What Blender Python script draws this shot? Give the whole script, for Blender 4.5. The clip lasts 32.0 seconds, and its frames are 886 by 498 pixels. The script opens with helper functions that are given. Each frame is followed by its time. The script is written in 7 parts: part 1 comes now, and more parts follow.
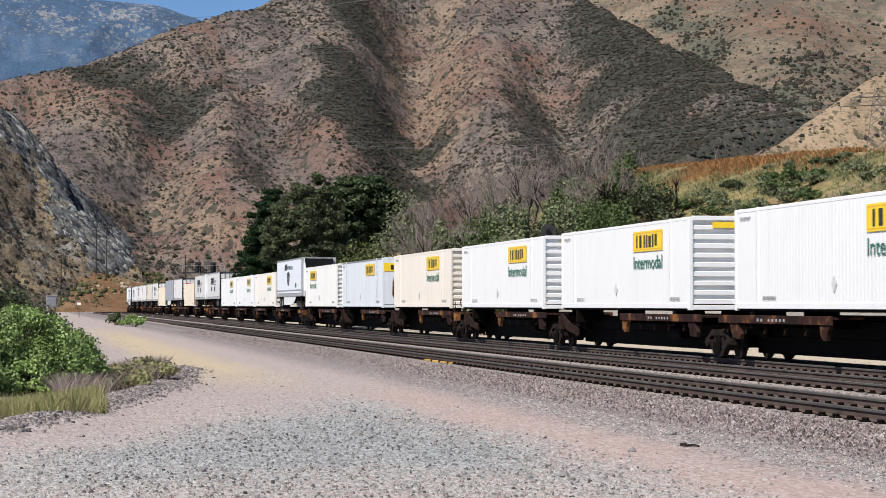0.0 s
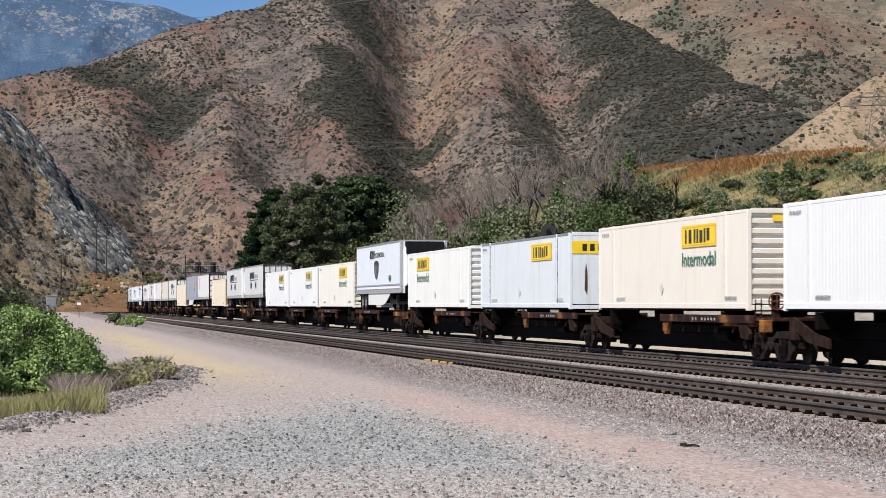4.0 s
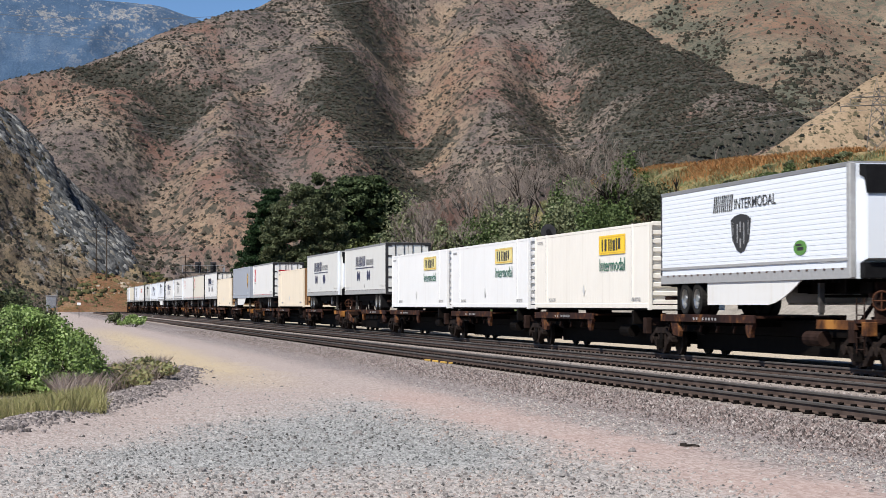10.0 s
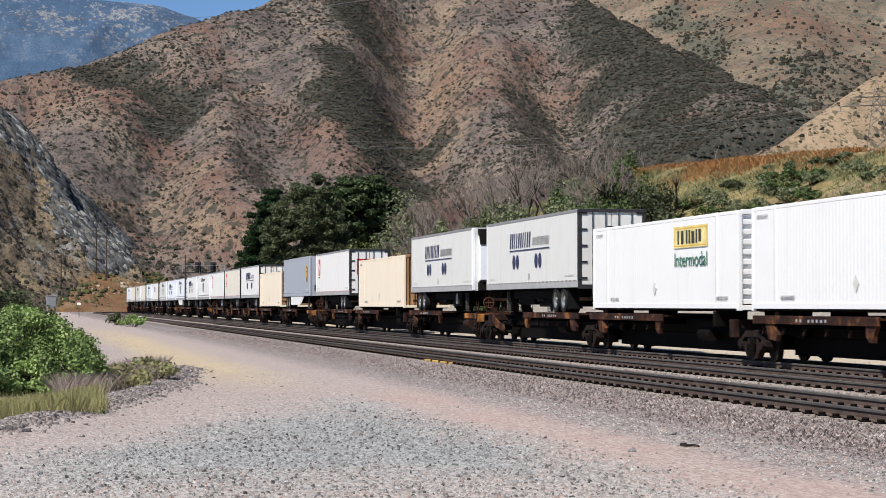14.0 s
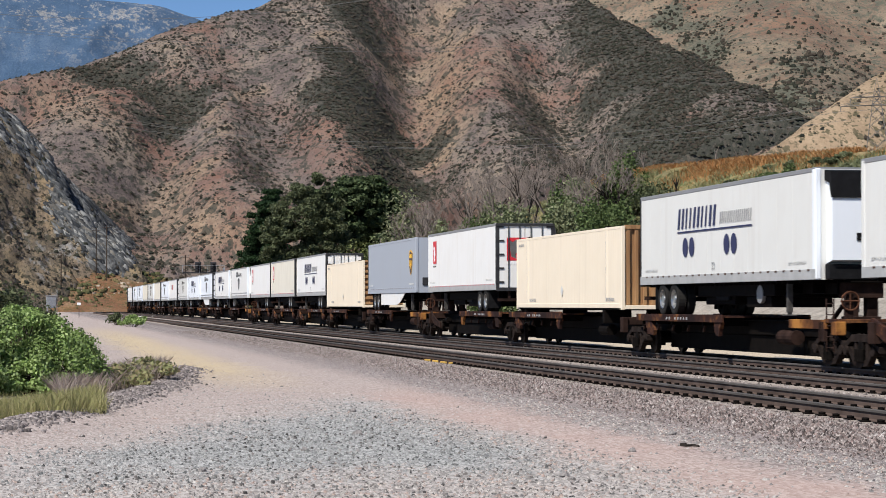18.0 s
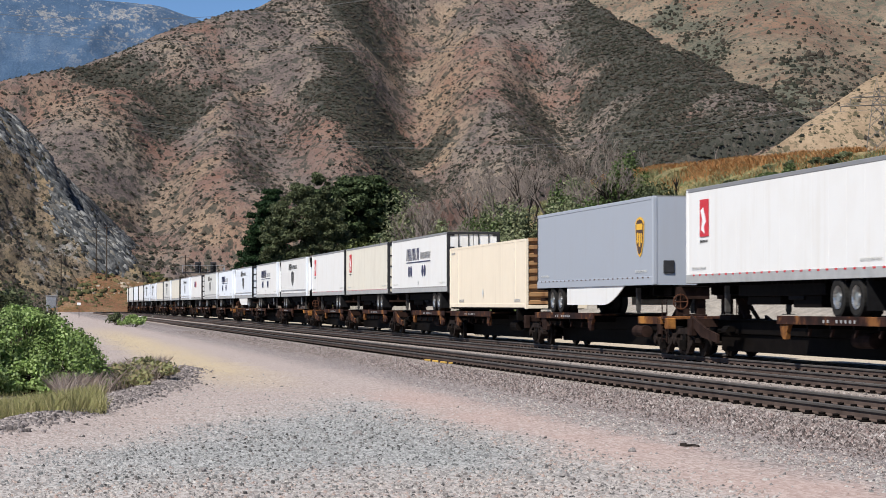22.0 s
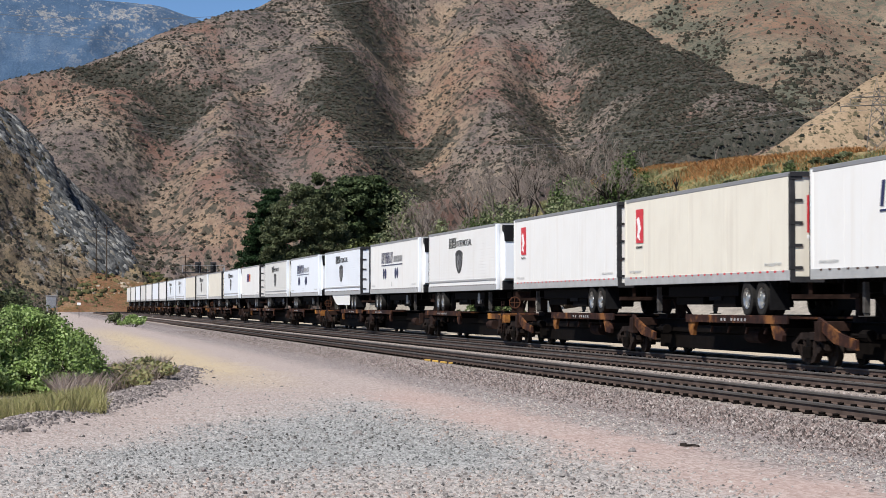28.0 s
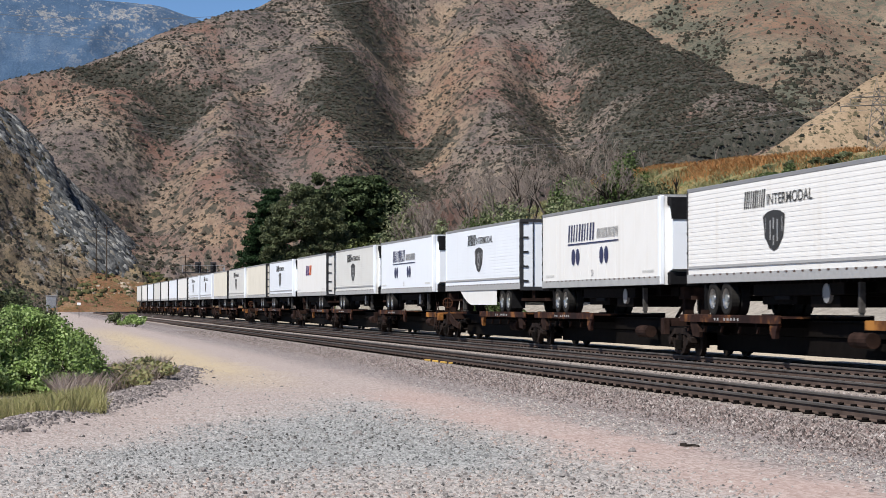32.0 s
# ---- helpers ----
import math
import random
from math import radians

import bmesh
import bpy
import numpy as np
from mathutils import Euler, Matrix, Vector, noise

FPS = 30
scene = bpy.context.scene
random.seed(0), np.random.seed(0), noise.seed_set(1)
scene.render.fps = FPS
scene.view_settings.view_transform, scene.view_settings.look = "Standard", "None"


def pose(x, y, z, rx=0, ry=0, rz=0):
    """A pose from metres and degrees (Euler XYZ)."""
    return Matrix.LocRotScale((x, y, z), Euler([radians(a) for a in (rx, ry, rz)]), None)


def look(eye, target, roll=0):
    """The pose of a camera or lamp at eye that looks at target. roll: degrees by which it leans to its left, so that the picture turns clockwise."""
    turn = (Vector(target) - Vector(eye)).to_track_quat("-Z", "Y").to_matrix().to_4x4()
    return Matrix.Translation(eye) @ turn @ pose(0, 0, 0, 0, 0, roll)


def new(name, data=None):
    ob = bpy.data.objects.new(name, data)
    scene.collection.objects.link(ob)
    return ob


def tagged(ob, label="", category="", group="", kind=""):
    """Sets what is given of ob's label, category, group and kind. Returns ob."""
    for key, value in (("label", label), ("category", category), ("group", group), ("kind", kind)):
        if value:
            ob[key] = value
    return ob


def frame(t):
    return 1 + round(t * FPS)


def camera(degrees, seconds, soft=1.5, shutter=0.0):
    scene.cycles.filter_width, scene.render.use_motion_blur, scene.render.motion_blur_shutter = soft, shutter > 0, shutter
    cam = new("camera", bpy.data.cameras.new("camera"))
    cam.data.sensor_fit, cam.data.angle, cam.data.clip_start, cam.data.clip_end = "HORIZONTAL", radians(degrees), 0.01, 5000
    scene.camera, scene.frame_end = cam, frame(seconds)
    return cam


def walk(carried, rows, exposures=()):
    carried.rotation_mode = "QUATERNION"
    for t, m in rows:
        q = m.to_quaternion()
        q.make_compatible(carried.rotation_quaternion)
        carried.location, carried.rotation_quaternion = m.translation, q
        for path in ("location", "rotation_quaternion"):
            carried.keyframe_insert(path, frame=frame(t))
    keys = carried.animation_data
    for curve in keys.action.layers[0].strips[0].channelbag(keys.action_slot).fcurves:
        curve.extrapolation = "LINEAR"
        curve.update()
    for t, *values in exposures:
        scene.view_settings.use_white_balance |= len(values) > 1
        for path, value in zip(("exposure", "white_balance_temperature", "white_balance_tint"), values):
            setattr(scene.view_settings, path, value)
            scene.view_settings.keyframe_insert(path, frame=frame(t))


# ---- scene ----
# The tracks run along +Y, x grows away from the camera across them; z = 0 is the gravel yard.
cam = camera(23.3, 32.0, soft=0.9, shutter=0.3)
EYE = (0.0, 0.0, 1.84)
VIEW = pose(*EYE, 91.49, 0, -10.86)
walk(cam, [(0.0, VIEW), (32.0, VIEW)])

# ---- light ----
SUN_DIR = Vector((-0.52, -0.42, 0.80)).normalized()
world = bpy.data.worlds.new("daylight")
scene.world = world
world.use_nodes = True
wn = world.node_tree.nodes
sky = wn.new("ShaderNodeTexSky")
sky.sky_type = "NISHITA"
sky.sun_disc = False
sky.sun_elevation = math.asin(SUN_DIR.z)
sky.sun_rotation = math.atan2(SUN_DIR.x, SUN_DIR.y)
sky.altitude = 2600
sky.air_density = 1.0
sky.dust_density = 0.0
sky.ozone_density = 8.0
wn["Background"].inputs["Strength"].default_value = 0.078
world.node_tree.links.new(sky.outputs[0], wn["Background"].inputs["Color"])
sun_data = bpy.data.lights.new("sun", "SUN")
sun_data.energy = 4.9
sun_data.angle = radians(0.53)
sun_data.color = (1.0, 0.955, 0.89)
sun = new("sun", sun_data)
sun.matrix_world = look((SUN_DIR * 300)[:], (0, 0, 0))
scene.view_settings.exposure = 0.38


# ---- materials ----
def nodes_of(name, rough=0.7, metal=0.0, gloss=0.12):
    m = bpy.data.materials.new(name)
    m.use_nodes = True
    nt = m.node_tree
    b = nt.nodes["Principled BSDF"]
    b.inputs["Roughness"].default_value = rough
    b.inputs["Metallic"].default_value = metal
    b.inputs["Specular IOR Level"].default_value = gloss
    return m, nt, b


def tex(nt, kind, scale, detail=4.0, stretch=None, coords="Object", rough=0.55):
    c = nt.nodes.new("ShaderNodeTexCoord")
    t = nt.nodes.new({"noise": "ShaderNodeTexNoise", "cells": "ShaderNodeTexVoronoi"}[kind])
    t.inputs["Scale"].default_value = scale
    if kind == "noise":
        t.inputs["Detail"].default_value = detail
        t.inputs["Roughness"].default_value = rough
    src = c.outputs[coords]
    if stretch:
        mp = nt.nodes.new("ShaderNodeMapping")
        mp.inputs["Scale"].default_value = stretch
        nt.links.new(src, mp.inputs["Vector"])
        src = mp.outputs[0]
    nt.links.new(src, t.inputs["Vector"])
    return t


def ramp(nt, src, stops):
    r = nt.nodes.new("ShaderNodeValToRGB")
    while len(r.color_ramp.elements) < len(stops):
        r.color_ramp.elements.new(0.5)
    for e, (p, c) in zip(r.color_ramp.elements, stops):
        e.position = p
        e.color = (*c, 1) if len(c) == 3 else c
    nt.links.new(src, r.inputs[0])
    return r.outputs[0]


def mix(nt, fac, a, b, mode="MIX"):
    n = nt.nodes.new("ShaderNodeMix")
    n.data_type = "RGBA"
    n.blend_type = mode
    if isinstance(fac, float):
        n.inputs[0].default_value = fac
    else:
        nt.links.new(fac, n.inputs[0])
    for socket, v in ((n.inputs[6], a), (n.inputs[7], b)):
        if isinstance(v, tuple):
            socket.default_value = (*v, 1)
        else:
            nt.links.new(v, socket)
    return n.outputs[2]


def bump(nt, b, src, strength, distance):
    n = nt.nodes.new("ShaderNodeBump")
    n.inputs["Strength"].default_value = strength
    n.inputs["Distance"].default_value = distance
    nt.links.new(src, n.inputs["Height"])
    nt.links.new(n.outputs[0], b.inputs["Normal"])


GREY2 = ((0.35, (0, 0, 0)), (0.65, (1, 1, 1)))


def paint(name, colour, dirt=(0.30, 0.22, 0.15), amount=0.35, rough=0.5, streak=True):
    """Weathered vehicle paint: vertical run marks and blotches of road dirt."""
    m, nt, b = nodes_of(name, rough, 0.0, 0.4)
    a = tex(nt, "noise", 0.9, 5)
    s = tex(nt, "noise", 1.0, 4, (2.5, 2.5, 0.16) if streak else (1, 1, 1))
    f1 = ramp(nt, a.outputs[0], ((0.45, (0, 0, 0)), (0.8, (amount, amount, amount))))
    f2 = ramp(nt, s.outputs[0], ((0.52, (0, 0, 0)), (0.78, (amount, amount, amount))))
    c = mix(nt, f1, colour, tuple(0.5 * (p + q) for p, q in zip(colour, dirt)))
    c = mix(nt, f2, c, dirt)
    nt.links.new(c, b.inputs["Base Color"])
    bump(nt, b, tex(nt, "noise", 3.0, 2).outputs[0], 0.08, 0.02)
    return m


def plain(name, colour, rough=0.6, metal=0.0, vary=0.25, scale=6.0):
    m, nt, b = nodes_of(name, rough, metal, 0.5 if rough < 0.6 else 0.06)
    t = tex(nt, "noise", scale, 5)
    lo = tuple(c * (1 - vary) for c in colour)
    hi = tuple(min(1, c * (1 + vary)) for c in colour)
    nt.links.new(ramp(nt, t.outputs[0], ((0.3, lo), (0.7, hi))), b.inputs["Base Color"])
    bump(nt, b, t.outputs[0], 0.15, 0.01)
    return m


def rusted(name, tones=((0.016, 0.009, 0.008), (0.042, 0.018, 0.013), (0.21, 0.088, 0.030))):
    """Old orange paint gone to brown rust in patches."""
    m, nt, b = nodes_of(name, 0.85)
    t = tex(nt, "noise", 1.3, 6, rough=0.65)
    nt.links.new(ramp(nt, t.outputs[0], ((0.40, tones[0]), (0.54, tones[1]), (0.68, tones[2]))), b.inputs["Base Color"])
    bump(nt, b, t.outputs[0], 0.2, 0.01)
    return m


WHITE = paint("container_white", (0.80, 0.80, 0.79), amount=0.10)
WHITE_B = paint("container_white_worn", (0.82, 0.81, 0.77), amount=0.18)
CREAM = paint("container_cream", (0.80, 0.735, 0.64), amount=0.16)
CREAM_B = paint("container_pale_cream", (0.82, 0.78, 0.705), amount=0.16)
TAN = paint("container_tan", (0.79, 0.69, 0.54), amount=0.14)
PALE_BLUE = paint("container_pale_blue_grey", (0.70, 0.74, 0.765), amount=0.26)
TR_WHITE = paint("trailer_white", (0.755, 0.75, 0.73), dirt=(0.55, 0.48, 0.38), amount=0.28)
TR_CLEAN = paint("trailer_white_clean", (0.76, 0.80, 0.85), amount=0.06)
TR_GREY = paint("trailer_light_grey", (0.66, 0.66, 0.63), amount=0.16)
TR_BEIGE = paint("trailer_dirty_beige", (0.72, 0.68, 0.58), amount=0.25)
TR_UPS = paint("trailer_grey_blue", (0.34, 0.37, 0.42), amount=0.10)
DARK_TRIM = plain("dark_trim", (0.035, 0.035, 0.038), 0.6)
BLACK = plain("black_plastic", (0.010, 0.010, 0.011), 0.7)
ALU = plain("dull_aluminium", (0.27, 0.27, 0.27), 0.5, 0.3, 0.06, 1.0)
CHROME = plain("bright_wheel_metal", (0.42, 0.42, 0.41), 0.28, 0.9, 0.1)
RUBBER = plain("tyre_rubber", (0.022, 0.021, 0.020), 0.85)
RUST = plain("rusty_steel", (0.026, 0.015, 0.012), 0.85, 0.0, 0.5, 3.0)
RUST_LIGHT = plain("rust_brown_paint", (0.095, 0.042, 0.025), 0.85, 0.0, 0.55, 2.5)
RUST_MIX = rusted("rust_and_orange_paint")
RUST_TAN = paint("rust_streaked_tan", (0.36, 0.205, 0.095), dirt=(0.12, 0.045, 0.02), amount=0.95)
ORANGE = plain("worn_orange_paint", (0.30, 0.115, 0.03), 0.7, 0.0, 0.4, 3.0)
YELLOW_ST = plain("worn_yellow_paint", (0.44, 0.28, 0.07), 0.7, 0.0, 0.3, 3.0)
GRIME = plain("black_grimy_steel", (0.0055, 0.0042, 0.0036), 0.8, 0.0, 0.4, 4.0)
WHEEL_STEEL = plain("dark_wheel_steel", (0.028, 0.022, 0.019), 0.6, 0.2, 0.3, 5.0)
RAIL_HEAD = plain("worn_rail_steel", (0.085, 0.077, 0.072), 0.6, 0.0, 0.25, 2.0)
RAIL_SIDE = plain("rail_brown_rust", (0.088, 0.064, 0.054), 0.85, 0.0, 0.3, 2.0)
CONCRETE = plain("tie_concrete", (0.27, 0.235, 0.21), 0.9, 0.0, 0.2, 5.0)
D_YELLOW = plain("decal_yellow", (0.85, 0.58, 0.02), 0.5, 0.0, 0.06, 2.0)
D_FADED = plain("decal_faded_yellow", (0.66, 0.58, 0.26), 0.6, 0.0, 0.25, 2.0)
D_BLACK = plain("decal_black", (0.02, 0.018, 0.015), 0.5, 0.0, 0.1)
D_GREEN = plain("decal_green", (0.012, 0.13, 0.075), 0.5, 0.0, 0.1)
D_NAVY = plain("decal_navy", (0.014, 0.017, 0.07), 0.5, 0.0, 0.1)
D_RED = plain("decal_red", (0.55, 0.02, 0.03), 0.5, 0.0, 0.1)
D_WHITE = plain("decal_white", (0.8, 0.8, 0.8), 0.5, 0.0, 0.05)
D_GOLD = plain("decal_gold", (0.75, 0.42, 0.03), 0.5, 0.0, 0.1)
D_BROWN = plain("decal_brown", (0.06, 0.025, 0.012), 0.5, 0.0, 0.1)
D_GREY = plain("decal_grey", (0.34, 0.34, 0.34), 0.5, 0.0, 0.1)
D_FAINT = plain("decal_faint_grey", (0.60, 0.60, 0.58), 0.5, 0.0, 0.1)
D_PURPLE = plain("decal_purple", (0.08, 0.02, 0.16), 0.5, 0.0, 0.1)
D_ORANGE = plain("decal_orange", (0.8, 0.12, 0.01), 0.5, 0.0, 0.1)
D_LEAF = plain("decal_leaf_green", (0.09, 0.24, 0.04), 0.5, 0.0, 0.1)
WOOD_POLE = plain("weathered_pole_wood", (0.05, 0.038, 0.03), 0.9, 0.0, 0.3, 8.0)
GALV = plain("galvanised_steel", (0.32, 0.33, 0.34), 0.5, 0.6, 0.2)
WIRE = plain("dark_wire", (0.10, 0.10, 0.10), 0.6)


# ---- mesh helpers ----
def mesh_of(name, bm, material=None):
    me = bpy.data.meshes.new(name)
    bm.to_mesh(me)
    bm.free()
    for m in material if isinstance(material, (list, tuple)) else [material]:
        if m:
            me.materials.append(m)
    return me


def part(name, bm, material, parent, label=""):
    """Links a bmesh, or a ready mesh, as one object under a thing or a part."""
    me = bm if isinstance(bm, bpy.types.Mesh) else mesh_of(name, bm, material)
    ob = new(name, me)
    ob.parent = parent
    return tagged(ob, label)


def box(bm, x0, x1, y0, y1, z0, z1, bev=0.0):
    vs = [bm.verts.new((x, y, z)) for z in (z0, z1) for y in (y0, y1) for x in (x0, x1)]
    fs = [bm.faces.new([vs[i] for i in q]) for q in ((0, 2, 3, 1), (4, 5, 7, 6), (0, 1, 5, 4), (2, 6, 7, 3), (0, 4, 6, 2), (1, 3, 7, 5))]
    if bev:
        es = list({e for f in fs for e in f.edges})
        bmesh.ops.bevel(bm, geom=es, offset=bev, segments=1, affect="EDGES")
    return bm


def boxes(*specs, bev=0.0):
    bm = bmesh.new()
    for s in specs:
        box(bm, *s, bev=bev)
    return bm


def cyl(bm, p, q, r, seg=12, r2=None):
    """A capped tube from p to q."""
    p, q = Vector(p), Vector(q)
    m = Matrix.Translation((p + q) / 2) @ (q - p).to_track_quat("Z", "Y").to_matrix().to_4x4()
    bmesh.ops.create_cone(bm, cap_ends=True, segments=seg, radius1=r, radius2=r if r2 is None else r2, depth=(q - p).length, matrix=m)
    return bm


def cyls(*specs, seg=12):
    bm = bmesh.new()
    for s in specs:
        cyl(bm, *s, seg=seg)
    return bm


def prism(bm, pts, x0, x1):
    """A (y, z) outline pulled along x."""
    a = [bm.verts.new((x0, y, z)) for y, z in pts]
    b = [bm.verts.new((x1, y, z)) for y, z in pts]
    bm.faces.new(a)
    bm.faces.new(b[::-1])
    for i in range(len(pts)):
        j = (i + 1) % len(pts)
        bm.faces.new((a[j], a[i], b[i], b[j]))
    bmesh.ops.recalc_face_normals(bm, faces=bm.faces)
    return bm


def raw(name, verts, faces, material, smooth=False):
    me = bpy.data.meshes.new(name)
    me.from_pydata(verts, [], faces)
    me.materials.append(material)
    if smooth:
        me.shade_smooth()
    return me


def quick_mesh(name, verts, tris, material, smooth=False):
    """A mesh from numpy arrays of vertices and of triangles or quads."""
    me = bpy.data.meshes.new(name)
    n = tris.shape[1]
    me.vertices.add(len(verts))
    me.vertices.foreach_set("co", np.asarray(verts, dtype=np.float32).ravel())
    me.loops.add(tris.size)
    me.loops.foreach_set("vertex_index", np.asarray(tris, dtype=np.int32).ravel())
    me.polygons.add(len(tris))
    me.polygons.foreach_set("loop_start", np.arange(0, tris.size, n, dtype=np.int32))
    me.update(calc_edges=True)
    me.validate()
    me.materials.append(material)
    if smooth:
        me.shade_smooth()
    return me


def hash2(ix, iy, seed):
    h = (ix.astype(np.int64) * 374761393 + iy.astype(np.int64) * 668265263 + seed * 1442695041) & 0x7FFFFFFF
    h = ((h ^ (h >> 13)) * 1274126177) & 0x7FFFFFFF
    return ((h ^ (h >> 16)) & 0xFFFF) / 65535.0


def value_noise(x, y, seed=0):
    ix, iy = np.floor(x), np.floor(y)
    fx, fy = x - ix, y - iy
    fx, fy = fx * fx * (3 - 2 * fx), fy * fy * (3 - 2 * fy)
    a, b = hash2(ix, iy, seed), hash2(ix + 1, iy, seed)
    c, d = hash2(ix, iy + 1, seed), hash2(ix + 1, iy + 1, seed)
    return (a + (b - a) * fx) * (1 - fy) + (c + (d - c) * fx) * fy


def fbm(x, y, scale, octaves=4, seed=0, ridged=False):
    out, amp, total = 0.0, 1.0, 0.0
    for o in range(octaves):
        n = value_noise(x / scale + 17.3 * o, y / scale - 9.1 * o, seed + o)
        out = out + amp * (1 - np.abs(2 * n - 1) if ridged else n)
        total += amp
        amp *= 0.5
        scale *= 0.48
    return out / total


# ---- the line of the tracks ----
CURVE_Y, CURVE_R = 448.0, 210.0
TRAIN_X = 21.15   # centre of the far track
MIDDLE_X = 17.50  # centre of the middle track
NEAR_X = 13.38    # centre of the near track
BED_X = 14.05     # the ballast bed is drawn from here
RAIL_Z = 0.25     # top of the rails


def on_track(s, cx=TRAIN_X, z=RAIL_Z):
    """The pose at the distance s along a track: straight, then a bend away to the right."""
    if s <= CURVE_Y:
        return pose(cx, s, z)
    r = CURVE_R - (cx - TRAIN_X)
    a = (s - CURVE_Y) / CURVE_R
    return pose(cx + r * (1 - math.cos(a)), CURVE_Y + r * math.sin(a), z, 0, 0, -math.degrees(a))


def bed_distance(x, y):
    """How far points lie from the middle of the two tracks."""
    mid = 0.5 * (TRAIN_X + BED_X)
    r = CURVE_R + 0.5 * (TRAIN_X - BED_X)
    curve = np.abs(np.hypot(x - mid - r, y - CURVE_Y) - r)
    return np.where(y < CURVE_Y, np.abs(x - mid), curve)


# ---- terrain ----
def to_ridge(x, y, line):
    """Distance to a crest line and its height there."""
    best = np.full(x.shape, 1e9)
    z = np.zeros(x.shape)
    for (ax, ay, az), (bx, by, bz) in zip(line, line[1:]):
        dx, dy = bx - ax, by - ay
        u = np.clip(((x - ax) * dx + (y - ay) * dy) / (dx * dx + dy * dy), 0, 1)
        d = np.hypot(x - ax - u * dx, y - ay - u * dy)
        near = d < best
        best = np.where(near, d, best)
        z = np.where(near, az + u * (bz - az), z)
    return best, z


def hill_height(x, y, crests, rough, grain, seed, cuts=()):
    """The highest of several rounded crests with falling flanks, cut by gullies that fade towards the crest."""
    wx = x + rough * 2.4 * (fbm(x, y, grain * 1.6, 4, seed + 50) - 0.5)
    wy = y + rough * 2.4 * (fbm(x, y, grain * 1.6, 4, seed + 70) - 0.5)
    top = np.full(x.shape, -60.0)
    soft = rough * 0.9
    gullies = rough * (0.55 * (1 - fbm(wx, wy, grain, 3, seed, True)) + 0.30 * (1 - fbm(wx, wy, grain * 0.3, 3, seed + 30, True)))
    for line, slope in crests:
        d0, z0 = to_ridge(x, y, line)
        d1, z1 = to_ridge(wx, wy, line)
        k = np.clip(d0 / (rough * 3.5), 0, 1)
        k = k * k * (3 - 2 * k)
        r0, r1 = np.hypot(d0, soft) - soft, np.hypot(d1, soft) - soft
        z = (z0 - slope * r0) * (1 - k) + (z1 - slope * r1) * k - (0.12 + 0.88 * k) * gullies
        m = np.clip(0.5 + 0.5 * (z - top) / (rough * 0.5), 0, 1)
        top = top + (z - top) * m + 0.25 * rough * 0.5 * m * (1 - m)
    for line, depth, width in cuts:
        top = top - depth * np.exp(-(to_ridge(wx * 0.6 + x * 0.4, wy * 0.6 + y * 0.4, line)[0] / width) ** 2)
    return top + 0.10 * rough * (fbm(x, y, grain * 0.10, 3, seed + 9) - 0.5)


def fan(az0, az1, r0, r1, na, nr, power=1.6):
    """A sheet of points round the camera: bearings from the tracks' direction, in degrees, and distances."""
    az = np.radians(np.linspace(az0, az1, na))
    r = r0 + (r1 - r0) * np.linspace(0, 1, nr) ** power
    A, R = np.meshgrid(az, r)
    i = np.arange(nr - 1)[:, None] * na + np.arange(na - 1)[None, :]
    quads = np.stack([i, i + 1, i + na + 1, i + na], -1).reshape(-1, 4)
    return R * np.sin(A), R * np.cos(A), quads


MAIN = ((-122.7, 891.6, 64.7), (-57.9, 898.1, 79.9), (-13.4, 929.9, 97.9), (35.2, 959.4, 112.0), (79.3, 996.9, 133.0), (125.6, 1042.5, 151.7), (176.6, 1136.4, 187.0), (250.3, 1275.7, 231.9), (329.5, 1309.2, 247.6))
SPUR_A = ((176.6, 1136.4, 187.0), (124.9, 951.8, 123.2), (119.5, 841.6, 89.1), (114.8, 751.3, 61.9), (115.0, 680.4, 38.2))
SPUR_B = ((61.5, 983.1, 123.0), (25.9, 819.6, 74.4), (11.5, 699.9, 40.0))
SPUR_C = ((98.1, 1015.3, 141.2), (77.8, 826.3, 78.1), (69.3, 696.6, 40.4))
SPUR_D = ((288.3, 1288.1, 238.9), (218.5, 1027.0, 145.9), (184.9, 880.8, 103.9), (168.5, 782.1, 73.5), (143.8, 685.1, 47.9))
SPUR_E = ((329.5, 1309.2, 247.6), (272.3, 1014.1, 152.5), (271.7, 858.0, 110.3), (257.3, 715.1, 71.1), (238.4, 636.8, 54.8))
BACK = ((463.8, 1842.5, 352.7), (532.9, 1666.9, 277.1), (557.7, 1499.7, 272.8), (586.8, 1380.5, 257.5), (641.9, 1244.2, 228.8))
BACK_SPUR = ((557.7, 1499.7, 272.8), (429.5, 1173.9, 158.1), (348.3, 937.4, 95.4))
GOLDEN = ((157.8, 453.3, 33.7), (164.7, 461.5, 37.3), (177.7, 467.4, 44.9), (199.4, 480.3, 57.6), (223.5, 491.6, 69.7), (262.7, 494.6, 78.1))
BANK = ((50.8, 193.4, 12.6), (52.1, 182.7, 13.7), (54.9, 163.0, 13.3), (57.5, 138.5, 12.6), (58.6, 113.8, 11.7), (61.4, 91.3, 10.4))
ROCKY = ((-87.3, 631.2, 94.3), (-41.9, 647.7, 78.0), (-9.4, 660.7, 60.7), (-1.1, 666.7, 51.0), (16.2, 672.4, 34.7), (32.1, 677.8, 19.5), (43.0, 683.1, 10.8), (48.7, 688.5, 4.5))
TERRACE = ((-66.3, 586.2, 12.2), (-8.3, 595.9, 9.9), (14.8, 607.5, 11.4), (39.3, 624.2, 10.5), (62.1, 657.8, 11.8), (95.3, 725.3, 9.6))
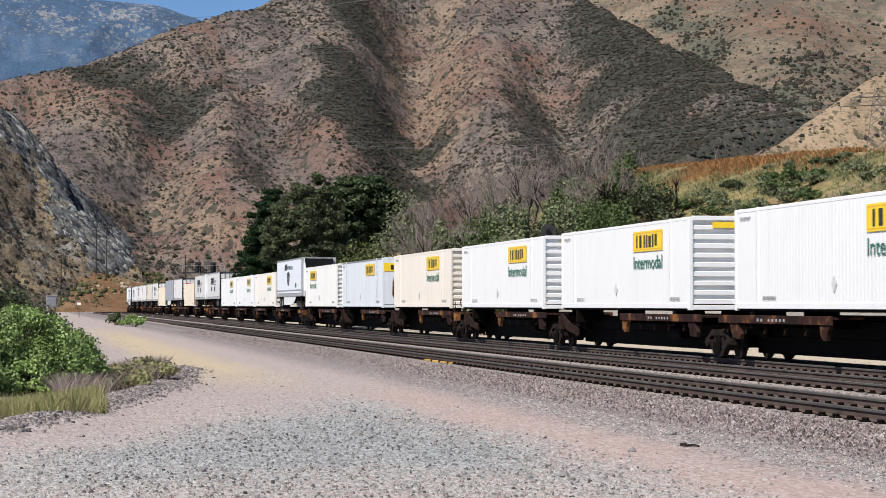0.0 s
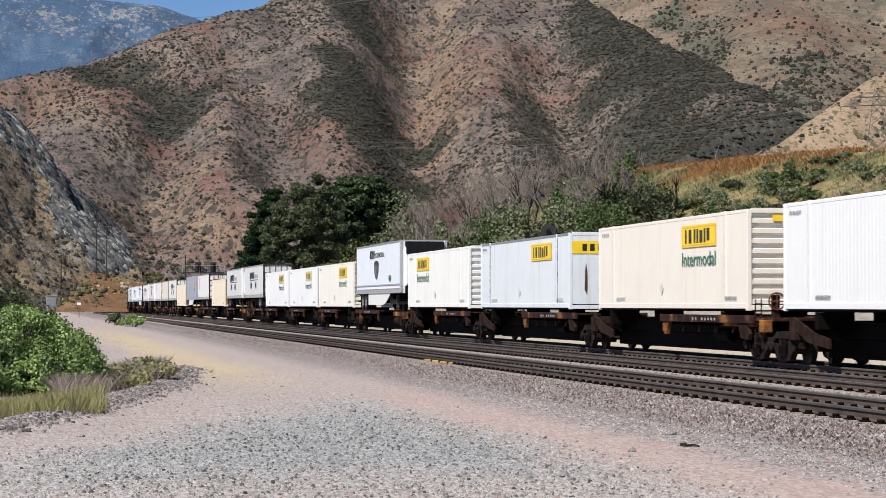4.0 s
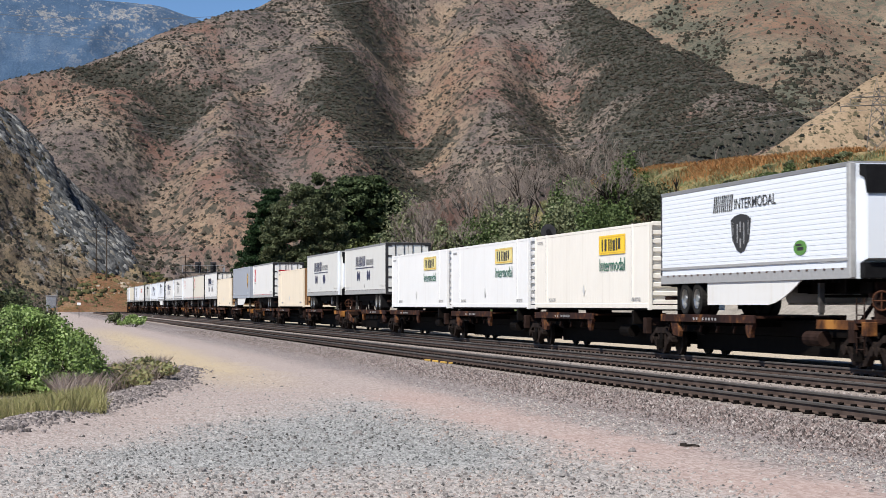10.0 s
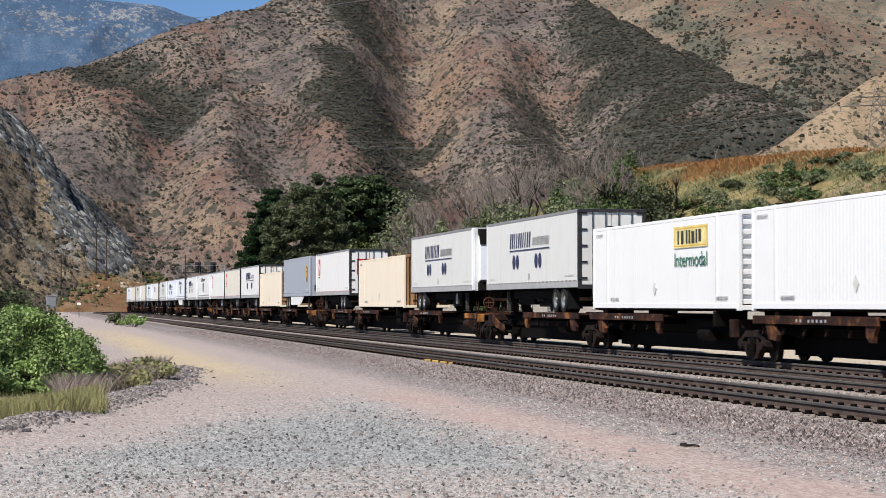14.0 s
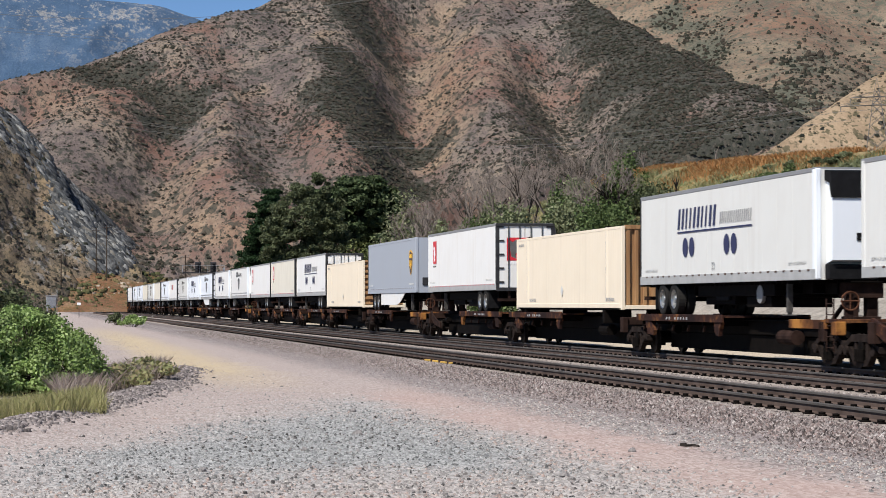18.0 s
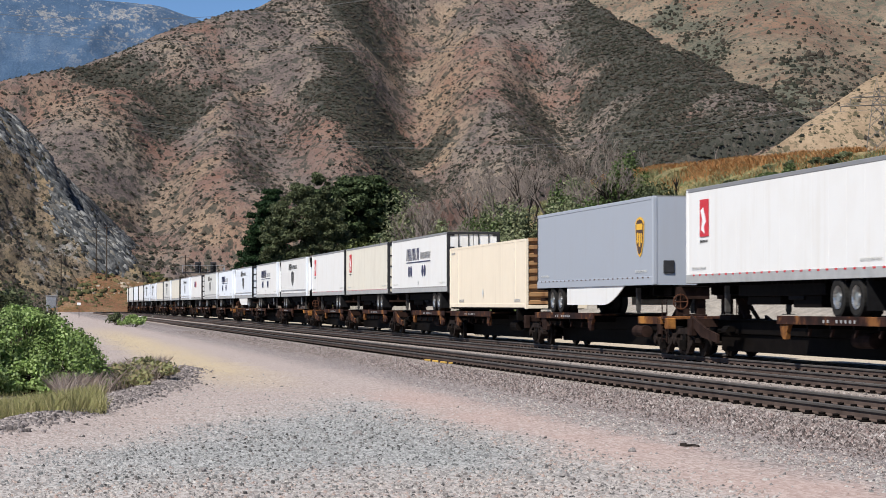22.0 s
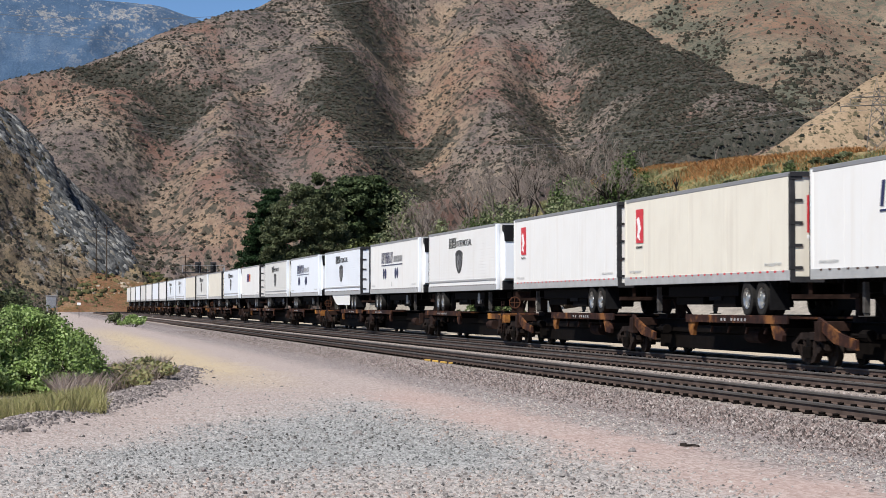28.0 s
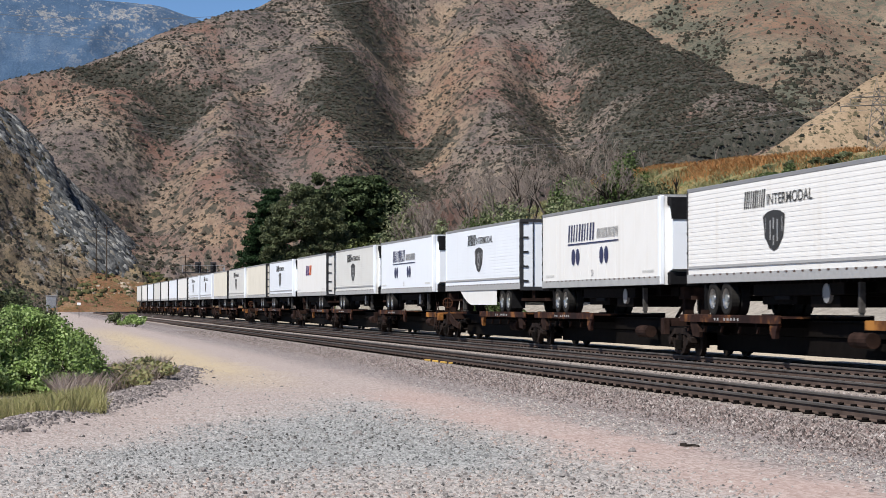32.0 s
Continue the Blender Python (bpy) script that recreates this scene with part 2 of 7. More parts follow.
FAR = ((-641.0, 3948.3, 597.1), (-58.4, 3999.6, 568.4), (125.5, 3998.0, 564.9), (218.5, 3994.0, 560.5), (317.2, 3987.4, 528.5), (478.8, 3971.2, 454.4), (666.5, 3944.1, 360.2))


def coordinate(nt, axis, wobble, scale):
    """A world coordinate with a wavering edge."""
    c = nt.nodes.new("ShaderNodeTexCoord")
    sp = nt.nodes.new("ShaderNodeSeparateXYZ")
    nt.links.new(c.outputs["Object"], sp.inputs[0])
    n = tex(nt, "noise", scale, 5, rough=0.6)
    m = nt.nodes.new("ShaderNodeMath")
    m.operation = "MULTIPLY_ADD"
    nt.links.new(n.outputs[0], m.inputs[0])
    m.inputs[1].default_value = wobble
    nt.links.new(sp.outputs[axis], m.inputs[2])
    return m.outputs[0]


def between(nt, src, lo0, lo1, hi0, hi1):
    """1 between lo1 and hi0, falling to 0 at lo0 and hi1."""
    outs = []
    for a, b in ((lo0, lo1), (hi1, hi0)):
        r = nt.nodes.new("ShaderNodeMapRange")
        r.inputs["From Min"].default_value = a
        r.inputs["From Max"].default_value = b
        nt.links.new(src, r.inputs[0])
        outs.append(r.outputs[0])
    m = nt.nodes.new("ShaderNodeMath")
    m.operation = "MULTIPLY"
    nt.links.new(outs[0], m.inputs[0])
    nt.links.new(outs[1], m.inputs[1])
    return m.outputs[0]


def times(nt, a, b):
    m = nt.nodes.new("ShaderNodeMath")
    m.operation = "MULTIPLY"
    nt.links.new(a, m.inputs[0])
    if isinstance(b, float):
        m.inputs[1].default_value = b
    else:
        nt.links.new(b, m.inputs[1])
    return m.outputs[0]


def scrub(name, soils, scale, greens, red=0.0, bush=0.5, grey=0.0, foot=0.0, bare=0.52, deep=(1.0, 1.0, 1.0), rock_above=None):
    """Dry hillside: soil tones in broad patches drawn out down the slope, red-brown weeds, and brush where it grows densest."""
    down = lambda a, b, c: (a * deep[0], b * deep[1], c * deep[2])
    m, nt, b = nodes_of(name, 0.95)
    broad = tex(nt, "noise", 1 / (scale * 30), 6, deep, rough=0.65)
    mid = tex(nt, "noise", 1 / (scale * 5), 6, deep, rough=0.7)
    fine = tex(nt, "noise", 1 / (scale * 0.55), 5, deep, rough=0.75)
    c = ramp(nt, mix(nt, 0.4, mid.outputs[0], broad.outputs[0]), ((0.40, soils[0]), (0.5, soils[1]), (0.59, soils[2])))
    speck = tex(nt, "noise", 1 / (scale * 0.38), 4, down(1.0, 1.0, 1.3), rough=0.7)
    c = mix(nt, ramp(nt, speck.outputs[0], ((0.50, (0, 0, 0)), (0.62, (0.3, 0.3, 0.3)))), c, tuple(min(1, v * 1.3) for v in soils[2]))
    if red:
        patches = tex(nt, "noise", 1 / (scale * 18), 6, down(1.0, 1.0, 1.2), rough=0.7)
        c = mix(nt, ramp(nt, patches.outputs[0], ((0.47, (0, 0, 0)), (0.62, (red, red, red)))), c, (0.17, 0.082, 0.056))
    if red:
        ochre = tex(nt, "noise", 1 / (scale * 9), 6, down(1.4, 1.0, 1.2), rough=0.7)
        c = mix(nt, ramp(nt, ochre.outputs[0], ((0.52, (0, 0, 0)), (0.64, (0.5, 0.5, 0.5)))), c, (0.26, 0.205, 0.150))
    if grey:
        stone = tex(nt, "noise", 1 / (scale * 8), 8, down(1.0, 1.0, 0.7), rough=0.75)
        speck2 = tex(nt, "noise", 1 / (scale * 1.1), 5, down(1.0, 1.0, 0.8), rough=0.7)
        both = mix(nt, 0.5, stone.outputs[0], speck2.outputs[0])
        shown = ramp(nt, both, ((bare, (0, 0, 0)), (bare + 0.05, (grey, grey, grey))))
        if rock_above:
            shown = times(nt, shown, between(nt, coordinate(nt, 2, 160.0, 0.004), *rock_above, 5000, 5001))
        c = mix(nt, shown, c, mix(nt, fine.outputs[0], (0.03, 0.034, 0.038), (0.42, 0.42, 0.42)))
    worn = nt.nodes.new("ShaderNodeAttribute")
    worn.attribute_name = "bare"
    c = mix(nt, times(nt, worn.outputs["Fac"], ramp(nt, mid.outputs[0], ((0.35, (0.35, 0.35, 0.35)), (0.6, (1, 1, 1))))), c, ramp(nt, speck.outputs[0], ((0.35, (0.17, 0.118, 0.078)), (0.65, (0.32, 0.235, 0.16)))))
    g = ramp(nt, fine.outputs[0], ((0.3, greens[0]), (0.7, greens[1])))
    cover = nt.nodes.new("ShaderNodeAttribute")
    cover.attribute_name = "brush"
    add = nt.nodes.new("ShaderNodeMath")
    add.operation = "MULTIPLY_ADD"
    nt.links.new(mid.outputs[0], add.inputs[0])
    add.inputs[1].default_value = 0.9
    nt.links.new(cover.outputs["Fac"], add.inputs[2])
    c = mix(nt, ramp(nt, add.outputs[0], ((0.82, (0, 0, 0)), (0.98, (0.72, 0.72, 0.72)))), c, g)
    # low tufts, closing up to thickets where the brush is dense
    tufts = tex(nt, "noise", 1 / (scale * 0.33), 3, down(1.0, 1.0, 1.2), rough=0.6)
    close = nt.nodes.new("ShaderNodeMath")
    close.operation = "MULTIPLY_ADD"
    nt.links.new(cover.outputs["Fac"], close.inputs[0])
    close.inputs[1].default_value = 0.17
    nt.links.new(tufts.outputs[0], close.inputs[2])
    c = mix(nt, ramp(nt, close.outputs[0], ((0.55, (0, 0, 0)), (0.61, (0.85, 0.85, 0.85)))), c, g)
    dots = tex(nt, "noise", 1 / (scale * 0.9), 3, deep, rough=0.6)
    c = mix(nt, ramp(nt, dots.outputs[0], ((bush, (0, 0, 0)), (bush + 0.05, (0.8, 0.8, 0.8)))), c, g)
    if foot:
        # bare grey gravel up to this height
        low = nt.nodes.new("ShaderNodeMapRange")
        low.inputs["From Min"].default_value = foot + 1.2
        low.inputs["From Max"].default_value = foot
        nt.links.new(coordinate(nt, 2, 1.0, 0.4), low.inputs[0])
        c = mix(nt, low.outputs[0], c, ramp(nt, fine.outputs[0], ((0.3, (0.19, 0.172, 0.15)), (0.7, (0.38, 0.345, 0.30)))))
    nt.links.new(c, b.inputs["Base Color"])
    bump(nt, b, fine.outputs[0], 0.7, scale * 0.35)
    return m


# soils greyed towards blue; a little distance haze is put into their colour
HILL = scrub("dry_hillside", ((0.088, 0.070, 0.066), (0.127, 0.101, 0.092), (0.186, 0.150, 0.124)), 4.0, ((0.028, 0.031, 0.026), (0.055, 0.055, 0.044)), 0.75, 0.545, deep=(1.0, 0.38, 0.62))
BACK_HILL = scrub("tan_back_hill", ((0.105, 0.080, 0.063), (0.150, 0.116, 0.086), (0.215, 0.168, 0.118)), 5.0, ((0.055, 0.062, 0.048), (0.11, 0.112, 0.085)), 0.6, 0.54, deep=(1.0, 0.5, 0.75))
GOLD_HILL = scrub("golden_hillside", ((0.17, 0.122, 0.08), (0.24, 0.175, 0.115), (0.32, 0.24, 0.16)), 3.0, ((0.05, 0.05, 0.028), (0.09, 0.08, 0.05)), 0.0, 0.57, deep=(1.0, 0.5, 0.7))
BANK_MAT = scrub("weedy_bank", ((0.15, 0.125, 0.055), (0.24, 0.19, 0.085), (0.30, 0.235, 0.125)), 1.0, ((0.05, 0.07, 0.025), (0.11, 0.13, 0.05)), 0.5, 0.54, 0.0, 3.0)
ROCK_MAT = scrub("rocky_hillside", ((0.075, 0.063, 0.052), (0.15, 0.12, 0.086), (0.29, 0.215, 0.125)), 2.2, ((0.030, 0.030, 0.022), (0.06, 0.057, 0.040)), 0.2, 0.56, 0.7, 0.0, 0.53, deep=(1.0, 0.6, 0.8))
TERRACE_MAT = scrub("red_brown_weeds", ((0.135, 0.068, 0.036), (0.19, 0.098, 0.05), (0.25, 0.165, 0.10)), 1.6, ((0.055, 0.06, 0.025), (0.10, 0.095, 0.042)), 0.6, 0.58)
# blue distance haze painted into the far mountain's soil and brush tones
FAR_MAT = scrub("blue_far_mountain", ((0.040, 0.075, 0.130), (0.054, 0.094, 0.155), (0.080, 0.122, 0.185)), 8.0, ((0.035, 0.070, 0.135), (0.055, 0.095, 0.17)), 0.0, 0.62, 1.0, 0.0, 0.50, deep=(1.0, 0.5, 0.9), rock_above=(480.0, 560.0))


def brush_clumps(name, label, x, y, z, dens, count, size, material, seed):
    """Many small low bushes strewn where the brush is dense."""
    rng = np.random.default_rng(seed)
    w = dens.ravel()
    ids = rng.choice(w.size, count, p=w / w.sum())
    nr, na = x.shape
    ids = ids[(ids // na < nr - 1) & (ids % na < na - 1)]
    u, v = rng.random(len(ids)), rng.random(len(ids))

    def at(f):
        f = f.ravel()
        return (f[ids] * (1 - u) + f[ids + 1] * u) * (1 - v) + (f[ids + na] * (1 - u) + f[ids + na + 1] * u) * v

    return strew(name, label, np.stack([at(x), at(y), at(z)], -1), size[0] + (size[1] - size[0]) * rng.random(len(ids)) ** 2.5, material, rng, 0.8, 0.15, (DOME_V, PYR_F) if count > 50000 else (OCT_V, OCT_F), "brush", True)


ICO = bmesh.new()
bmesh.ops.create_icosphere(ICO, subdivisions=1, radius=1.0)
ICO_V = np.array([v.co[:] for v in ICO.verts])
ICO_F = np.array([[v.index for v in f.verts] for f in ICO.faces])
ICO.free()
OCT_V = np.array([(1, 0, -0.6), (0, 1, -0.6), (-1, 0, -0.6), (0, -1, -0.6), (0.75, 0.1, 0.45), (-0.45, 0.6, 0.5), (-0.3, -0.65, 0.45)])   # a lump with an open foot
OCT_F = np.array([(0, 1, 4), (1, 5, 4), (1, 2, 5), (2, 6, 5), (2, 3, 6), (3, 0, 4), (3, 4, 6), (4, 5, 6)])

DOME_V = np.array([(1, 0.1, -0.5), (0, 1, -0.45), (-1, -0.1, -0.5), (0.1, -0.9, -0.3), (0.15, 0.1, 0.62)])
CHIP_V = np.array([(1, 0.2, -0.5), (0.1, 0.9, -0.5), (-0.9, 0.1, -0.5), (-0.1, -1, -0.5), (-0.35, -0.45, 0.55)])
PYR_F = np.array([(0, 1, 4), (1, 2, 4), (2, 3, 4), (3, 0, 4)])


def strew(name, label, points, size, material, rng, flat=0.7, sink=0.2, base=None, category="brush", smooth=False, along=None):
    """One object of many small rough lumps, drawn out along a direction where one is given."""
    bv, bf = (ICO_V, ICO_F) if base is None else base
    n, k = len(points), len(bv)
    lumps = bv[None] * (0.62 + 0.76 * rng.random((n, k, 1)))
    a = rng.random(n) * 2 * np.pi
    ca, sa = np.cos(a)[:, None], np.sin(a)[:, None]
    lumps = np.stack([lumps[..., 0] * ca - lumps[..., 1] * sa, lumps[..., 0] * sa + lumps[..., 1] * ca, lumps[..., 2] * flat], -1)
    if along:
        d = np.array(Vector(along).normalized())
        lumps = lumps + (lumps @ d)[..., None] * d * (0.6 + 3.0 * rng.random((n, 1, 1)) ** 1.5)
    lumps = lumps * size[:, None, None] + points[:, None, :]
    lumps[..., 2] += (size * flat * (1 - sink))[:, None] * 0.8
    faces = bf[None] + (np.arange(n) * k)[:, None, None]
    ob = new(name, quick_mesh(name, lumps.reshape(-1, 3), faces.reshape(-1, 3), material, smooth))
    return tagged(ob, label, category, kind="stuff")


def per_island(name, tones, rough=0.9, grain=3.0):
    m, nt, b = nodes_of(name, rough)
    g = nt.nodes.new("ShaderNodeNewGeometry")
    c = ramp(nt, g.outputs["Random Per Island"], tuple((i / (len(tones) - 1), t) for i, t in enumerate(tones)))
    t = tex(nt, "noise", grain, 4)
    c = mix(nt, ramp(nt, t.outputs[0], ((0.35, (0.55, 0.55, 0.55)), (0.65, (1, 1, 1)))), (0, 0, 0), c)
    nt.links.new(c, b.inputs["Base Color"])
    return m


HILL_BRUSH = per_island("hill_brush", ((0.021, 0.024, 0.018), (0.040, 0.042, 0.030), (0.047, 0.038, 0.030), (0.072, 0.061, 0.046)), 0.95, 0.8)
BANK_BRUSH = per_island("bank_brush", ((0.036, 0.042, 0.020), (0.062, 0.070, 0.030), (0.095, 0.095, 0.045), (0.15, 0.12, 0.06)), 0.95, 2.0)


def hillside(name, label, crests, rough, grain, seed, sheet, material, clear=True, dense=None, clumps=0, size=(1, 2), brush=None, cuts=(), ends=None, bare=None):
    x, y, quads = fan(*sheet)
    z = hill_height(x, y, crests, rough, grain, seed, cuts)
    if ends:
        z = z - 0.9 * np.clip(x + 26 * (fbm(x, y, 45.0, 4, seed + 5) - 0.5) - ends, 0, None)
    if clear:
        z = np.minimum(z, -0.6 + np.clip(bed_distance(x, y) - 8.0, 0, None) * (1.1 if name == "terrace" else 2.2))
    z = np.maximum(z, -3.0)
    # brush favours the flanks turned from the sun, and the gullies; its colour adds to their shade
    e = grain * 0.12
    gx = (hill_height(x + e, y, crests, rough, grain, seed, cuts) - hill_height(x - e, y, crests, rough, grain, seed, cuts)) / (2 * e)
    # the slope term also paints in shade: flanks turned from the sun go darker
    shade = np.clip(-gx * 0.45 + 0.02, -0.2, 0.2) + 0.9 * (fbm(x, y, grain * 0.5, 6, seed + 90) - 0.47)
    if dense is not None:
        shade = shade + dense(x, y, z)
    me = quick_mesh(name, np.stack([x, y, z], -1).reshape(-1, 3), quads, material, True)
    me.attributes.new("brush", "FLOAT", "POINT").data.foreach_set("value", np.clip(shade, 0, 1).astype(np.float32).ravel())
    if bare is not None:
        me.attributes.new("bare", "FLOAT", "POINT").data.foreach_set("value", bare(x, y).astype(np.float32).ravel())
    ob = tagged(new(name, me), label, "hill", kind="structure")
    if clumps:
        w = (0.12 + np.clip(shade + 0.1, 0, 1)) * np.clip(z, 0, 3) * np.hypot(x, y)
        brush_clumps("hillside_brush", "low dark brush strewn over a dry hillside", x, y, z, w, clumps, size, brush or HILL_BRUSH, seed)
    return ob


def main_brush(x, y, z):
    """Dense chaparral on the wide right flank, down the central ravine and in a pocket on the left; its dark colour
    also stands in for slope shade.
    """
    wx = x + 40 * (fbm(x, y, 50.0, 5, 81) - 0.5) + 22 * (fbm(x, y, 16.0, 4, 83) - 0.5)
    wy = y + 75 * (fbm(x, y, 70.0, 5, 82) - 0.5) + 40 * (fbm(x, y, 16.0, 4, 84) - 0.5)
    def band(reach, soft, *line):
        return np.clip(soft - to_ridge(wx, wy, tuple((a, b, 0) for a, b in line))[0] / reach, 0, 1)

    right = 0.62 * band(24, 1.5, (284, 1010), (262, 900), (256, 830), (250, 750), (238, 690)) + 0.36 * band(22, 1.4, (254, 990), (240, 900), (230, 830), (222, 760), (214, 720)) + 0.40 * band(18, 1.4, (232, 770), (222, 748), (228, 700))
    ravine = band(11, 1.4, (126, 925), (140, 890), (150, 860), (156, 825))
    slope = band(24, 1.4, (122, 860), (118, 810), (122, 770), (138, 748))
    crest = band(11, 1.5, (160, 1060), (152, 1000))
    left = band(13, 1.5, (18, 960), (44, 940), (57, 905), (56, 880), (50, 848))
    pale = band(15, 1.5, (205, 1060), (190, 960), (172, 870), (158, 800))
    scar = band(8, 1.4, (138, 965), (156, 975), (166, 960), (162, 925))
    foot = band(12, 1.4, (20, 715), (36, 740), (48, 760), (52, 690), (66, 655))
    return -0.5 * foot + np.maximum.reduce([right, 0.80 * ravine, 0.72 * slope, 0.45 * crest, 0.75 * left]) - 0.8 * np.maximum(pale, scar) * (1 - ravine)


def main_bare(x, y):
    """Eroded ochre soil low on the left and on both sides of the central ravine."""
    wx = x + 40 * (fbm(x, y, 30.0, 5, 91) - 0.5)
    wy = y + 70 * (fbm(x, y, 30.0, 5, 92) - 0.5)
    low = np.clip(1.4 - to_ridge(wx, wy, ((18, 715, 0), (36, 740, 0), (50, 775, 0), (46, 728, 0), (52, 676, 0), (70, 650, 0)))[0] / 9, 0, 1)
    spur = np.clip(1.3 - to_ridge(wx, wy, ((92, 903, 0), (75, 845, 0), (58, 800, 0)))[0] / 5, 0, 1)
    scar = np.clip(1.4 - to_ridge(wx, wy, ((136, 955, 0), (150, 970, 0), (166, 1000, 0), (168, 960, 0)))[0] / 6, 0, 1)
    side = np.clip(1.4 - to_ridge(wx, wy, ((204, 1080, 0), (192, 990, 0), (184, 940, 0), (172, 880, 0), (164, 820, 0)))[0] / 10, 0, 1)
    return np.maximum.reduce([0.75 * low, 0.5 * spur, 0.8 * scar, 0.7 * side])


BACK_DRAW = ((428, 1390, 0), (415, 1309, 0), (399, 1250, 0), (378, 1160, 0))
BACK_DRAW_B = ((419, 1112, 0), (386, 1031, 0), (365, 1000, 0), (338, 925, 0), (322, 900, 0))


def back_brush(x, y, z):
    """Brush in the draws of the hill behind."""
    wx = x + 50 * (fbm(x, y, 60.0, 5, 85) - 0.5)
    wy = y + 80 * (fbm(x, y, 60.0, 5, 86) - 0.5)
    a = np.clip(1.5 - to_ridge(wx, wy, BACK_DRAW)[0] / 16, 0, 1)
    b = np.clip(1.3 - to_ridge(wx, wy, BACK_DRAW_B)[0] / 9, 0, 1)
    return np.maximum(0.8 * a, 0.55 * b) - 0.04


RAVINES = ((((186, 1080, 0), (178, 1000, 0), (176, 930, 0), (150, 850, 0), (142, 770, 0), (130, 690, 0)), 20.0, 22.0),
           (((40, 930, 0), (57, 877, 0), (46, 800, 0), (32, 720, 0), (26, 660, 0)), 8.0, 20.0),
           (((90, 960, 0), (92, 880, 0), (88, 800, 0), (90, 720, 0)), 9.0, 16.0),
           (((225, 930, 0), (212, 850, 0), (195, 760, 0)), 10.0, 18.0))
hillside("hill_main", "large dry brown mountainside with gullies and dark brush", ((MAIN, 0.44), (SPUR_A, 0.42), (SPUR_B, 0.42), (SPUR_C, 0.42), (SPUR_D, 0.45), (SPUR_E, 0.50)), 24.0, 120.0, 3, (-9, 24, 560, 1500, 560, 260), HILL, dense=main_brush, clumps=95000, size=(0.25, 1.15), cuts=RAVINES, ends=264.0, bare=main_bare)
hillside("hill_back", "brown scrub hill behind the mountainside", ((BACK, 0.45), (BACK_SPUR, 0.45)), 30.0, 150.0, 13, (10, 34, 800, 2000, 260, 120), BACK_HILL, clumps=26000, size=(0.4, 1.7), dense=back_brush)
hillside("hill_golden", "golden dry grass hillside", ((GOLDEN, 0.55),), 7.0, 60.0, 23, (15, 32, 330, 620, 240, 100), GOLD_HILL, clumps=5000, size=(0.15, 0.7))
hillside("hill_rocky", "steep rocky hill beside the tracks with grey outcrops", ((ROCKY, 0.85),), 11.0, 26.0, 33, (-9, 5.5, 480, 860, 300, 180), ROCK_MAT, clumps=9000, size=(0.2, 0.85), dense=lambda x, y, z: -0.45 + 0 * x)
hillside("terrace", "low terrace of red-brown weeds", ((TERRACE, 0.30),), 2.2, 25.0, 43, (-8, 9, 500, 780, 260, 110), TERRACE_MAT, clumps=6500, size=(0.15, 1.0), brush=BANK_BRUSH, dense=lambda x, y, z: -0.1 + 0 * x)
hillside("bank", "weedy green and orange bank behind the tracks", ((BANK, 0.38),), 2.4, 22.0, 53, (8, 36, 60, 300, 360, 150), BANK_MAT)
hillside("hill_far", "far mountain with pale rock, its haze painted in as blue", ((FAR, 0.55),), 90.0, 420.0, 63, (-10, 12, 3000, 4400, 260, 110), FAR_MAT, dense=lambda x, y, z: -0.6 + 0 * x)

# broken rock along the rocky hill's rib, and pale boulders in the cut below the terrace
ROCK_RIB = per_island("rib_rock", ((0.026, 0.029, 0.034), (0.115, 0.12, 0.125), (0.042, 0.047, 0.053), (0.27, 0.27, 0.265), (0.03, 0.033, 0.037), (0.16, 0.15, 0.135)), 0.9, 1.2)
BOULDER = per_island("tan_boulder", ((0.26, 0.20, 0.14), (0.38, 0.30, 0.22), (0.44, 0.37, 0.30), (0.20, 0.15, 0.11)), 0.9, 1.0)


def rocks_on(name, label, line, count, ahead, size, crests, rough, grain, seed, material, along=None):
    rng = np.random.default_rng(seed + 500)
    line = np.array(line)
    u = rng.random(count) * (len(line) - 1.001)
    k = u.astype(int)
    p = line[k] + (line[k + 1] - line[k]) * (u - k)[:, None]
    q = ahead[0] + (ahead[1] - ahead[0]) * rng.random(count)
    x, y = p[:, 0] + rng.normal(0, 1.5, count) - 0.3 * q, p[:, 1] - q
    z = hill_height(x, y, crests, rough, grain, seed)
    s = size[0] + (size[1] - size[0]) * rng.random(count) ** 2
    strew(name, label, np.stack([x, y, z - 0.35 * s], -1), s, material, rng, 0.9, 0.5, (OCT_V, OCT_F), "rock", along=along)


rocks_on("rib_rocks", "jagged blue-grey broken rock on the hillside", ROCKY[1:7], 5200, (0, 15), (0.2, 1.0), ((ROCKY, 0.85),), 11.0, 26.0, 33, ROCK_RIB, (0.75, 0.2, -0.62))
rocks_on("rock_outcrop", "pale grey rock outcrops low on the hillside", ROCKY[3:8], 4200, (0, 32), (0.2, 1.0), ((ROCKY, 0.85),), 11.0, 26.0, 33, ROCK_RIB, (0.6, -0.2, -0.78))
rocks_on("rock_outcrop", "dark blue-grey rock at the foot of the hillside", ((9, 642, 0), (14, 630, 0), (19, 622, 0), (24, 618, 0), (30, 622, 0)), 5200, (-22, 12), (0.2, 1.1), ((ROCKY, 0.85),), 11.0, 26.0, 33, ROCK_RIB, (0.6, -0.2, -0.78))
rocks_on("cut_boulders", "pale tan boulders in the cut below the terrace", TERRACE[1:4], 130, (18, 32), (0.2, 1.1), ((TERRACE, 0.30),), 2.2, 25.0, 43, BOULDER)


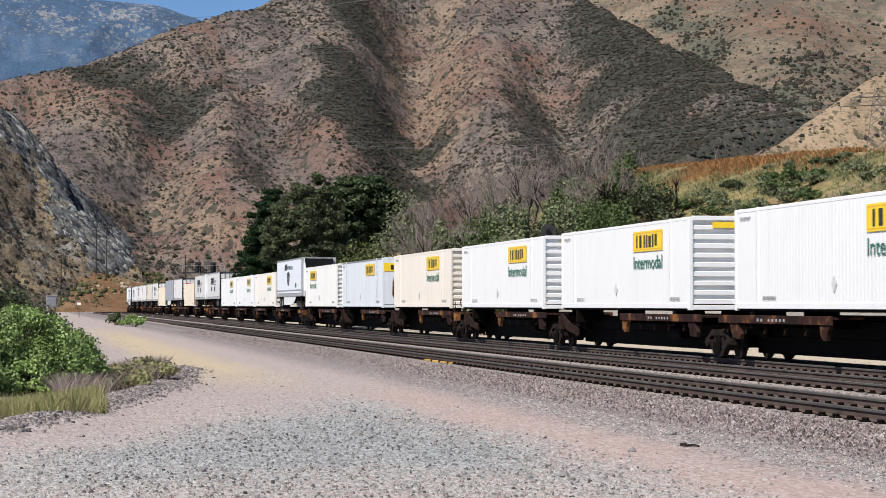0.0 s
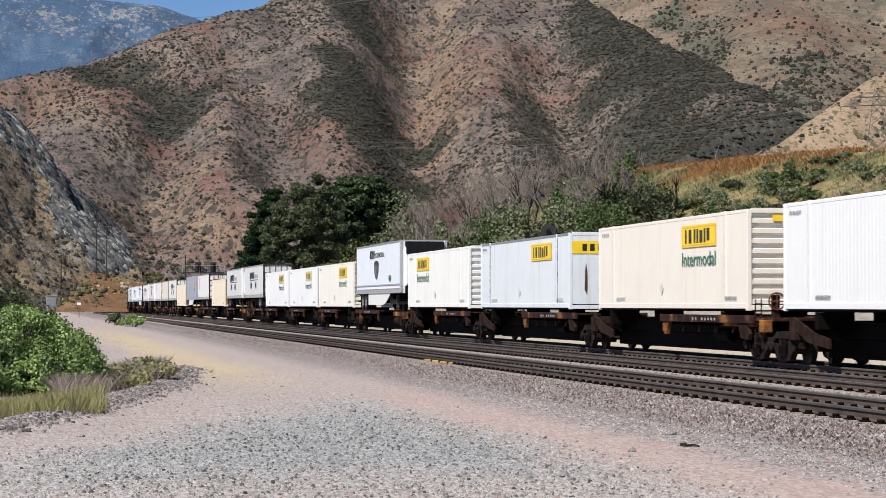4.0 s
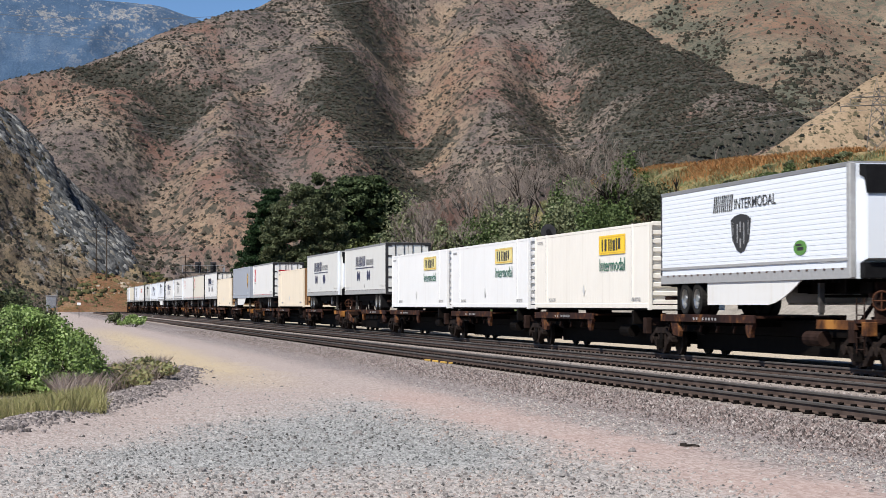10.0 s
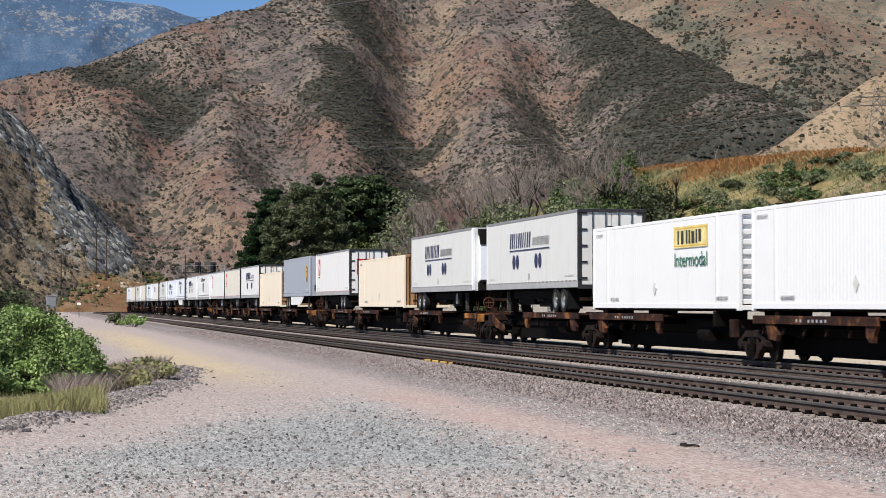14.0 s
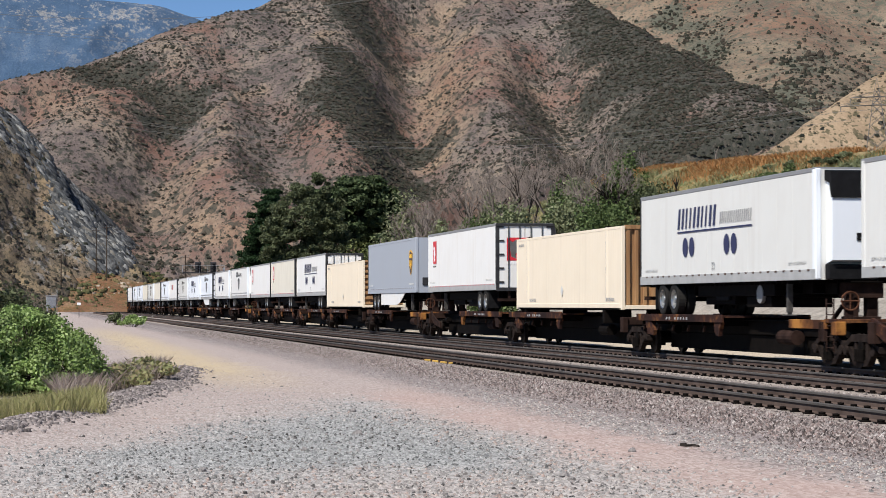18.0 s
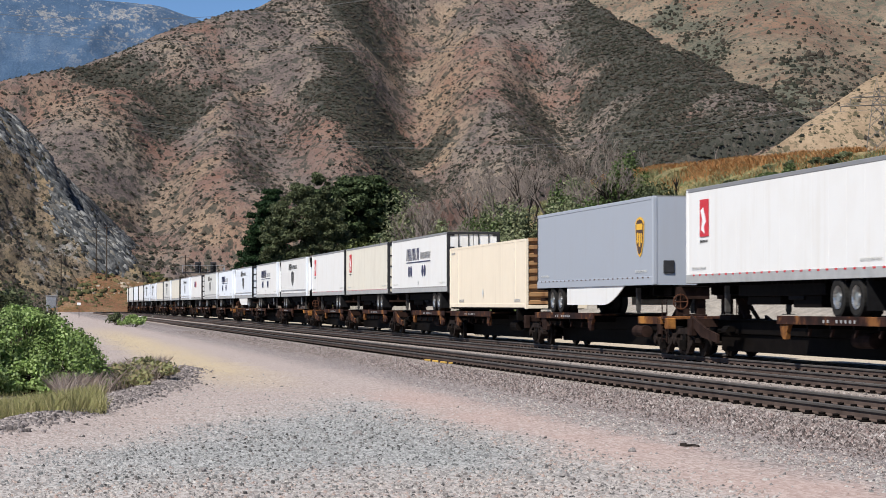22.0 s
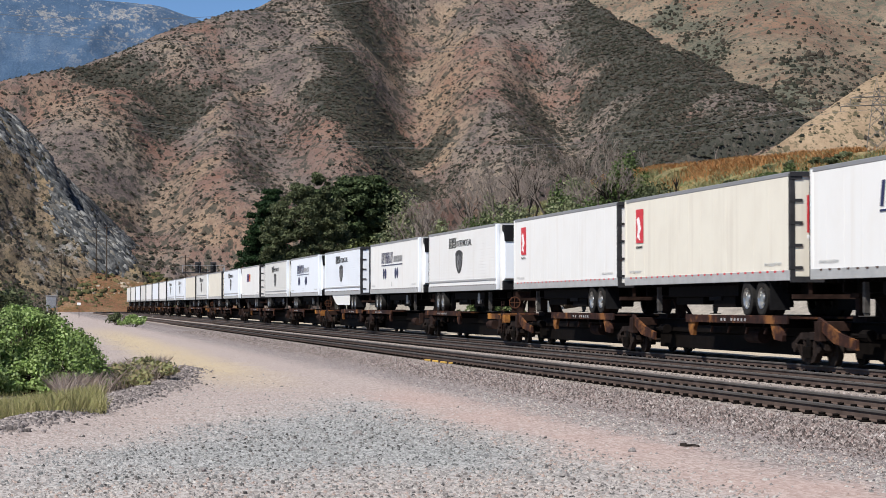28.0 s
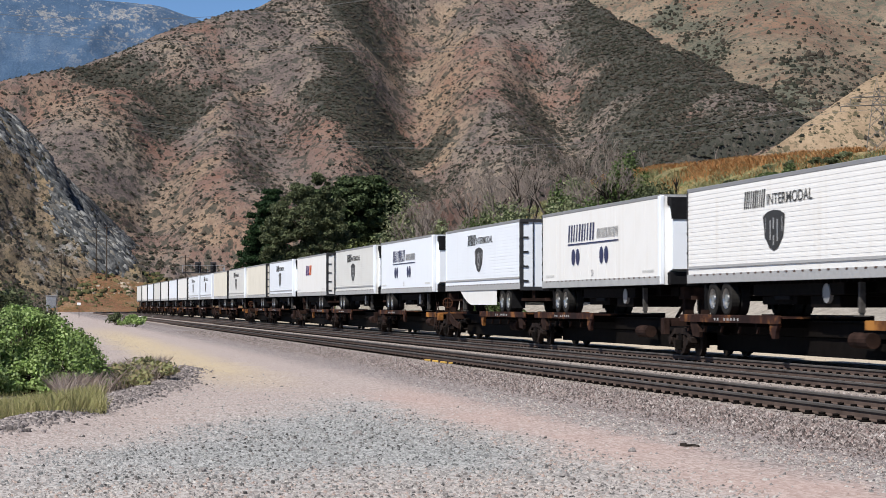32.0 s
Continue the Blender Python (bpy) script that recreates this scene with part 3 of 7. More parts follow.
def ground_material():
    """Gravel yard: beige stones, a blue-grey gravel patch, a pink dirt lane and the ballast's skirt."""
    m, nt, b = nodes_of("yard_gravel", 0.95)
    fine = tex(nt, "noise", 34.0, 4, (1.0, 0.22, 1.0), rough=0.75)
    pebbles = tex(nt, "cells", 36.0, stretch=(1.0, 0.22, 1.0))
    one = nt.nodes.new("ShaderNodeSeparateColor")
    nt.links.new(pebbles.outputs["Color"], one.inputs[0])
    broad = tex(nt, "noise", 0.35, 5)
    grain = mix(nt, 0.6, fine.outputs[0], one.outputs[0])
    beige = ramp(nt, grain, ((0.2, (0.20, 0.176, 0.165)), (0.5, (0.345, 0.31, 0.29)), (0.85, (0.50, 0.46, 0.435))))
    grey = ramp(nt, grain, ((0.2, (0.135, 0.138, 0.136)), (0.5, (0.285, 0.288, 0.283)), (0.85, (0.42, 0.42, 0.41))))
    pink = ramp(nt, grain, ((0.2, (0.295, 0.215, 0.190)), (0.8, (0.45, 0.358, 0.324))))
    sand = ramp(nt, grain, ((0.2, (0.36, 0.285, 0.19)), (0.8, (0.52, 0.43, 0.30))))
    ballast = ramp(nt, grain, ((0.2, (0.10, 0.086, 0.084)), (0.5, (0.22, 0.19, 0.182)), (0.85, (0.36, 0.32, 0.31))))
    x = coordinate(nt, 0, 2.4, 0.5)
    x2 = coordinate(nt, 0, 1.6, 0.9)
    y = coordinate(nt, 1, 10.0, 0.45)
    slant = nt.nodes.new("ShaderNodeMath")
    slant.operation = "MULTIPLY_ADD"
    nt.links.new(x, slant.inputs[0])
    slant.inputs[1].default_value = -2.5
    nt.links.new(y, slant.inputs[2])
    patch = times(nt, between(nt, y, 25.5, 31, 900, 901), between(nt, x, -90, -89, 6.4, 8.4))
    patch = times(nt, patch, between(nt, slant.outputs[0], -900, -899, 23, 31))
    c = mix(nt, patch, beige, grey)
    c = mix(nt, times(nt, between(nt, x, 7.4, 8.2, 9.4, 10.2), ramp(nt, broad.outputs[0], ((0.3, (0.6, 0.6, 0.6)), (0.6, (1.0, 1.0, 1.0))))), c, pink)
    dust = ramp(nt, grain, ((0.2, (0.26, 0.213, 0.195)), (0.8, (0.44, 0.378, 0.35))))
    c = mix(nt, times(nt, between(nt, slant.outputs[0], 25, 33, 900, 901), between(nt, x, -90, -89, 9.2, 10.4)), c, dust)
    c = mix(nt, times(nt, between(nt, y, 50, 66, 120, 190), between(nt, x, 4.4, 5.6, 6.6, 8.2)), c, sand)
    c = mix(nt, between(nt, x2, 8.6, 9.9, 40, 44), c, ballast)
    tan = ramp(nt, grain, ((0.2, (0.34, 0.285, 0.215)), (0.8, (0.54, 0.465, 0.365))))
    c = mix(nt, between(nt, x2, 25.4, 26.4, 60, 64), c, tan)
    nt.links.new(c, b.inputs["Base Color"])
    h = mix(nt, 0.5, pebbles.outputs[0], fine.outputs[0])
    bump(nt, b, h, 0.5, 0.02)
    return m


GROUND = ground_material()
BERM = ((4.2, 60.0, 0.0), (3.1, 49.0, 0.0), (1.5, 39.5, 0.0), (-0.6, 31.0, 0.0), (-4.2, 26.0, 0.0))


def ground_height(x, y):
    """The yard, nearly level: a low stone berm on one side and the track bed rising gently on the other."""
    z = 0.10 * (fbm(x, y, 7.0, 3, 5) - 0.5)
    d, _ = to_ridge(x, y, BERM)
    z = z + 0.13 * np.exp(-(d / 0.6) ** 2) * (0.6 + 0.8 * fbm(x, y, 1.2, 2, 8))
    bed = bed_distance(x, y)
    flat = np.clip((11.5 - bed) / 2.6, 0, 1)
    z = z * (1 - flat) + 0.005 * flat
    return z - np.clip(np.hypot(x, y) - 700, 0, None) * 0.002


xs = np.concatenate([-np.geomspace(4500, 45, 26), np.arange(-40, 60, 0.5), np.geomspace(64, 4500, 26)])
ys = np.concatenate([-np.geomspace(4500, 14, 22), np.arange(-10, 30, 1.0), np.arange(30, 130, 0.6), np.geomspace(134, 4700, 60)])
gx, gy = np.meshgrid(xs, ys)
ids = np.arange(len(ys) - 1)[:, None] * len(xs) + np.arange(len(xs) - 1)[None, :]
gq = np.stack([ids, ids + 1, ids + len(xs) + 1, ids + len(xs)], -1).reshape(-1, 4)
gz = ground_height(gx, gy)
ground = tagged(new("ground", quick_mesh("ground", np.stack([gx, gy, gz], -1).reshape(-1, 3), gq, GROUND, True)), "pinkish grey gravel yard with a dirt lane", "ground", kind="structure")


# ---- tracks ----
def sweep(profile, cx, z, s0, s1, material, name):
    """A closed (x, z) profile along a track."""
    ss = [s0] + [s for s in range(int(s0) + 20, int(min(s1, CURVE_Y)), 40)] + [CURVE_Y + 12 * i for i in range(int((s1 - CURVE_Y) / 12) + 1)]
    n = len(profile)
    verts = [tuple(on_track(s, cx, z) @ Vector((px, 0, pz))) for s in ss for px, pz in profile]
    faces = [(k * n + i, k * n + (i + 1) % n, (k + 1) * n + (i + 1) % n, (k + 1) * n + i) for k in range(len(ss) - 1) for i in range(n)]
    me = raw(name, verts, faces, material)
    bm = bmesh.new()
    bm.from_mesh(me)
    bmesh.ops.recalc_face_normals(bm, faces=bm.faces)
    bm.to_mesh(me)
    bm.free()
    return me


RAIL_WEB = ((-0.07, -0.186), (0.07, -0.186), (0.07, -0.172), (0.012, -0.15), (0.010, -0.045), (-0.010, -0.045), (-0.012, -0.15), (-0.07, -0.172))
RAIL_TOP = ((-0.036, -0.044), (0.036, -0.044), (0.037, -0.010), (0.026, 0.0), (-0.026, 0.0), (-0.037, -0.010))
S_END = 780.0
for cx in (NEAR_X, MIDDLE_X, TRAIN_X):
    track = tagged(new("railway_track"), "rusty steel rails on concrete ties in ballast", "railway track", "railway tracks")
    for side in (-0.755, 0.755):
        rail = part("rail", sweep(tuple((px + side, pz) for px, pz in RAIL_WEB), cx, RAIL_Z, -30, S_END, RAIL_SIDE, "rail"), None, track)
        part("rail_head", sweep(tuple((px + side, pz) for px, pz in RAIL_TOP), cx, RAIL_Z, -30, S_END, RAIL_HEAD, "rail_head"), None, rail, "polished steel rail head")


# ---- the train: meshes are made once and shared ----
SHARED = {}


def shared(key, build, material):
    if key not in SHARED:
        SHARED[key] = mesh_of(key[0] if isinstance(key, tuple) else key, build(), material)
    return SHARED[key]


LEN, WID = 16.15, 2.60
HALF = LEN / 2


def ribbed_side(length, z0, z1, pitch, depth, x):
    """A sheet with upright trapezoid corrugations, ribs towards -x."""
    bm = bmesh.new()
    n = int(length / pitch)
    y = -length / 2
    ps = []
    for i in range(n):
        for u, d in ((0.0, 0.0), (0.36, 0.0), (0.5, depth), (0.86, depth)):
            ps.append((y + (i + u) * length / n, x + d))
    ps.append((length / 2, x))
    lo = [bm.verts.new((px, py, z0)) for py, px in ps]
    hi = [bm.verts.new((px, py, z1)) for py, px in ps]
    for i in range(len(ps) - 1):
        bm.faces.new((lo[i], hi[i], hi[i + 1], lo[i + 1]))
    return bm


def ribbed_end(width, z0, z1, count, depth, y, out):
    """An end wall with level ribs; out is the side that it faces."""
    bm = bmesh.new()
    ps = []
    for i in range(count):
        for u, d in ((0.0, 0.0), (0.42, 0.0), (0.52, depth), (0.90, depth)):
            ps.append((z0 + (i + u) * (z1 - z0) / count, y - out * d))
    ps.append((z1, y))
    a = [bm.verts.new((-width / 2, py, pz)) for pz, py in ps]
    b = [bm.verts.new((width / 2, py, pz)) for pz, py in ps]
    for i in range(len(ps) - 1):
        bm.faces.new((a[i], b[i], b[i + 1], a[i + 1]))
    bmesh.ops.recalc_face_normals(bm, faces=bm.faces)
    return bm


def plate(y0, y1, z0, z1, x, thick=0.006):
    """A thin decal or panel on the side that faces -x."""
    return boxes((x - thick, x, min(y0, y1), max(y0, y1), z0, z1))


def words(text, size, material, parent, y, z, x, squeeze=1.0, label="", shear=0.0):
    """Lettering on the side that faces -x; y is its far end."""
    cu = bpy.data.curves.new("lettering", "FONT")
    cu.body = text
    cu.size = size
    cu.extrude = 0.002
    cu.shear = shear
    cu.offset = 0.001
    cu.materials.append(material)
    ob = new("lettering", cu)
    ob.parent = parent
    ob.matrix_basis = Matrix.Translation((x - 0.006, y, z)) @ Matrix(((0, 0, -1, 0), (-1, 0, 0, 0), (0, 1, 0, 0), (0, 0, 0, 1))) @ Matrix.Diagonal((squeeze, 1, 1, 1))
    return tagged(ob, label)


def bars(y_far, length, z0, z1, x, n, seed):
    """A row of plain slanted strokes in place of a name."""
    rnd = random.Random(seed)
    bm = bmesh.new()
    n *= 2
    w = length / n
    lean = 0.22 * (z1 - z0)
    for i in range(n):
        y1 = y_far - i * w
        k = (0.52 if i % 4 < 2 else 0.38) * w
        lo, hi = z0, z1
        q = [(y1, lo), (y1 - k, lo), (y1 - k - lean, hi), (y1 - lean, hi)]
        a = [bm.verts.new((x - 0.005, yy, zz)) for yy, zz in q]
        c = [bm.verts.new((x, yy, zz)) for yy, zz in q]
        bm.faces.new(a)
        for j in range(4):
            bm.faces.new((a[j], c[j], c[(j + 1) % 4], a[(j + 1) % 4]))
    bmesh.ops.recalc_face_normals(bm, faces=bm.faces)
    return bm


def block_strokes(y_far, z0, z1, x):
    """Heavy upright bars of several widths in place of a name."""
    bm = bmesh.new()
    h = z1 - z0
    at = 0.0
    for wide, gap, lo, hi in ((0.16, 0.22, 0.0, 1.0), (0.26, 0.24, 0.0, 1.0), (0.17, 0.10, 0.0, 1.0), (0.17, 0.12, 0.0, 1.0), (0.30, 0.12, 0.0, 0.9), (0.17, 0.12, 0.0, 1.0), (0.26, 0.0, 0.1, 1.0)):
        box(bm, x - 0.005, x, y_far - at - wide, y_far - at, z0 + lo * h, z0 + hi * h)
        at += wide + gap
    return bm


def half_disc(y, z, ry, rz, x, n=20):
    bm = bmesh.new()
    pts = [(y + ry * math.cos(2 * math.pi * i / n), z + rz * math.sin(2 * math.pi * i / n)) for i in range(n)]
    return prism(bm, pts, x - 0.006, x)


def shield(y, z, w, h, x):
    """A shield outline with a pointed foot, its middle at y, z."""
    pts = [(-0.5, 0.36), (-0.3, 0.46), (0, 0.5), (0.3, 0.46), (0.5, 0.36), (0.42, -0.15), (0.2, -0.42), (0, -0.5), (-0.2, -0.42), (-0.42, -0.15)]
    return prism(bmesh.new(), [(y + w * a, z + h * b) for a, b in pts], x - 0.006, x)


# ---- containers ----
C_H = 2.88
FACE = -WID / 2 - 0.012


def container(paint_mat, brand=None, at_far=False, smooth=False, letters=True, posts=ALU, rust_end=False, label=""):
    """A 53-foot box. z = 0 is its floor; +y its far end. brand: the material of its name panel."""
    c = tagged(new("shipping_container"), label, "container", "containers on the train")
    k = paint_mat.name
    top, low = C_H - 0.10, 0.22
    for sgn in (-1, 1):
        if smooth:
            me = shared(("side_panel", "smooth", k), lambda: boxes((-WID / 2 + 0.01, -WID / 2 + 0.05, -HALF + 0.15, HALF - 0.15, low, top)), paint_mat)
        else:
            me = shared(("side_panel", k), lambda: ribbed_side(LEN - 0.3, low, top, 0.235, 0.005, -WID / 2 + 0.005), paint_mat)
        side = part("side_panel", me, None, c)
        if sgn > 0:
            side.matrix_basis = pose(0, 0, 0, 0, 0, 180)
        for nm, z0, z1, d in (("top_rail", top, C_H, 0.0), ("bottom_rail", 0.06, low, -0.012)):
            rail_mat = ALU if smooth and nm == "top_rail" else paint_mat
            r = part(nm, shared((nm, k), lambda: boxes((-WID / 2 + d, -WID / 2 + 0.09, -HALF + 0.16, HALF - 0.16, z0, z1), bev=0.008), rail_mat), None, c)
            if sgn > 0:
                r.matrix_basis = pose(0, 0, 0, 0, 0, 180)
        for py in (-6.1, 6.1):
            pm = shared(("side_post", k), lambda: boxes((-WID / 2 - 0.008, -WID / 2 + 0.06, -0.09, 0.09, 0.10, C_H + 0.015), bev=0.008), paint_mat)
            part("side_post", pm, None, c).matrix_basis = pose(0, py, 0) if sgn < 0 else pose(0, py, 0, 0, 0, 180)
            part("corner_casting", shared("corner_casting", lambda: boxes((-0.09, 0.09, -0.09, 0.09, 0, 0.12), bev=0.01), GRIME), None, c, "dark steel lifting casting").matrix_basis = pose(sgn * (WID / 2 - 0.10), py, C_H - 0.065)
            if sgn < 0:
                part("post_seam", shared(("post_seam", smooth), lambda: boxes(*[(-WID / 2 - 0.004, -WID / 2 + 0.03, q - 0.012, q + 0.012, 0.24, C_H - 0.12) for q in ((-0.115, 0.115) if smooth else (0.105,))]), RUST if smooth else D_GREY), None, c).matrix_basis = pose(0, py, 0)
        for ey in (-1, 1):
            pm = shared(("corner_post", k), lambda: boxes((-WID / 2 - 0.006, -WID / 2 + 0.13, -0.08, 0.08, 0.0, C_H), bev=0.012), paint_mat)
            part("corner_post", pm, None, c).matrix_basis = pose(0, ey * (HALF - 0.08), 0) if sgn < 0 else pose(0, ey * (HALF - 0.08), 0, 0, 0, 180)
    part("roof", shared(("roof", k), lambda: boxes((-WID / 2 + 0.09, WID / 2 - 0.09, -HALF + 0.16, HALF - 0.16, C_H - 0.09, C_H - 0.03)), paint_mat), None, c)
    part("floor_frame", shared("floor_frame", lambda: boxes((-WID / 2 + 0.08, WID / 2 - 0.08, -HALF + 0.05, HALF - 0.05, 0.0, 0.16), *[(-WID / 2 + 0.1, WID / 2 - 0.1, -7.6 + 0.8 * i, -7.5 + 0.8 * i, -0.02, 0.0) for i in range(20)]), GRIME), None, c)
    rib_mat = RUST_TAN if rust_end else paint_mat
    out = -1
    if rust_end == "level":
        part("front_wall", shared("level_rusty_wall", lambda: ribbed_end(WID - 0.26, 0.2, C_H - 0.1, 8, 0.10, -(HALF - 0.03), -1), RUST_TAN), None, c, "rust-streaked ribbed end wall")
        part("serial_mark", shared("rusty_end_bars", lambda: boxes(*[(-0.95 + 0.22 * q, -0.80 + 0.22 * q, -HALF + 0.015, -HALF + 0.03, zz, zz + 0.2) for q in range(6) for zz in (C_H - 0.62, C_H - 0.95)]), D_BROWN), None, c)
    elif rust_end:
        part("front_wall", shared("upright_front_wall", lambda: boxes((-WID / 2 + 0.13, WID / 2 - 0.13, -HALF + 0.10, -HALF + 0.14, 0.16, C_H - 0.1)), RUST_TAN), None, c, "rust-streaked ribbed end wall")
        for q in range(8):
            part("rib", shared("upright_rib", lambda: boxes((-0.07, 0.07, -HALF + 0.02, -HALF + 0.10, 0.16, C_H - 0.1), bev=0.02), RUST_TAN), None, c).matrix_basis = pose(-1.05 + 0.30 * q, 0, 0)
    else:
        part("front_wall", shared(("front_wall", k, out), lambda: ribbed_end(WID - 0.26, 0.2, C_H - 0.1, 9, 0.0 if smooth else 0.09, out * (HALF - 0.01 if smooth else HALF - 0.03), out), rib_mat), None, c)
    for j in (-1, 1):
        x0, x1 = sorted((j * 0.02, j * (WID / 2 - 0.14)))
        door = part("door", shared(("door", k, out, j), lambda: boxes((x0, x1, -out * (HALF - 0.08), -out * (HALF - 0.03), 0.14, C_H - 0.12), bev=0.01), paint_mat), None, c)
        for dx in (0.35, 0.8):
            part("lock_rod", shared(("lock_rod", out), lambda: cyls(((0, -out * HALF, 0.1), (0, -out * HALF, C_H - 0.1), 0.025), seg=6), GALV), None, door, "galvanised lock rod").matrix_basis = pose(j * dx, 0, 0)
    for zz, nm in ((C_H - 0.11, "end_header"), (0.02, "end_sill")):
        for ey in (-1, 1):
            part(nm, shared((nm, k, ey), lambda: boxes((-WID / 2 + 0.13, WID / 2 - 0.13, ey * (HALF - 0.07) - 0.07, ey * (HALF - 0.07) + 0.07, zz, zz + 0.14), bev=0.008), rib_mat if nm == "end_header" else paint_mat), None, c)
    if brand:
        y1 = -HALF + 6.2 if not at_far else HALF - 2.7
        y0 = y1 - 3.4
        x = FACE
        panel = part("name_panel", shared(("name_panel", y1, brand.name), lambda: plate(y0, y1, C_H - 0.95, C_H - 0.28, x, 0.008), brand), None, c, "yellow name panel with a gold border")
        part("panel_border", shared(("panel_border", y1), lambda: boxes(*[(x - 0.012, x - 0.009, *q) for q in ((y0 + 0.05, y1 - 0.05, C_H - 0.36, C_H - 0.33), (y0 + 0.05, y1 - 0.05, C_H - 0.90, C_H - 0.87), (y0 + 0.05, y0 + 0.09, C_H - 0.87, C_H - 0.36), (y1 - 0.09, y1 - 0.05, C_H - 0.87, C_H - 0.36))]), D_GOLD), None, panel)
        part("name_mark", shared(("name_mark", y1), lambda: block_strokes(y1 - 0.40, C_H - 0.83, C_H - 0.41, x - 0.010), D_BLACK), None, panel)
        if letters:
            words("Intermodal", 0.62, D_GREEN, c, y1 + 0.0, C_H - 1.52, x, 1.24, "dark green lettering")
        if smooth:
            part("rust_run", shared("rust_run", lambda: prism(bmesh.new(), [(0.0, 0.55), (0.09, 0.75), (0.07, 1.5), (0.03, 1.75), (-0.02, 1.4), (-0.03, 0.8)], -0.006, 0.0), RUST_LIGHT), None, c, "brown rust run").matrix_basis = pose(-0.62, -HALF + 0.008, 0, 0, 0, 90)
            part("placard_diamond", shared("placard_diamond", lambda: prism(bmesh.new(), [(0.28, 0.0), (0, 0.28), (-0.28, 0.0), (0, -0.28)], -0.006, 0.0), D_FAINT), None, c).matrix_basis = pose(0.05, -HALF + 0.004, 0.75, 0, 0, 90)
            part("serial_mark", shared("end_serial", lambda: boxes(*[(0.1 + 0.12 * q, 0.18 + 0.12 * q, -HALF + 0.001, -HALF + 0.006, 1.72, 1.82) for q in range(8)]), D_GREY), None, c)
            part("end_panel", shared(("end_panel_wide", brand.name), lambda: boxes((-1.2, 1.2, -HALF - 0.010, -HALF - 0.002, C_H - 0.78, C_H - 0.30)), brand), None, c, "yellow name panel on the end wall")
            part("name_mark", shared("end_bars", lambda: boxes(*[(-0.8 + 0.3 * q, -0.62 + 0.3 * q, -HALF - 0.014, -HALF - 0.010, C_H - 0.68, C_H - 0.42) for q in range(6)]), D_BLACK), None, c)
        else:
            part("end_panel", shared(("end_panel", brand.name), lambda: boxes((-0.55, 0.75, -HALF - 0.008, -HALF + 0.002, C_H - 0.34, C_H - 0.16)), brand), None, c, "yellow name panel on the end wall")
    part("serial_mark", shared("serial_mark", lambda: bars(HALF - 0.5, 0.9, C_H - 0.32, C_H - 0.22, FACE, 6, 9), D_GREY), None, c)
    part("serial_mark", shared("serial_bars_low", lambda: bars(-HALF + 2.0, 1.1, 0.30, 0.42, FACE, 6, 12), D_GREY), None, c)
    part("serial_mark", shared("serial_bars_low_far", lambda: bars(HALF - 2.4, 1.1, 0.30, 0.42, FACE, 6, 15), D_GREY), None, c)
    part("placard_holder", shared("placard_holder", lambda: prism(bmesh.new(), [(0.50, 0.70), (0.3, 0.48), (0.10, 0.70), (0.3, 0.92)], FACE - 0.005, FACE), D_FAINT), None, c)
    return c


# ---- trailers ----
BAND = plain("pale_trailer_rail", (0.42, 0.42, 0.41), 0.5, 0.2, 0.12, 2.0)
LEG_STEEL = plain("dark_leg_steel", (0.075, 0.07, 0.066), 0.7, 0.0, 0.4, 4.0)
T_Z0, T_Z1 = 0.97, 3.87   # box floor and roof above the tyres' foot


def wheel_part(parent, x, y, z):
    tyre = part("tyre", shared("tyre", tyre_mesh, RUBBER), None, parent)
    tyre.matrix_basis = pose(x, y, z)
    part("rim", shared("rim", rim_mesh, CHROME), None, tyre, "bright wheel rim")
    return tyre


def tyre_mesh():
    bm = bmesh.new()
    prof = ((-0.12, 0.30), (-0.14, 0.44), (-0.115, 0.505), (0.115, 0.505), (0.14, 0.44), (0.12, 0.30))
    n = 28
    rings = [[bm.verts.new((px, r * math.cos(2 * math.pi * i / n), r * math.sin(2 * math.pi * i / n))) for i in range(n)] for px, r in prof]
    for k in range(len(rings)):
        a, b = rings[k], rings[(k + 1) % len(rings)]
        for i in range(n):
            bm.faces.new((a[i], b[i], b[(i + 1) % n], a[(i + 1) % n]))
    bmesh.ops.recalc_face_normals(bm, faces=bm.faces)
    return bm


def rim_mesh():
    bm = bmesh.new()
    prof = ((-0.13, 0.30), (-0.10, 0.27), (-0.02, 0.25), (0.0, 0.17), (-0.05, 0.14), (-0.11, 0.12), (-0.12, 0.0))
    n = 24
    rings = [[bm.verts.new((px, r * math.cos(2 * math.pi * i / n), r * math.sin(2 * math.pi * i / n))) for i in range(n)] for px, r in prof[:-1]]
    for a, b in zip(rings, rings[1:]):
        for i in range(n):
            bm.faces.new((a[i], a[(i + 1) % n], b[(i + 1) % n], b[i]))
    bm.faces.new(rings[-1])
    bmesh.ops.recalc_face_normals(bm, faces=bm.faces)
    return bm


def skirt_outline(ys, e, z0):
    """A side skirt that sweeps up in a curve towards the trailer's nose."""
    curve = [(2.6 * u, 0.32 + (z0 - 0.32) * (1 - u) ** 1.6) for u in (0.0, 0.15, 0.35, 0.55, 0.8, 1.0)]
    if e > 0:
        return [(ys[0] + a, z) for a, z in curve] + [(ys[1], 0.32), (ys[1], z0)]
    return [(ys[0], z0), (ys[0], 0.32)] + [(ys[1] - a, z) for a, z in reversed(curve)]


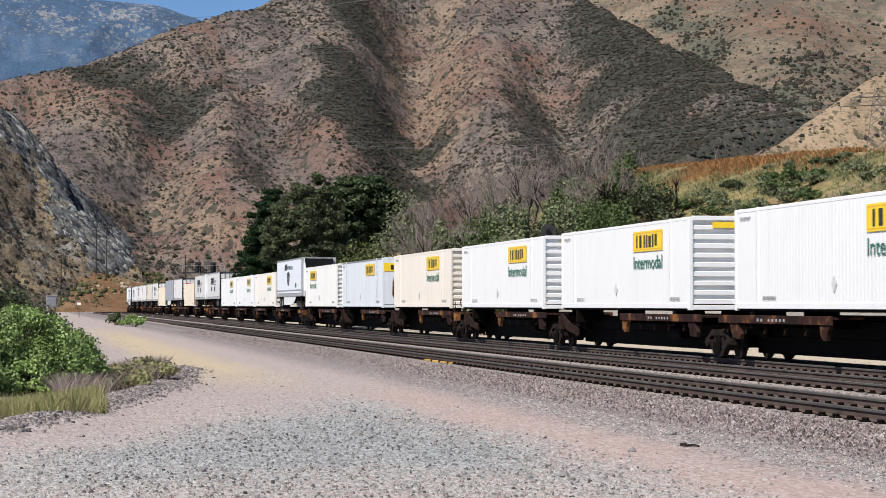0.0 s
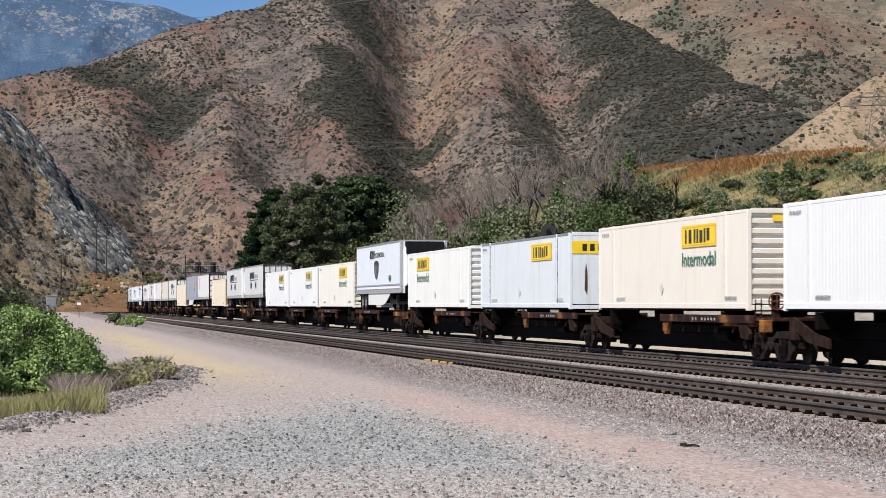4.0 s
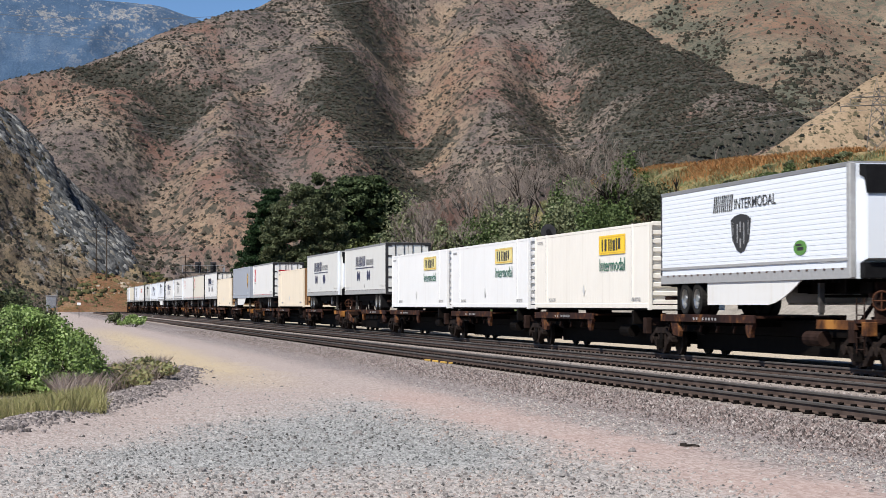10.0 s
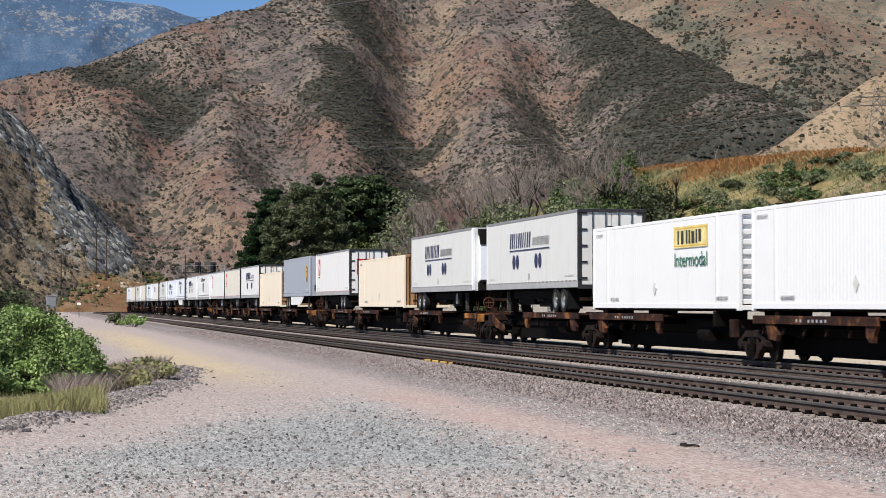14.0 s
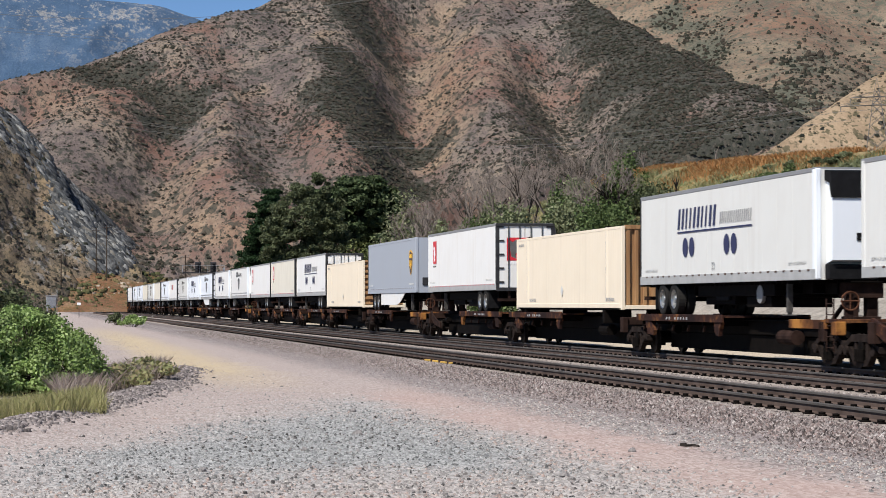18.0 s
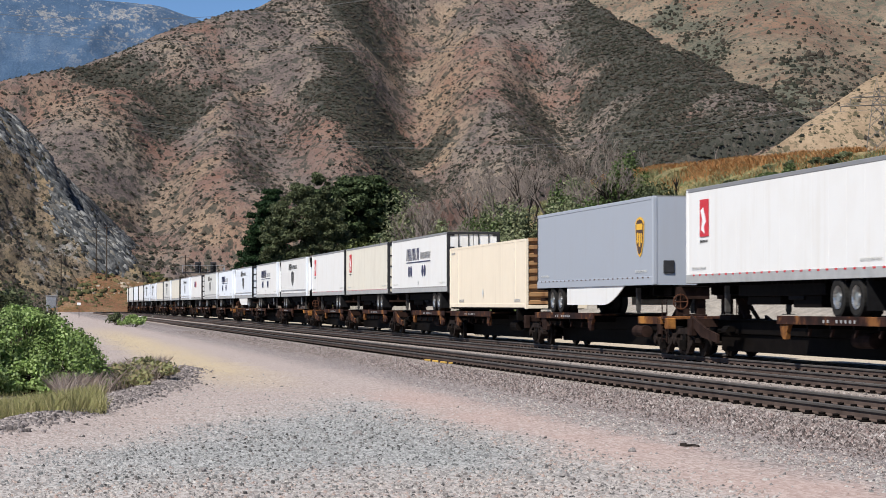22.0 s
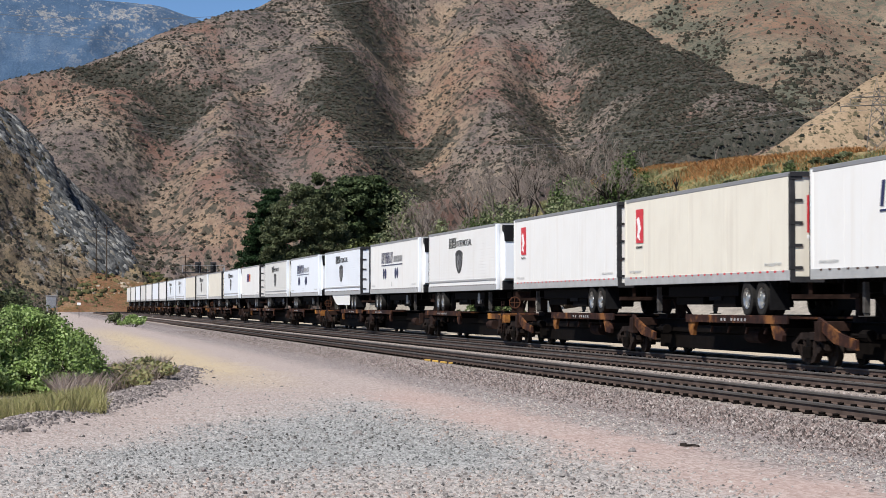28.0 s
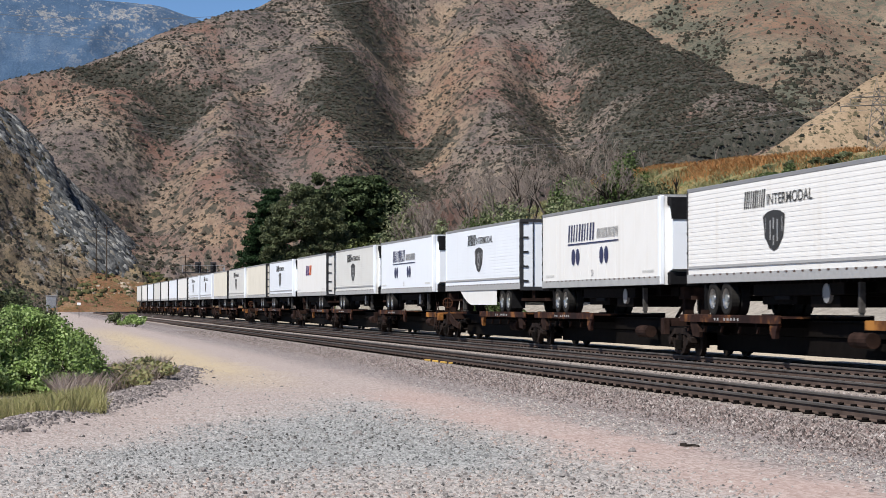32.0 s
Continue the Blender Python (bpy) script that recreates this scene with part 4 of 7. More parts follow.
def trailer(paint_mat, brand, e=1, ribs="seams", reefer=False, skirt=False, label="", band=BAND, top=ALU):
    """A 53-foot road trailer. z = 0 is the tyres' foot; its nose is at -y for e = 1, at +y for e = -1."""
    t = tagged(new("semi_trailer"), label, "trailer", "trailers on the train")
    k = paint_mat.name
    z0, z1 = T_Z0, T_Z1
    x = -WID / 2
    for sgn in (-1, 1):
        turn = pose(0, 0, 0) if sgn < 0 else pose(0, 0, 0, 0, 0, 180)
        p = part("side_wall", shared(("side_wall", k), lambda: boxes((x, x + 0.05, -HALF + 0.1, HALF - 0.1, z0 + 0.28, z1 - 0.12)), paint_mat), None, t)
        p.matrix_basis = turn
        if ribs == "seams":
            r = part("seam_pattern", shared(("seam_pattern", k), lambda: boxes(*[(x - 0.0025, x, -HALF + 0.5 + 1.21 * i, -HALF + 0.55 + 1.21 * i, z0 + 0.28, z1 - 0.12) for i in range(13)]), paint_mat), None, p)
        elif ribs == "level":
            r = part("rib_pattern", shared(("rib_pattern", k), lambda: boxes(*[(x - 0.006, x, -HALF + 0.1, HALF - 0.1, z0 + 0.62 + 0.135 * i, z0 + 0.70 + 0.135 * i) for i in range(16)]), paint_mat), None, p)
            g = part("rub_strip", shared("rub_strip", lambda: boxes((x - 0.03, x, -HALF + 0.1, HALF - 0.1, z0 + 0.44, z0 + 0.53), bev=0.01), D_GREY), None, p, "grey rub strip")
        part("bottom_rail", shared(("trailer_bottom_rail", band.name), lambda: boxes((x - 0.02, x + 0.06, -HALF, HALF, z0, z0 + 0.28), bev=0.01), band), None, t).matrix_basis = turn
        part("marker_strip", shared(("marker_strip", brand == "red"), lambda: boxes(*[(x - 0.027, x - 0.018, -HALF + 0.4 + 0.62 * i, -HALF + 0.56 + 0.62 * i, z0 + 0.225, z0 + 0.275) for i in range(25)]), D_RED if brand == "red" else D_BROWN), None, t).matrix_basis = turn
        part("top_rail", shared(("trailer_top_rail", top.name), lambda: boxes((x - 0.012, x + 0.08, -HALF, HALF, z1 - 0.12, z1), bev=0.012), top), None, t).matrix_basis = turn
        for ey in (-1, 1):
            nose = ey == -e
            m = (D_GREY if skirt else TR_CLEAN) if (nose and reefer) else DARK_TRIM if not nose else paint_mat
            part("corner_post", shared(("trailer_post", m.name, nose), lambda: boxes((x - 0.015, x + 0.16, -0.12 if nose else -0.06, 0.12 if nose else 0.06, z0, z1 - 0.02), bev=0.03), m), None, t).matrix_basis = turn @ pose(0, -sgn * ey * (HALF - (0.10 if nose else 0.04)), 0)
    part("roof", shared("trailer_roof", lambda: boxes((x + 0.06, -x - 0.06, -HALF + 0.02, HALF - 0.02, z1 - 0.05, z1 + 0.01)), ALU), None, t)
    part("floor", shared("trailer_floor", lambda: boxes((x + 0.05, -x - 0.05, -HALF + 0.02, HALF - 0.02, z0 + 0.02, z0 + 0.14)), GRIME), None, t)
    tagged(part("crossmember_work", shared("crossmember_work", lambda: boxes(*[(x + 0.08, -x - 0.08, -7.6 + 0.45 * i, -7.54 + 0.45 * i, z0 - 0.08, z0 + 0.02) for i in range(34)]), GRIME), None, t), kind="stuff")
    yn, yr = -e * HALF, e * HALF
    part("nose_wall", shared(("nose_wall", k, e), lambda: boxes((x + 0.14, -x - 0.14, min(yn, yn + e * 0.06), max(yn, yn + e * 0.06), z0, z1 - 0.04)), paint_mat), None, t)
    for j in (-1, 1):
        a, b = sorted((j * 0.015, j * (WID / 2 - 0.12)))
        d = part("rear_door", shared(("rear_door", k, e, j), lambda: boxes((a, b, min(yr, yr - e * 0.06), max(yr, yr - e * 0.06), z0 + 0.1, z1 - 0.1), bev=0.01), paint_mat), None, t)
        for dx in (0.25, 0.75):
            part("lock_rod", shared(("trailer_rod", e), lambda: cyls(((0, yr + e * 0.04, z0), (0, yr + e * 0.04, z1 - 0.02), 0.022), seg=6), DARK_TRIM), None, d).matrix_basis = pose(j * dx, 0, 0)
        for i in range(5):
            part("hinge", shared(("hinge", e, j), lambda: boxes((*sorted((j * 0.95, j * (WID / 2 + 0.02))), min(yr, yr + e * 0.03), max(yr, yr + e * 0.03), z0 + 0.3, z0 + 0.38)), DARK_TRIM), None, d).matrix_basis = pose(0, 0, 0.6 * i)
    part("rear_header", shared(("rear_header", e), lambda: boxes((x, -x, min(yr, yr + e * 0.05), max(yr, yr + e * 0.05), z1 - 0.12, z1)), DARK_TRIM), None, t)
    part("rear_sill", shared(("rear_sill", e), lambda: boxes((x, -x, min(yr, yr + e * 0.06), max(yr, yr + e * 0.06), z0 - 0.05, z0 + 0.10)), DARK_TRIM), None, t)
    part("bumper", shared(("bumper", e), lambda: boxes((x + 0.1, -x - 0.1, yr - e * 0.1 - 0.05, yr - e * 0.1 + 0.05, 0.48, 0.60), (-0.75, -0.65, yr - e * 0.1 - 0.05, yr - e * 0.1 + 0.05, 0.6, z0), (0.65, 0.75, yr - e * 0.1 - 0.05, yr - e * 0.1 + 0.05, 0.6, z0)), RUST), None, t, "underride bumper")
    # rails run deep and full length to fill in the shaded band below
    part("underframe", shared("underframe", lambda: boxes((-0.55, -0.40, -HALF + 0.4, HALF - 0.4, z0 - 0.36, z0), (0.40, 0.55, -HALF + 0.4, HALF - 0.4, z0 - 0.36, z0), *[(-0.9, 0.9, -6.8 + 1.7 * i, -6.7 + 1.7 * i, z0 - 0.34, z0) for i in range(9)]), GRIME), None, t)
    part("air_line_box", shared("air_line_box", lambda: boxes((-0.95, -0.55, -0.6, 0.6, z0 - 0.52, z0 - 0.02), bev=0.02), BLACK), None, t).matrix_basis = pose(0, 0.6 * e, 0)
    ym = sorted((yn + e * 4.0, yr - e * 5.2))
    # solid black block added to stand in for the shade under the floor
    if not skirt:
        part("frame_rail_box", shared(("frame_rail_box", e), lambda: boxes((-0.98, 0.98, ym[0], ym[1], z0 - 0.40, z0 - 0.02), (-0.9, 0.9, ym[0] + 0.5, ym[0] + 2.6, z0 - 0.72, z0 - 0.40), (-0.85, 0.85, ym[1] - 3.2, ym[1] - 0.4, z0 - 0.64, z0 - 0.40), bev=0.02), GRIME), None, t, "black block in place of the shade and frame under the floor")
    # running gear
    ya = yr - e * 3.0
    bogie = part("bogie", shared(("bogie", e), lambda: boxes((-0.55, -0.42, ya - 1.6, ya + 1.6, z0 - 0.30, z0 - 0.02), (0.42, 0.55, ya - 1.6, ya + 1.6, z0 - 0.30, z0 - 0.02), (-0.5, 0.5, ya - 0.08, ya + 0.08, z0 - 0.3, z0 - 0.12)), GRIME), None, t)
    for dy in (-0.62, 0.62):
        part("axle", shared("trailer_axle", lambda: cyls(((-1.2, 0, 0), (1.2, 0, 0), 0.07), seg=8), GRIME), None, bogie).matrix_basis = pose(0, ya + dy, 0.505)
        for xx in (-1.14, -0.82, 0.82, 1.14):
            w = wheel_part(t, xx, ya + dy, 0.505)
            if xx > 0:
                w.matrix_basis = pose(xx, ya + dy, 0.505, 0, 0, 180)
    for j in (-1, 1):
        part("mud_flap", shared("mud_flap", lambda: boxes((-0.29, 0.29, -0.012, 0.012, 0.18, z0)), BLACK), None, t).matrix_basis = pose(j * 0.99, ya + e * 1.35, 0)
    yl = yn + e * 2.9
    for j in (-1, 1):
        part("landing_leg", shared("landing_leg", lambda: boxes((-0.07, 0.07, -0.07, 0.07, 0.12, z0), (-0.05, 0.05, -0.05, 0.05, 0.05, 0.12), (-0.15, 0.15, -0.15, 0.15, 0.03, 0.05)), LEG_STEEL), None, t, "dark metal landing leg").matrix_basis = pose(j * 0.95, yl, 0)
    part("leg_brace", shared("leg_brace", lambda: cyls(((-0.95, 0, 0.55), (0.95, 0, 0.55), 0.04), ((-0.95, 0, 0.55), (-0.6, 0.9, 0.95), 0.03), ((0.95, 0, 0.55), (0.6, 0.9, 0.95), 0.03), seg=6), GRIME), None, t).matrix_basis = pose(0, yl, 0)
    if reefer:
        part("cooling_unit", shared(("cooling_unit", e), lambda: prism(bmesh.new(), [(yn, z0 + 0.42), (yn - e * 0.42, z0 + 0.50), (yn - e * 0.46, z1 - 0.85), (yn - e * 0.30, z1 - 0.42), (yn, z1 - 0.34)], -1.0, 1.0), TR_CLEAN), None, t, "white cooling unit on the nose")
        part("cooling_grille", shared(("cooling_grille", e), lambda: prism(bmesh.new(), [(yn, z1 - 0.33), (yn - e * 0.31, z1 - 0.41), (yn - e * 0.46, z1 - 0.80), (yn - e * 0.50, z1 - 0.80), (yn - e * 0.44, z1 - 0.12), (yn, z1 - 0.06)], -1.05, 1.05), BLACK), None, t, "black grille of the cooling unit")
        part("fuel_tank", shared("fuel_tank", lambda: cyls(((-1.0, 0, 0.62), (1.0, 0, 0.62), 0.26), seg=14), ALU), None, t, "aluminium fuel tank").matrix_basis = pose(0, yn + e * 5.2, 0)
        # black panel added for the shade on the nose wall below the unit
        part("unit_foot", shared(("unit_foot", e), lambda: boxes((-1.05, 1.05, min(yn, yn - e * 0.30), max(yn, yn - e * 0.30), z0, z0 + 0.40), bev=0.02), BLACK), None, t, "black panel in place of the shade below the cooling unit")
        part("unit_latch", shared(("unit_latch", e), lambda: boxes((-0.35, -0.15, yn - e * 0.445 - 0.012, yn - e * 0.445 + 0.012, z0 + 1.0, z0 + 1.2)), BLACK), None, t)
    if skirt:
        ys = sorted((yl + e * 0.6, ya - e * 1.7))
        part("side_skirt", shared(("side_skirt", e), lambda: prism(bmesh.new(), skirt_outline(ys, e, z0), x + 0.02, x + 0.05), TR_WHITE), None, t, "white side skirt")
        part("side_skirt", shared(("side_skirt_r", e), lambda: prism(bmesh.new(), [(ys[0], z0), (ys[0], 0.32), (ys[1], 0.32), (ys[1], z0)], -x - 0.05, -x - 0.02), TR_WHITE), None, t, "white side skirt")
    decorate(t, brand, e, reefer)
    return t


def door_mark(yd, z1):
    """A ragged white shape on the red field, with a row of strokes below it."""
    bm = bmesh.new()
    pts = [(-0.72, -0.72), (-0.55, -0.82), (-0.42, -0.70), (-0.25, -0.92), (-0.30, -1.20), (-0.44, -1.34), (-0.40, -1.55), (-0.62, -1.45), (-0.68, -1.15)]
    bm.faces.new([bm.verts.new((a, yd - 0.007, z1 + b)) for a, b in pts][::-1])
    bm.faces.new([bm.verts.new((0.08 + 0.16 * math.cos(q * math.pi / 5), yd - 0.007, z1 - 1.08 + 0.18 * math.sin(q * math.pi / 5))) for q in range(10)])
    bmesh.ops.solidify(bm, geom=bm.faces[:], thickness=0.002)
    for q in range(9):
        box(bm, -0.82 + 0.13 * q, -0.74 + 0.13 * q, yd - 0.006, yd - 0.002, z1 - 1.78, z1 - 1.68)
    return bm


def decorate(t, brand, e, reefer):
    """Names and emblems, as plain shapes; x is just proud of the side wall."""
    x = -WID / 2 - 0.014
    z1 = T_Z1
    if brand.startswith("shield"):
        yb = 0.1
        part("name_mark", shared("shield_bars", lambda: bars(yb + 2.6, 1.8, z1 - 0.85, z1 - 0.36, x, 5, 31), D_BLACK), None, t)
        words("INTERMODAL", 0.42, D_BLACK, t, yb + 0.7, z1 - 0.80, x, 1.35, "dark lettering")
        s = part("emblem", shared("shield_emblem", lambda: shield(yb + 0.1, z1 - 1.52, 1.75, 1.12, x), D_BLACK), None, t, "dark shield emblem")
        part("emblem_mark", shared("shield_mark", lambda: boxes(*[(x - 0.010, x - 0.007, yb + 0.1 + a, yb + 0.1 + b, z1 - 1.52 + c, z1 - 1.52 + d) for a, b, c, d in ((-0.68, -0.65, -0.05, 0.36), (0.65, 0.68, -0.05, 0.36), (-0.32, -0.25, -0.30, 0.30), (-0.02, 0.06, 0.04, 0.34), (-0.02, 0.06, -0.40, -0.14), (0.24, 0.31, -0.26, 0.28))]), D_GREY), None, s)
        if brand == "shield_leaf":
            leaf = part("leaf_mark", shared("leaf_mark", lambda: half_disc(-4.6, z1 - 2.05, 0.48, 0.20, x), D_LEAF), None, t, "green leaf mark")
            part("leaf_stroke", shared("leaf_stroke", lambda: boxes((x - 0.010, x - 0.007, -4.85, -4.40, z1 - 2.12, z1 - 2.03), (x - 0.010, x - 0.007, -4.70, -4.30, z1 - 2.00, z1 - 1.95)), D_BLACK), None, leaf)
    elif brand == "dots":
        yb = 1.1 if e > 0 else 0.6
        part("name_mark", shared(("dots_bars", e), lambda: bars(yb + 2.8, 3.9, z1 - 1.20, z1 - 0.58, x, 5, 41), D_NAVY), None, t, "navy name bars")
        part("name_mark", shared(("dots_bars_thin", e), lambda: bars(yb - 1.35, 2.9, z1 - 1.16, z1 - 0.82, x, 8, 42), D_GREY), None, t, "thin name bars")
        part("underline", shared(("underline", e), lambda: plate(yb + 2.8, yb - 4.25, z1 - 1.33, z1 - 1.28, x), D_NAVY), None, t, "navy underline")
        for dy in (2.0, 1.35, -2.0, -2.65):
            part("dot", shared("dot", lambda: half_disc(0, 0, 0.27, 0.30, 0), D_NAVY), None, t, "navy oval").matrix_basis = pose(x, yb + dy, z1 - 1.78)
        words("53", 0.32, D_GREY, t, yb - 0.6, z1 - 2.5, x, 1.0, "grey numerals")
    elif brand == "red":
        yb = HALF - 1.4
        r = part("emblem", shared("red_emblem", lambda: plate(yb - 0.85, yb, z1 - 1.5, z1 - 0.38, x), D_RED), None, t, "red square emblem")
        part("emblem_mark", shared("red_mark", lambda: prism(bmesh.new(), [(yb - 0.1, z1 - 0.7), (yb - 0.35, z1 - 0.62), (yb - 0.62, z1 - 1.05), (yb - 0.4, z1 - 1.2), (yb - 0.5, z1 - 1.42), (yb - 0.15, z1 - 1.3), (yb - 0.25, z1 - 1.0)], x - 0.010, x - 0.007), D_WHITE), None, r)
        part("name_mark", shared("red_bars", lambda: bars(yb, 0.75, z1 - 1.68, z1 - 1.60, x, 5, 51), D_BLACK), None, t)
        if e < 0:
            yd = -HALF - 0.004
            d = part("door_emblem", shared("door_emblem", lambda: boxes((-0.82, 0.36, yd - 0.004, yd, z1 - 1.62, z1 - 0.62)), D_RED), None, t, "red emblem on the rear doors")
            part("emblem_mark", shared("door_mark", lambda: door_mark(yd, z1), D_WHITE), None, d)
    elif brand == "parcel":
        s = part("emblem", shared("parcel_rim", lambda: shield(-6.6, z1 - 1.3, 1.06, 1.34, x), D_GOLD), None, t, "gold-rimmed brown shield")
        part("emblem_field", shared("parcel_field", lambda: shield(-6.6, z1 - 1.3, 0.90, 1.18, x - 0.007), D_BROWN), None, s)
        part("emblem_mark", shared("parcel_mark", lambda: boxes(*[(x - 0.018, x - 0.014, -6.6 + a, -6.6 + b, z1 - 1.3 + c, z1 - 1.3 + d) for a, b, c, d in ((0.14, 0.30, -0.2, 0.15), (-0.08, 0.06, -0.32, 0.12), (-0.30, -0.16, -0.2, 0.12), (-0.36, 0.36, 0.24, 0.44))]), D_GOLD), None, s)
        part("document_box", shared("document_box", lambda: boxes((-0.95, -0.58, -HALF - 0.05, -HALF, T_Z0 + 0.38, T_Z0 + 0.80), bev=0.02), DARK_TRIM), None, t)
    elif brand == "two_tone":
        part("name_mark", shared("tone_a", lambda: bars(3.0, 1.9, z1 - 1.4, z1 - 0.7, x, 3, 61), D_PURPLE), None, t, "purple name bars")
        part("name_mark", shared("tone_b", lambda: bars(1.0, 1.2, z1 - 1.4, z1 - 0.7, x, 2, 62), D_ORANGE), None, t, "orange name bars")
    if brand != "none":
        part("serial_mark", shared("trailer_serial", lambda: bars(HALF - 0.6, 1.4, T_Z0 + 0.42, T_Z0 + 0.5, x, 8, 71), D_FAINT), None, t)
        part("serial_mark", shared("trailer_serial_near", lambda: bars(-HALF + 2.0, 1.4, T_Z0 + 0.42, T_Z0 + 0.5, x, 8, 72), D_FAINT), None, t)


# ---- rail cars ----
DECK = 1.27
ORANGE_BEAM = rusted("faded_orange_beam_paint", ((0.05, 0.022, 0.013), (0.16, 0.065, 0.022), (0.36, 0.16, 0.04)))
TRUCK_STEEL = plain("dusty_truck_steel", (0.020, 0.0145, 0.0125), 0.85, 0.0, 0.5, 5.0)


def truck_at(car, y):
    """A two-axle truck: side frames, bolster, springs, and two turning wheelsets."""
    tr = part("truck", shared("truck_bolster", lambda: boxes((-1.15, 1.15, -0.16, 0.16, 0.42, 0.74), (-0.45, 0.45, -0.42, 0.42, 0.70, 0.84), bev=0.02), GRIME), None, car)
    tr.matrix_basis = pose(0, y, 0)
    top_pts = [(-1.24, 0.42), (-1.24, 0.56), (-0.95, 0.66), (-0.55, 0.86), (0.55, 0.86), (0.95, 0.66), (1.24, 0.56), (1.24, 0.42), (0.98, 0.50), (0.60, 0.68), (-0.60, 0.68), (-0.98, 0.50)]
    low_pts = [(-0.86, 0.52), (-0.70, 0.56), (-0.34, 0.24), (0.34, 0.24), (0.70, 0.56), (0.86, 0.52), (0.46, 0.12), (0.28, 0.08), (-0.28, 0.08), (-0.46, 0.12)]
    for sgn in (-1, 1):
        sf = part("side_frame", shared(("side_frame", sgn), lambda: prism(prism(bmesh.new(), top_pts, sgn * 1.06 - 0.09, sgn * 1.06 + 0.09), low_pts, sgn * 1.06 - 0.085, sgn * 1.06 + 0.085), TRUCK_STEEL), None, tr)
        for dy in (-0.36, 0.36):
            part("column", shared(("column", sgn), lambda: boxes((sgn * 1.06 - 0.07, sgn * 1.06 + 0.07, -0.07, 0.07, 0.2, 0.75), bev=0.01), TRUCK_STEEL), None, tr).matrix_basis = pose(0, dy, 0)
        for dy in (-0.17, 0.0, 0.17):
            part("spring", shared("spring", lambda: cyls(((0, 0, 0.2), (0, 0, 0.5), 0.075), seg=8), GRIME), None, tr).matrix_basis = pose(sgn * 1.17, dy, 0)
        for ey in (-1, 1):
            part("axle_box", shared(("axle_box", sgn), lambda: cyls(((sgn * 0.98, 0, 0), (sgn * 1.20, 0, 0), 0.12), seg=12), TRUCK_STEEL), None, tr).matrix_basis = pose(0, ey * 0.89, 0.46)
    out = []
    for ey in (-1, 1):
        ws = part("wheelset", shared("wheelset", wheelset_mesh, WHEEL_STEEL), None, tr)
        ws.matrix_basis = pose(0, ey * 0.89, 0.42)
        out.append(ws)
    return out


def wheelset_mesh():
    bm = bmesh.new()
    cyl(bm, (-0.98, 0, 0), (0.98, 0, 0), 0.085, 10)
    for s in (-1, 1):
        cyl(bm, (s * 0.68, 0, 0), (s * 0.72, 0, 0), 0.455, 28)
        cyl(bm, (s * 0.72, 0, 0), (s * 0.82, 0, 0), 0.42, 28)
        cyl(bm, (s * 0.82, 0, 0), (s * 0.86, 0, 0), 0.18, 16)
        for i in range(4):
            a = math.pi / 2 * i
            box(bm, s * 0.82 - 0.012, s * 0.82 + 0.012, math.cos(a) * 0.28 - 0.04, math.cos(a) * 0.28 + 0.04, math.sin(a) * 0.28 - 0.04, math.sin(a) * 0.28 + 0.04)
    return bm


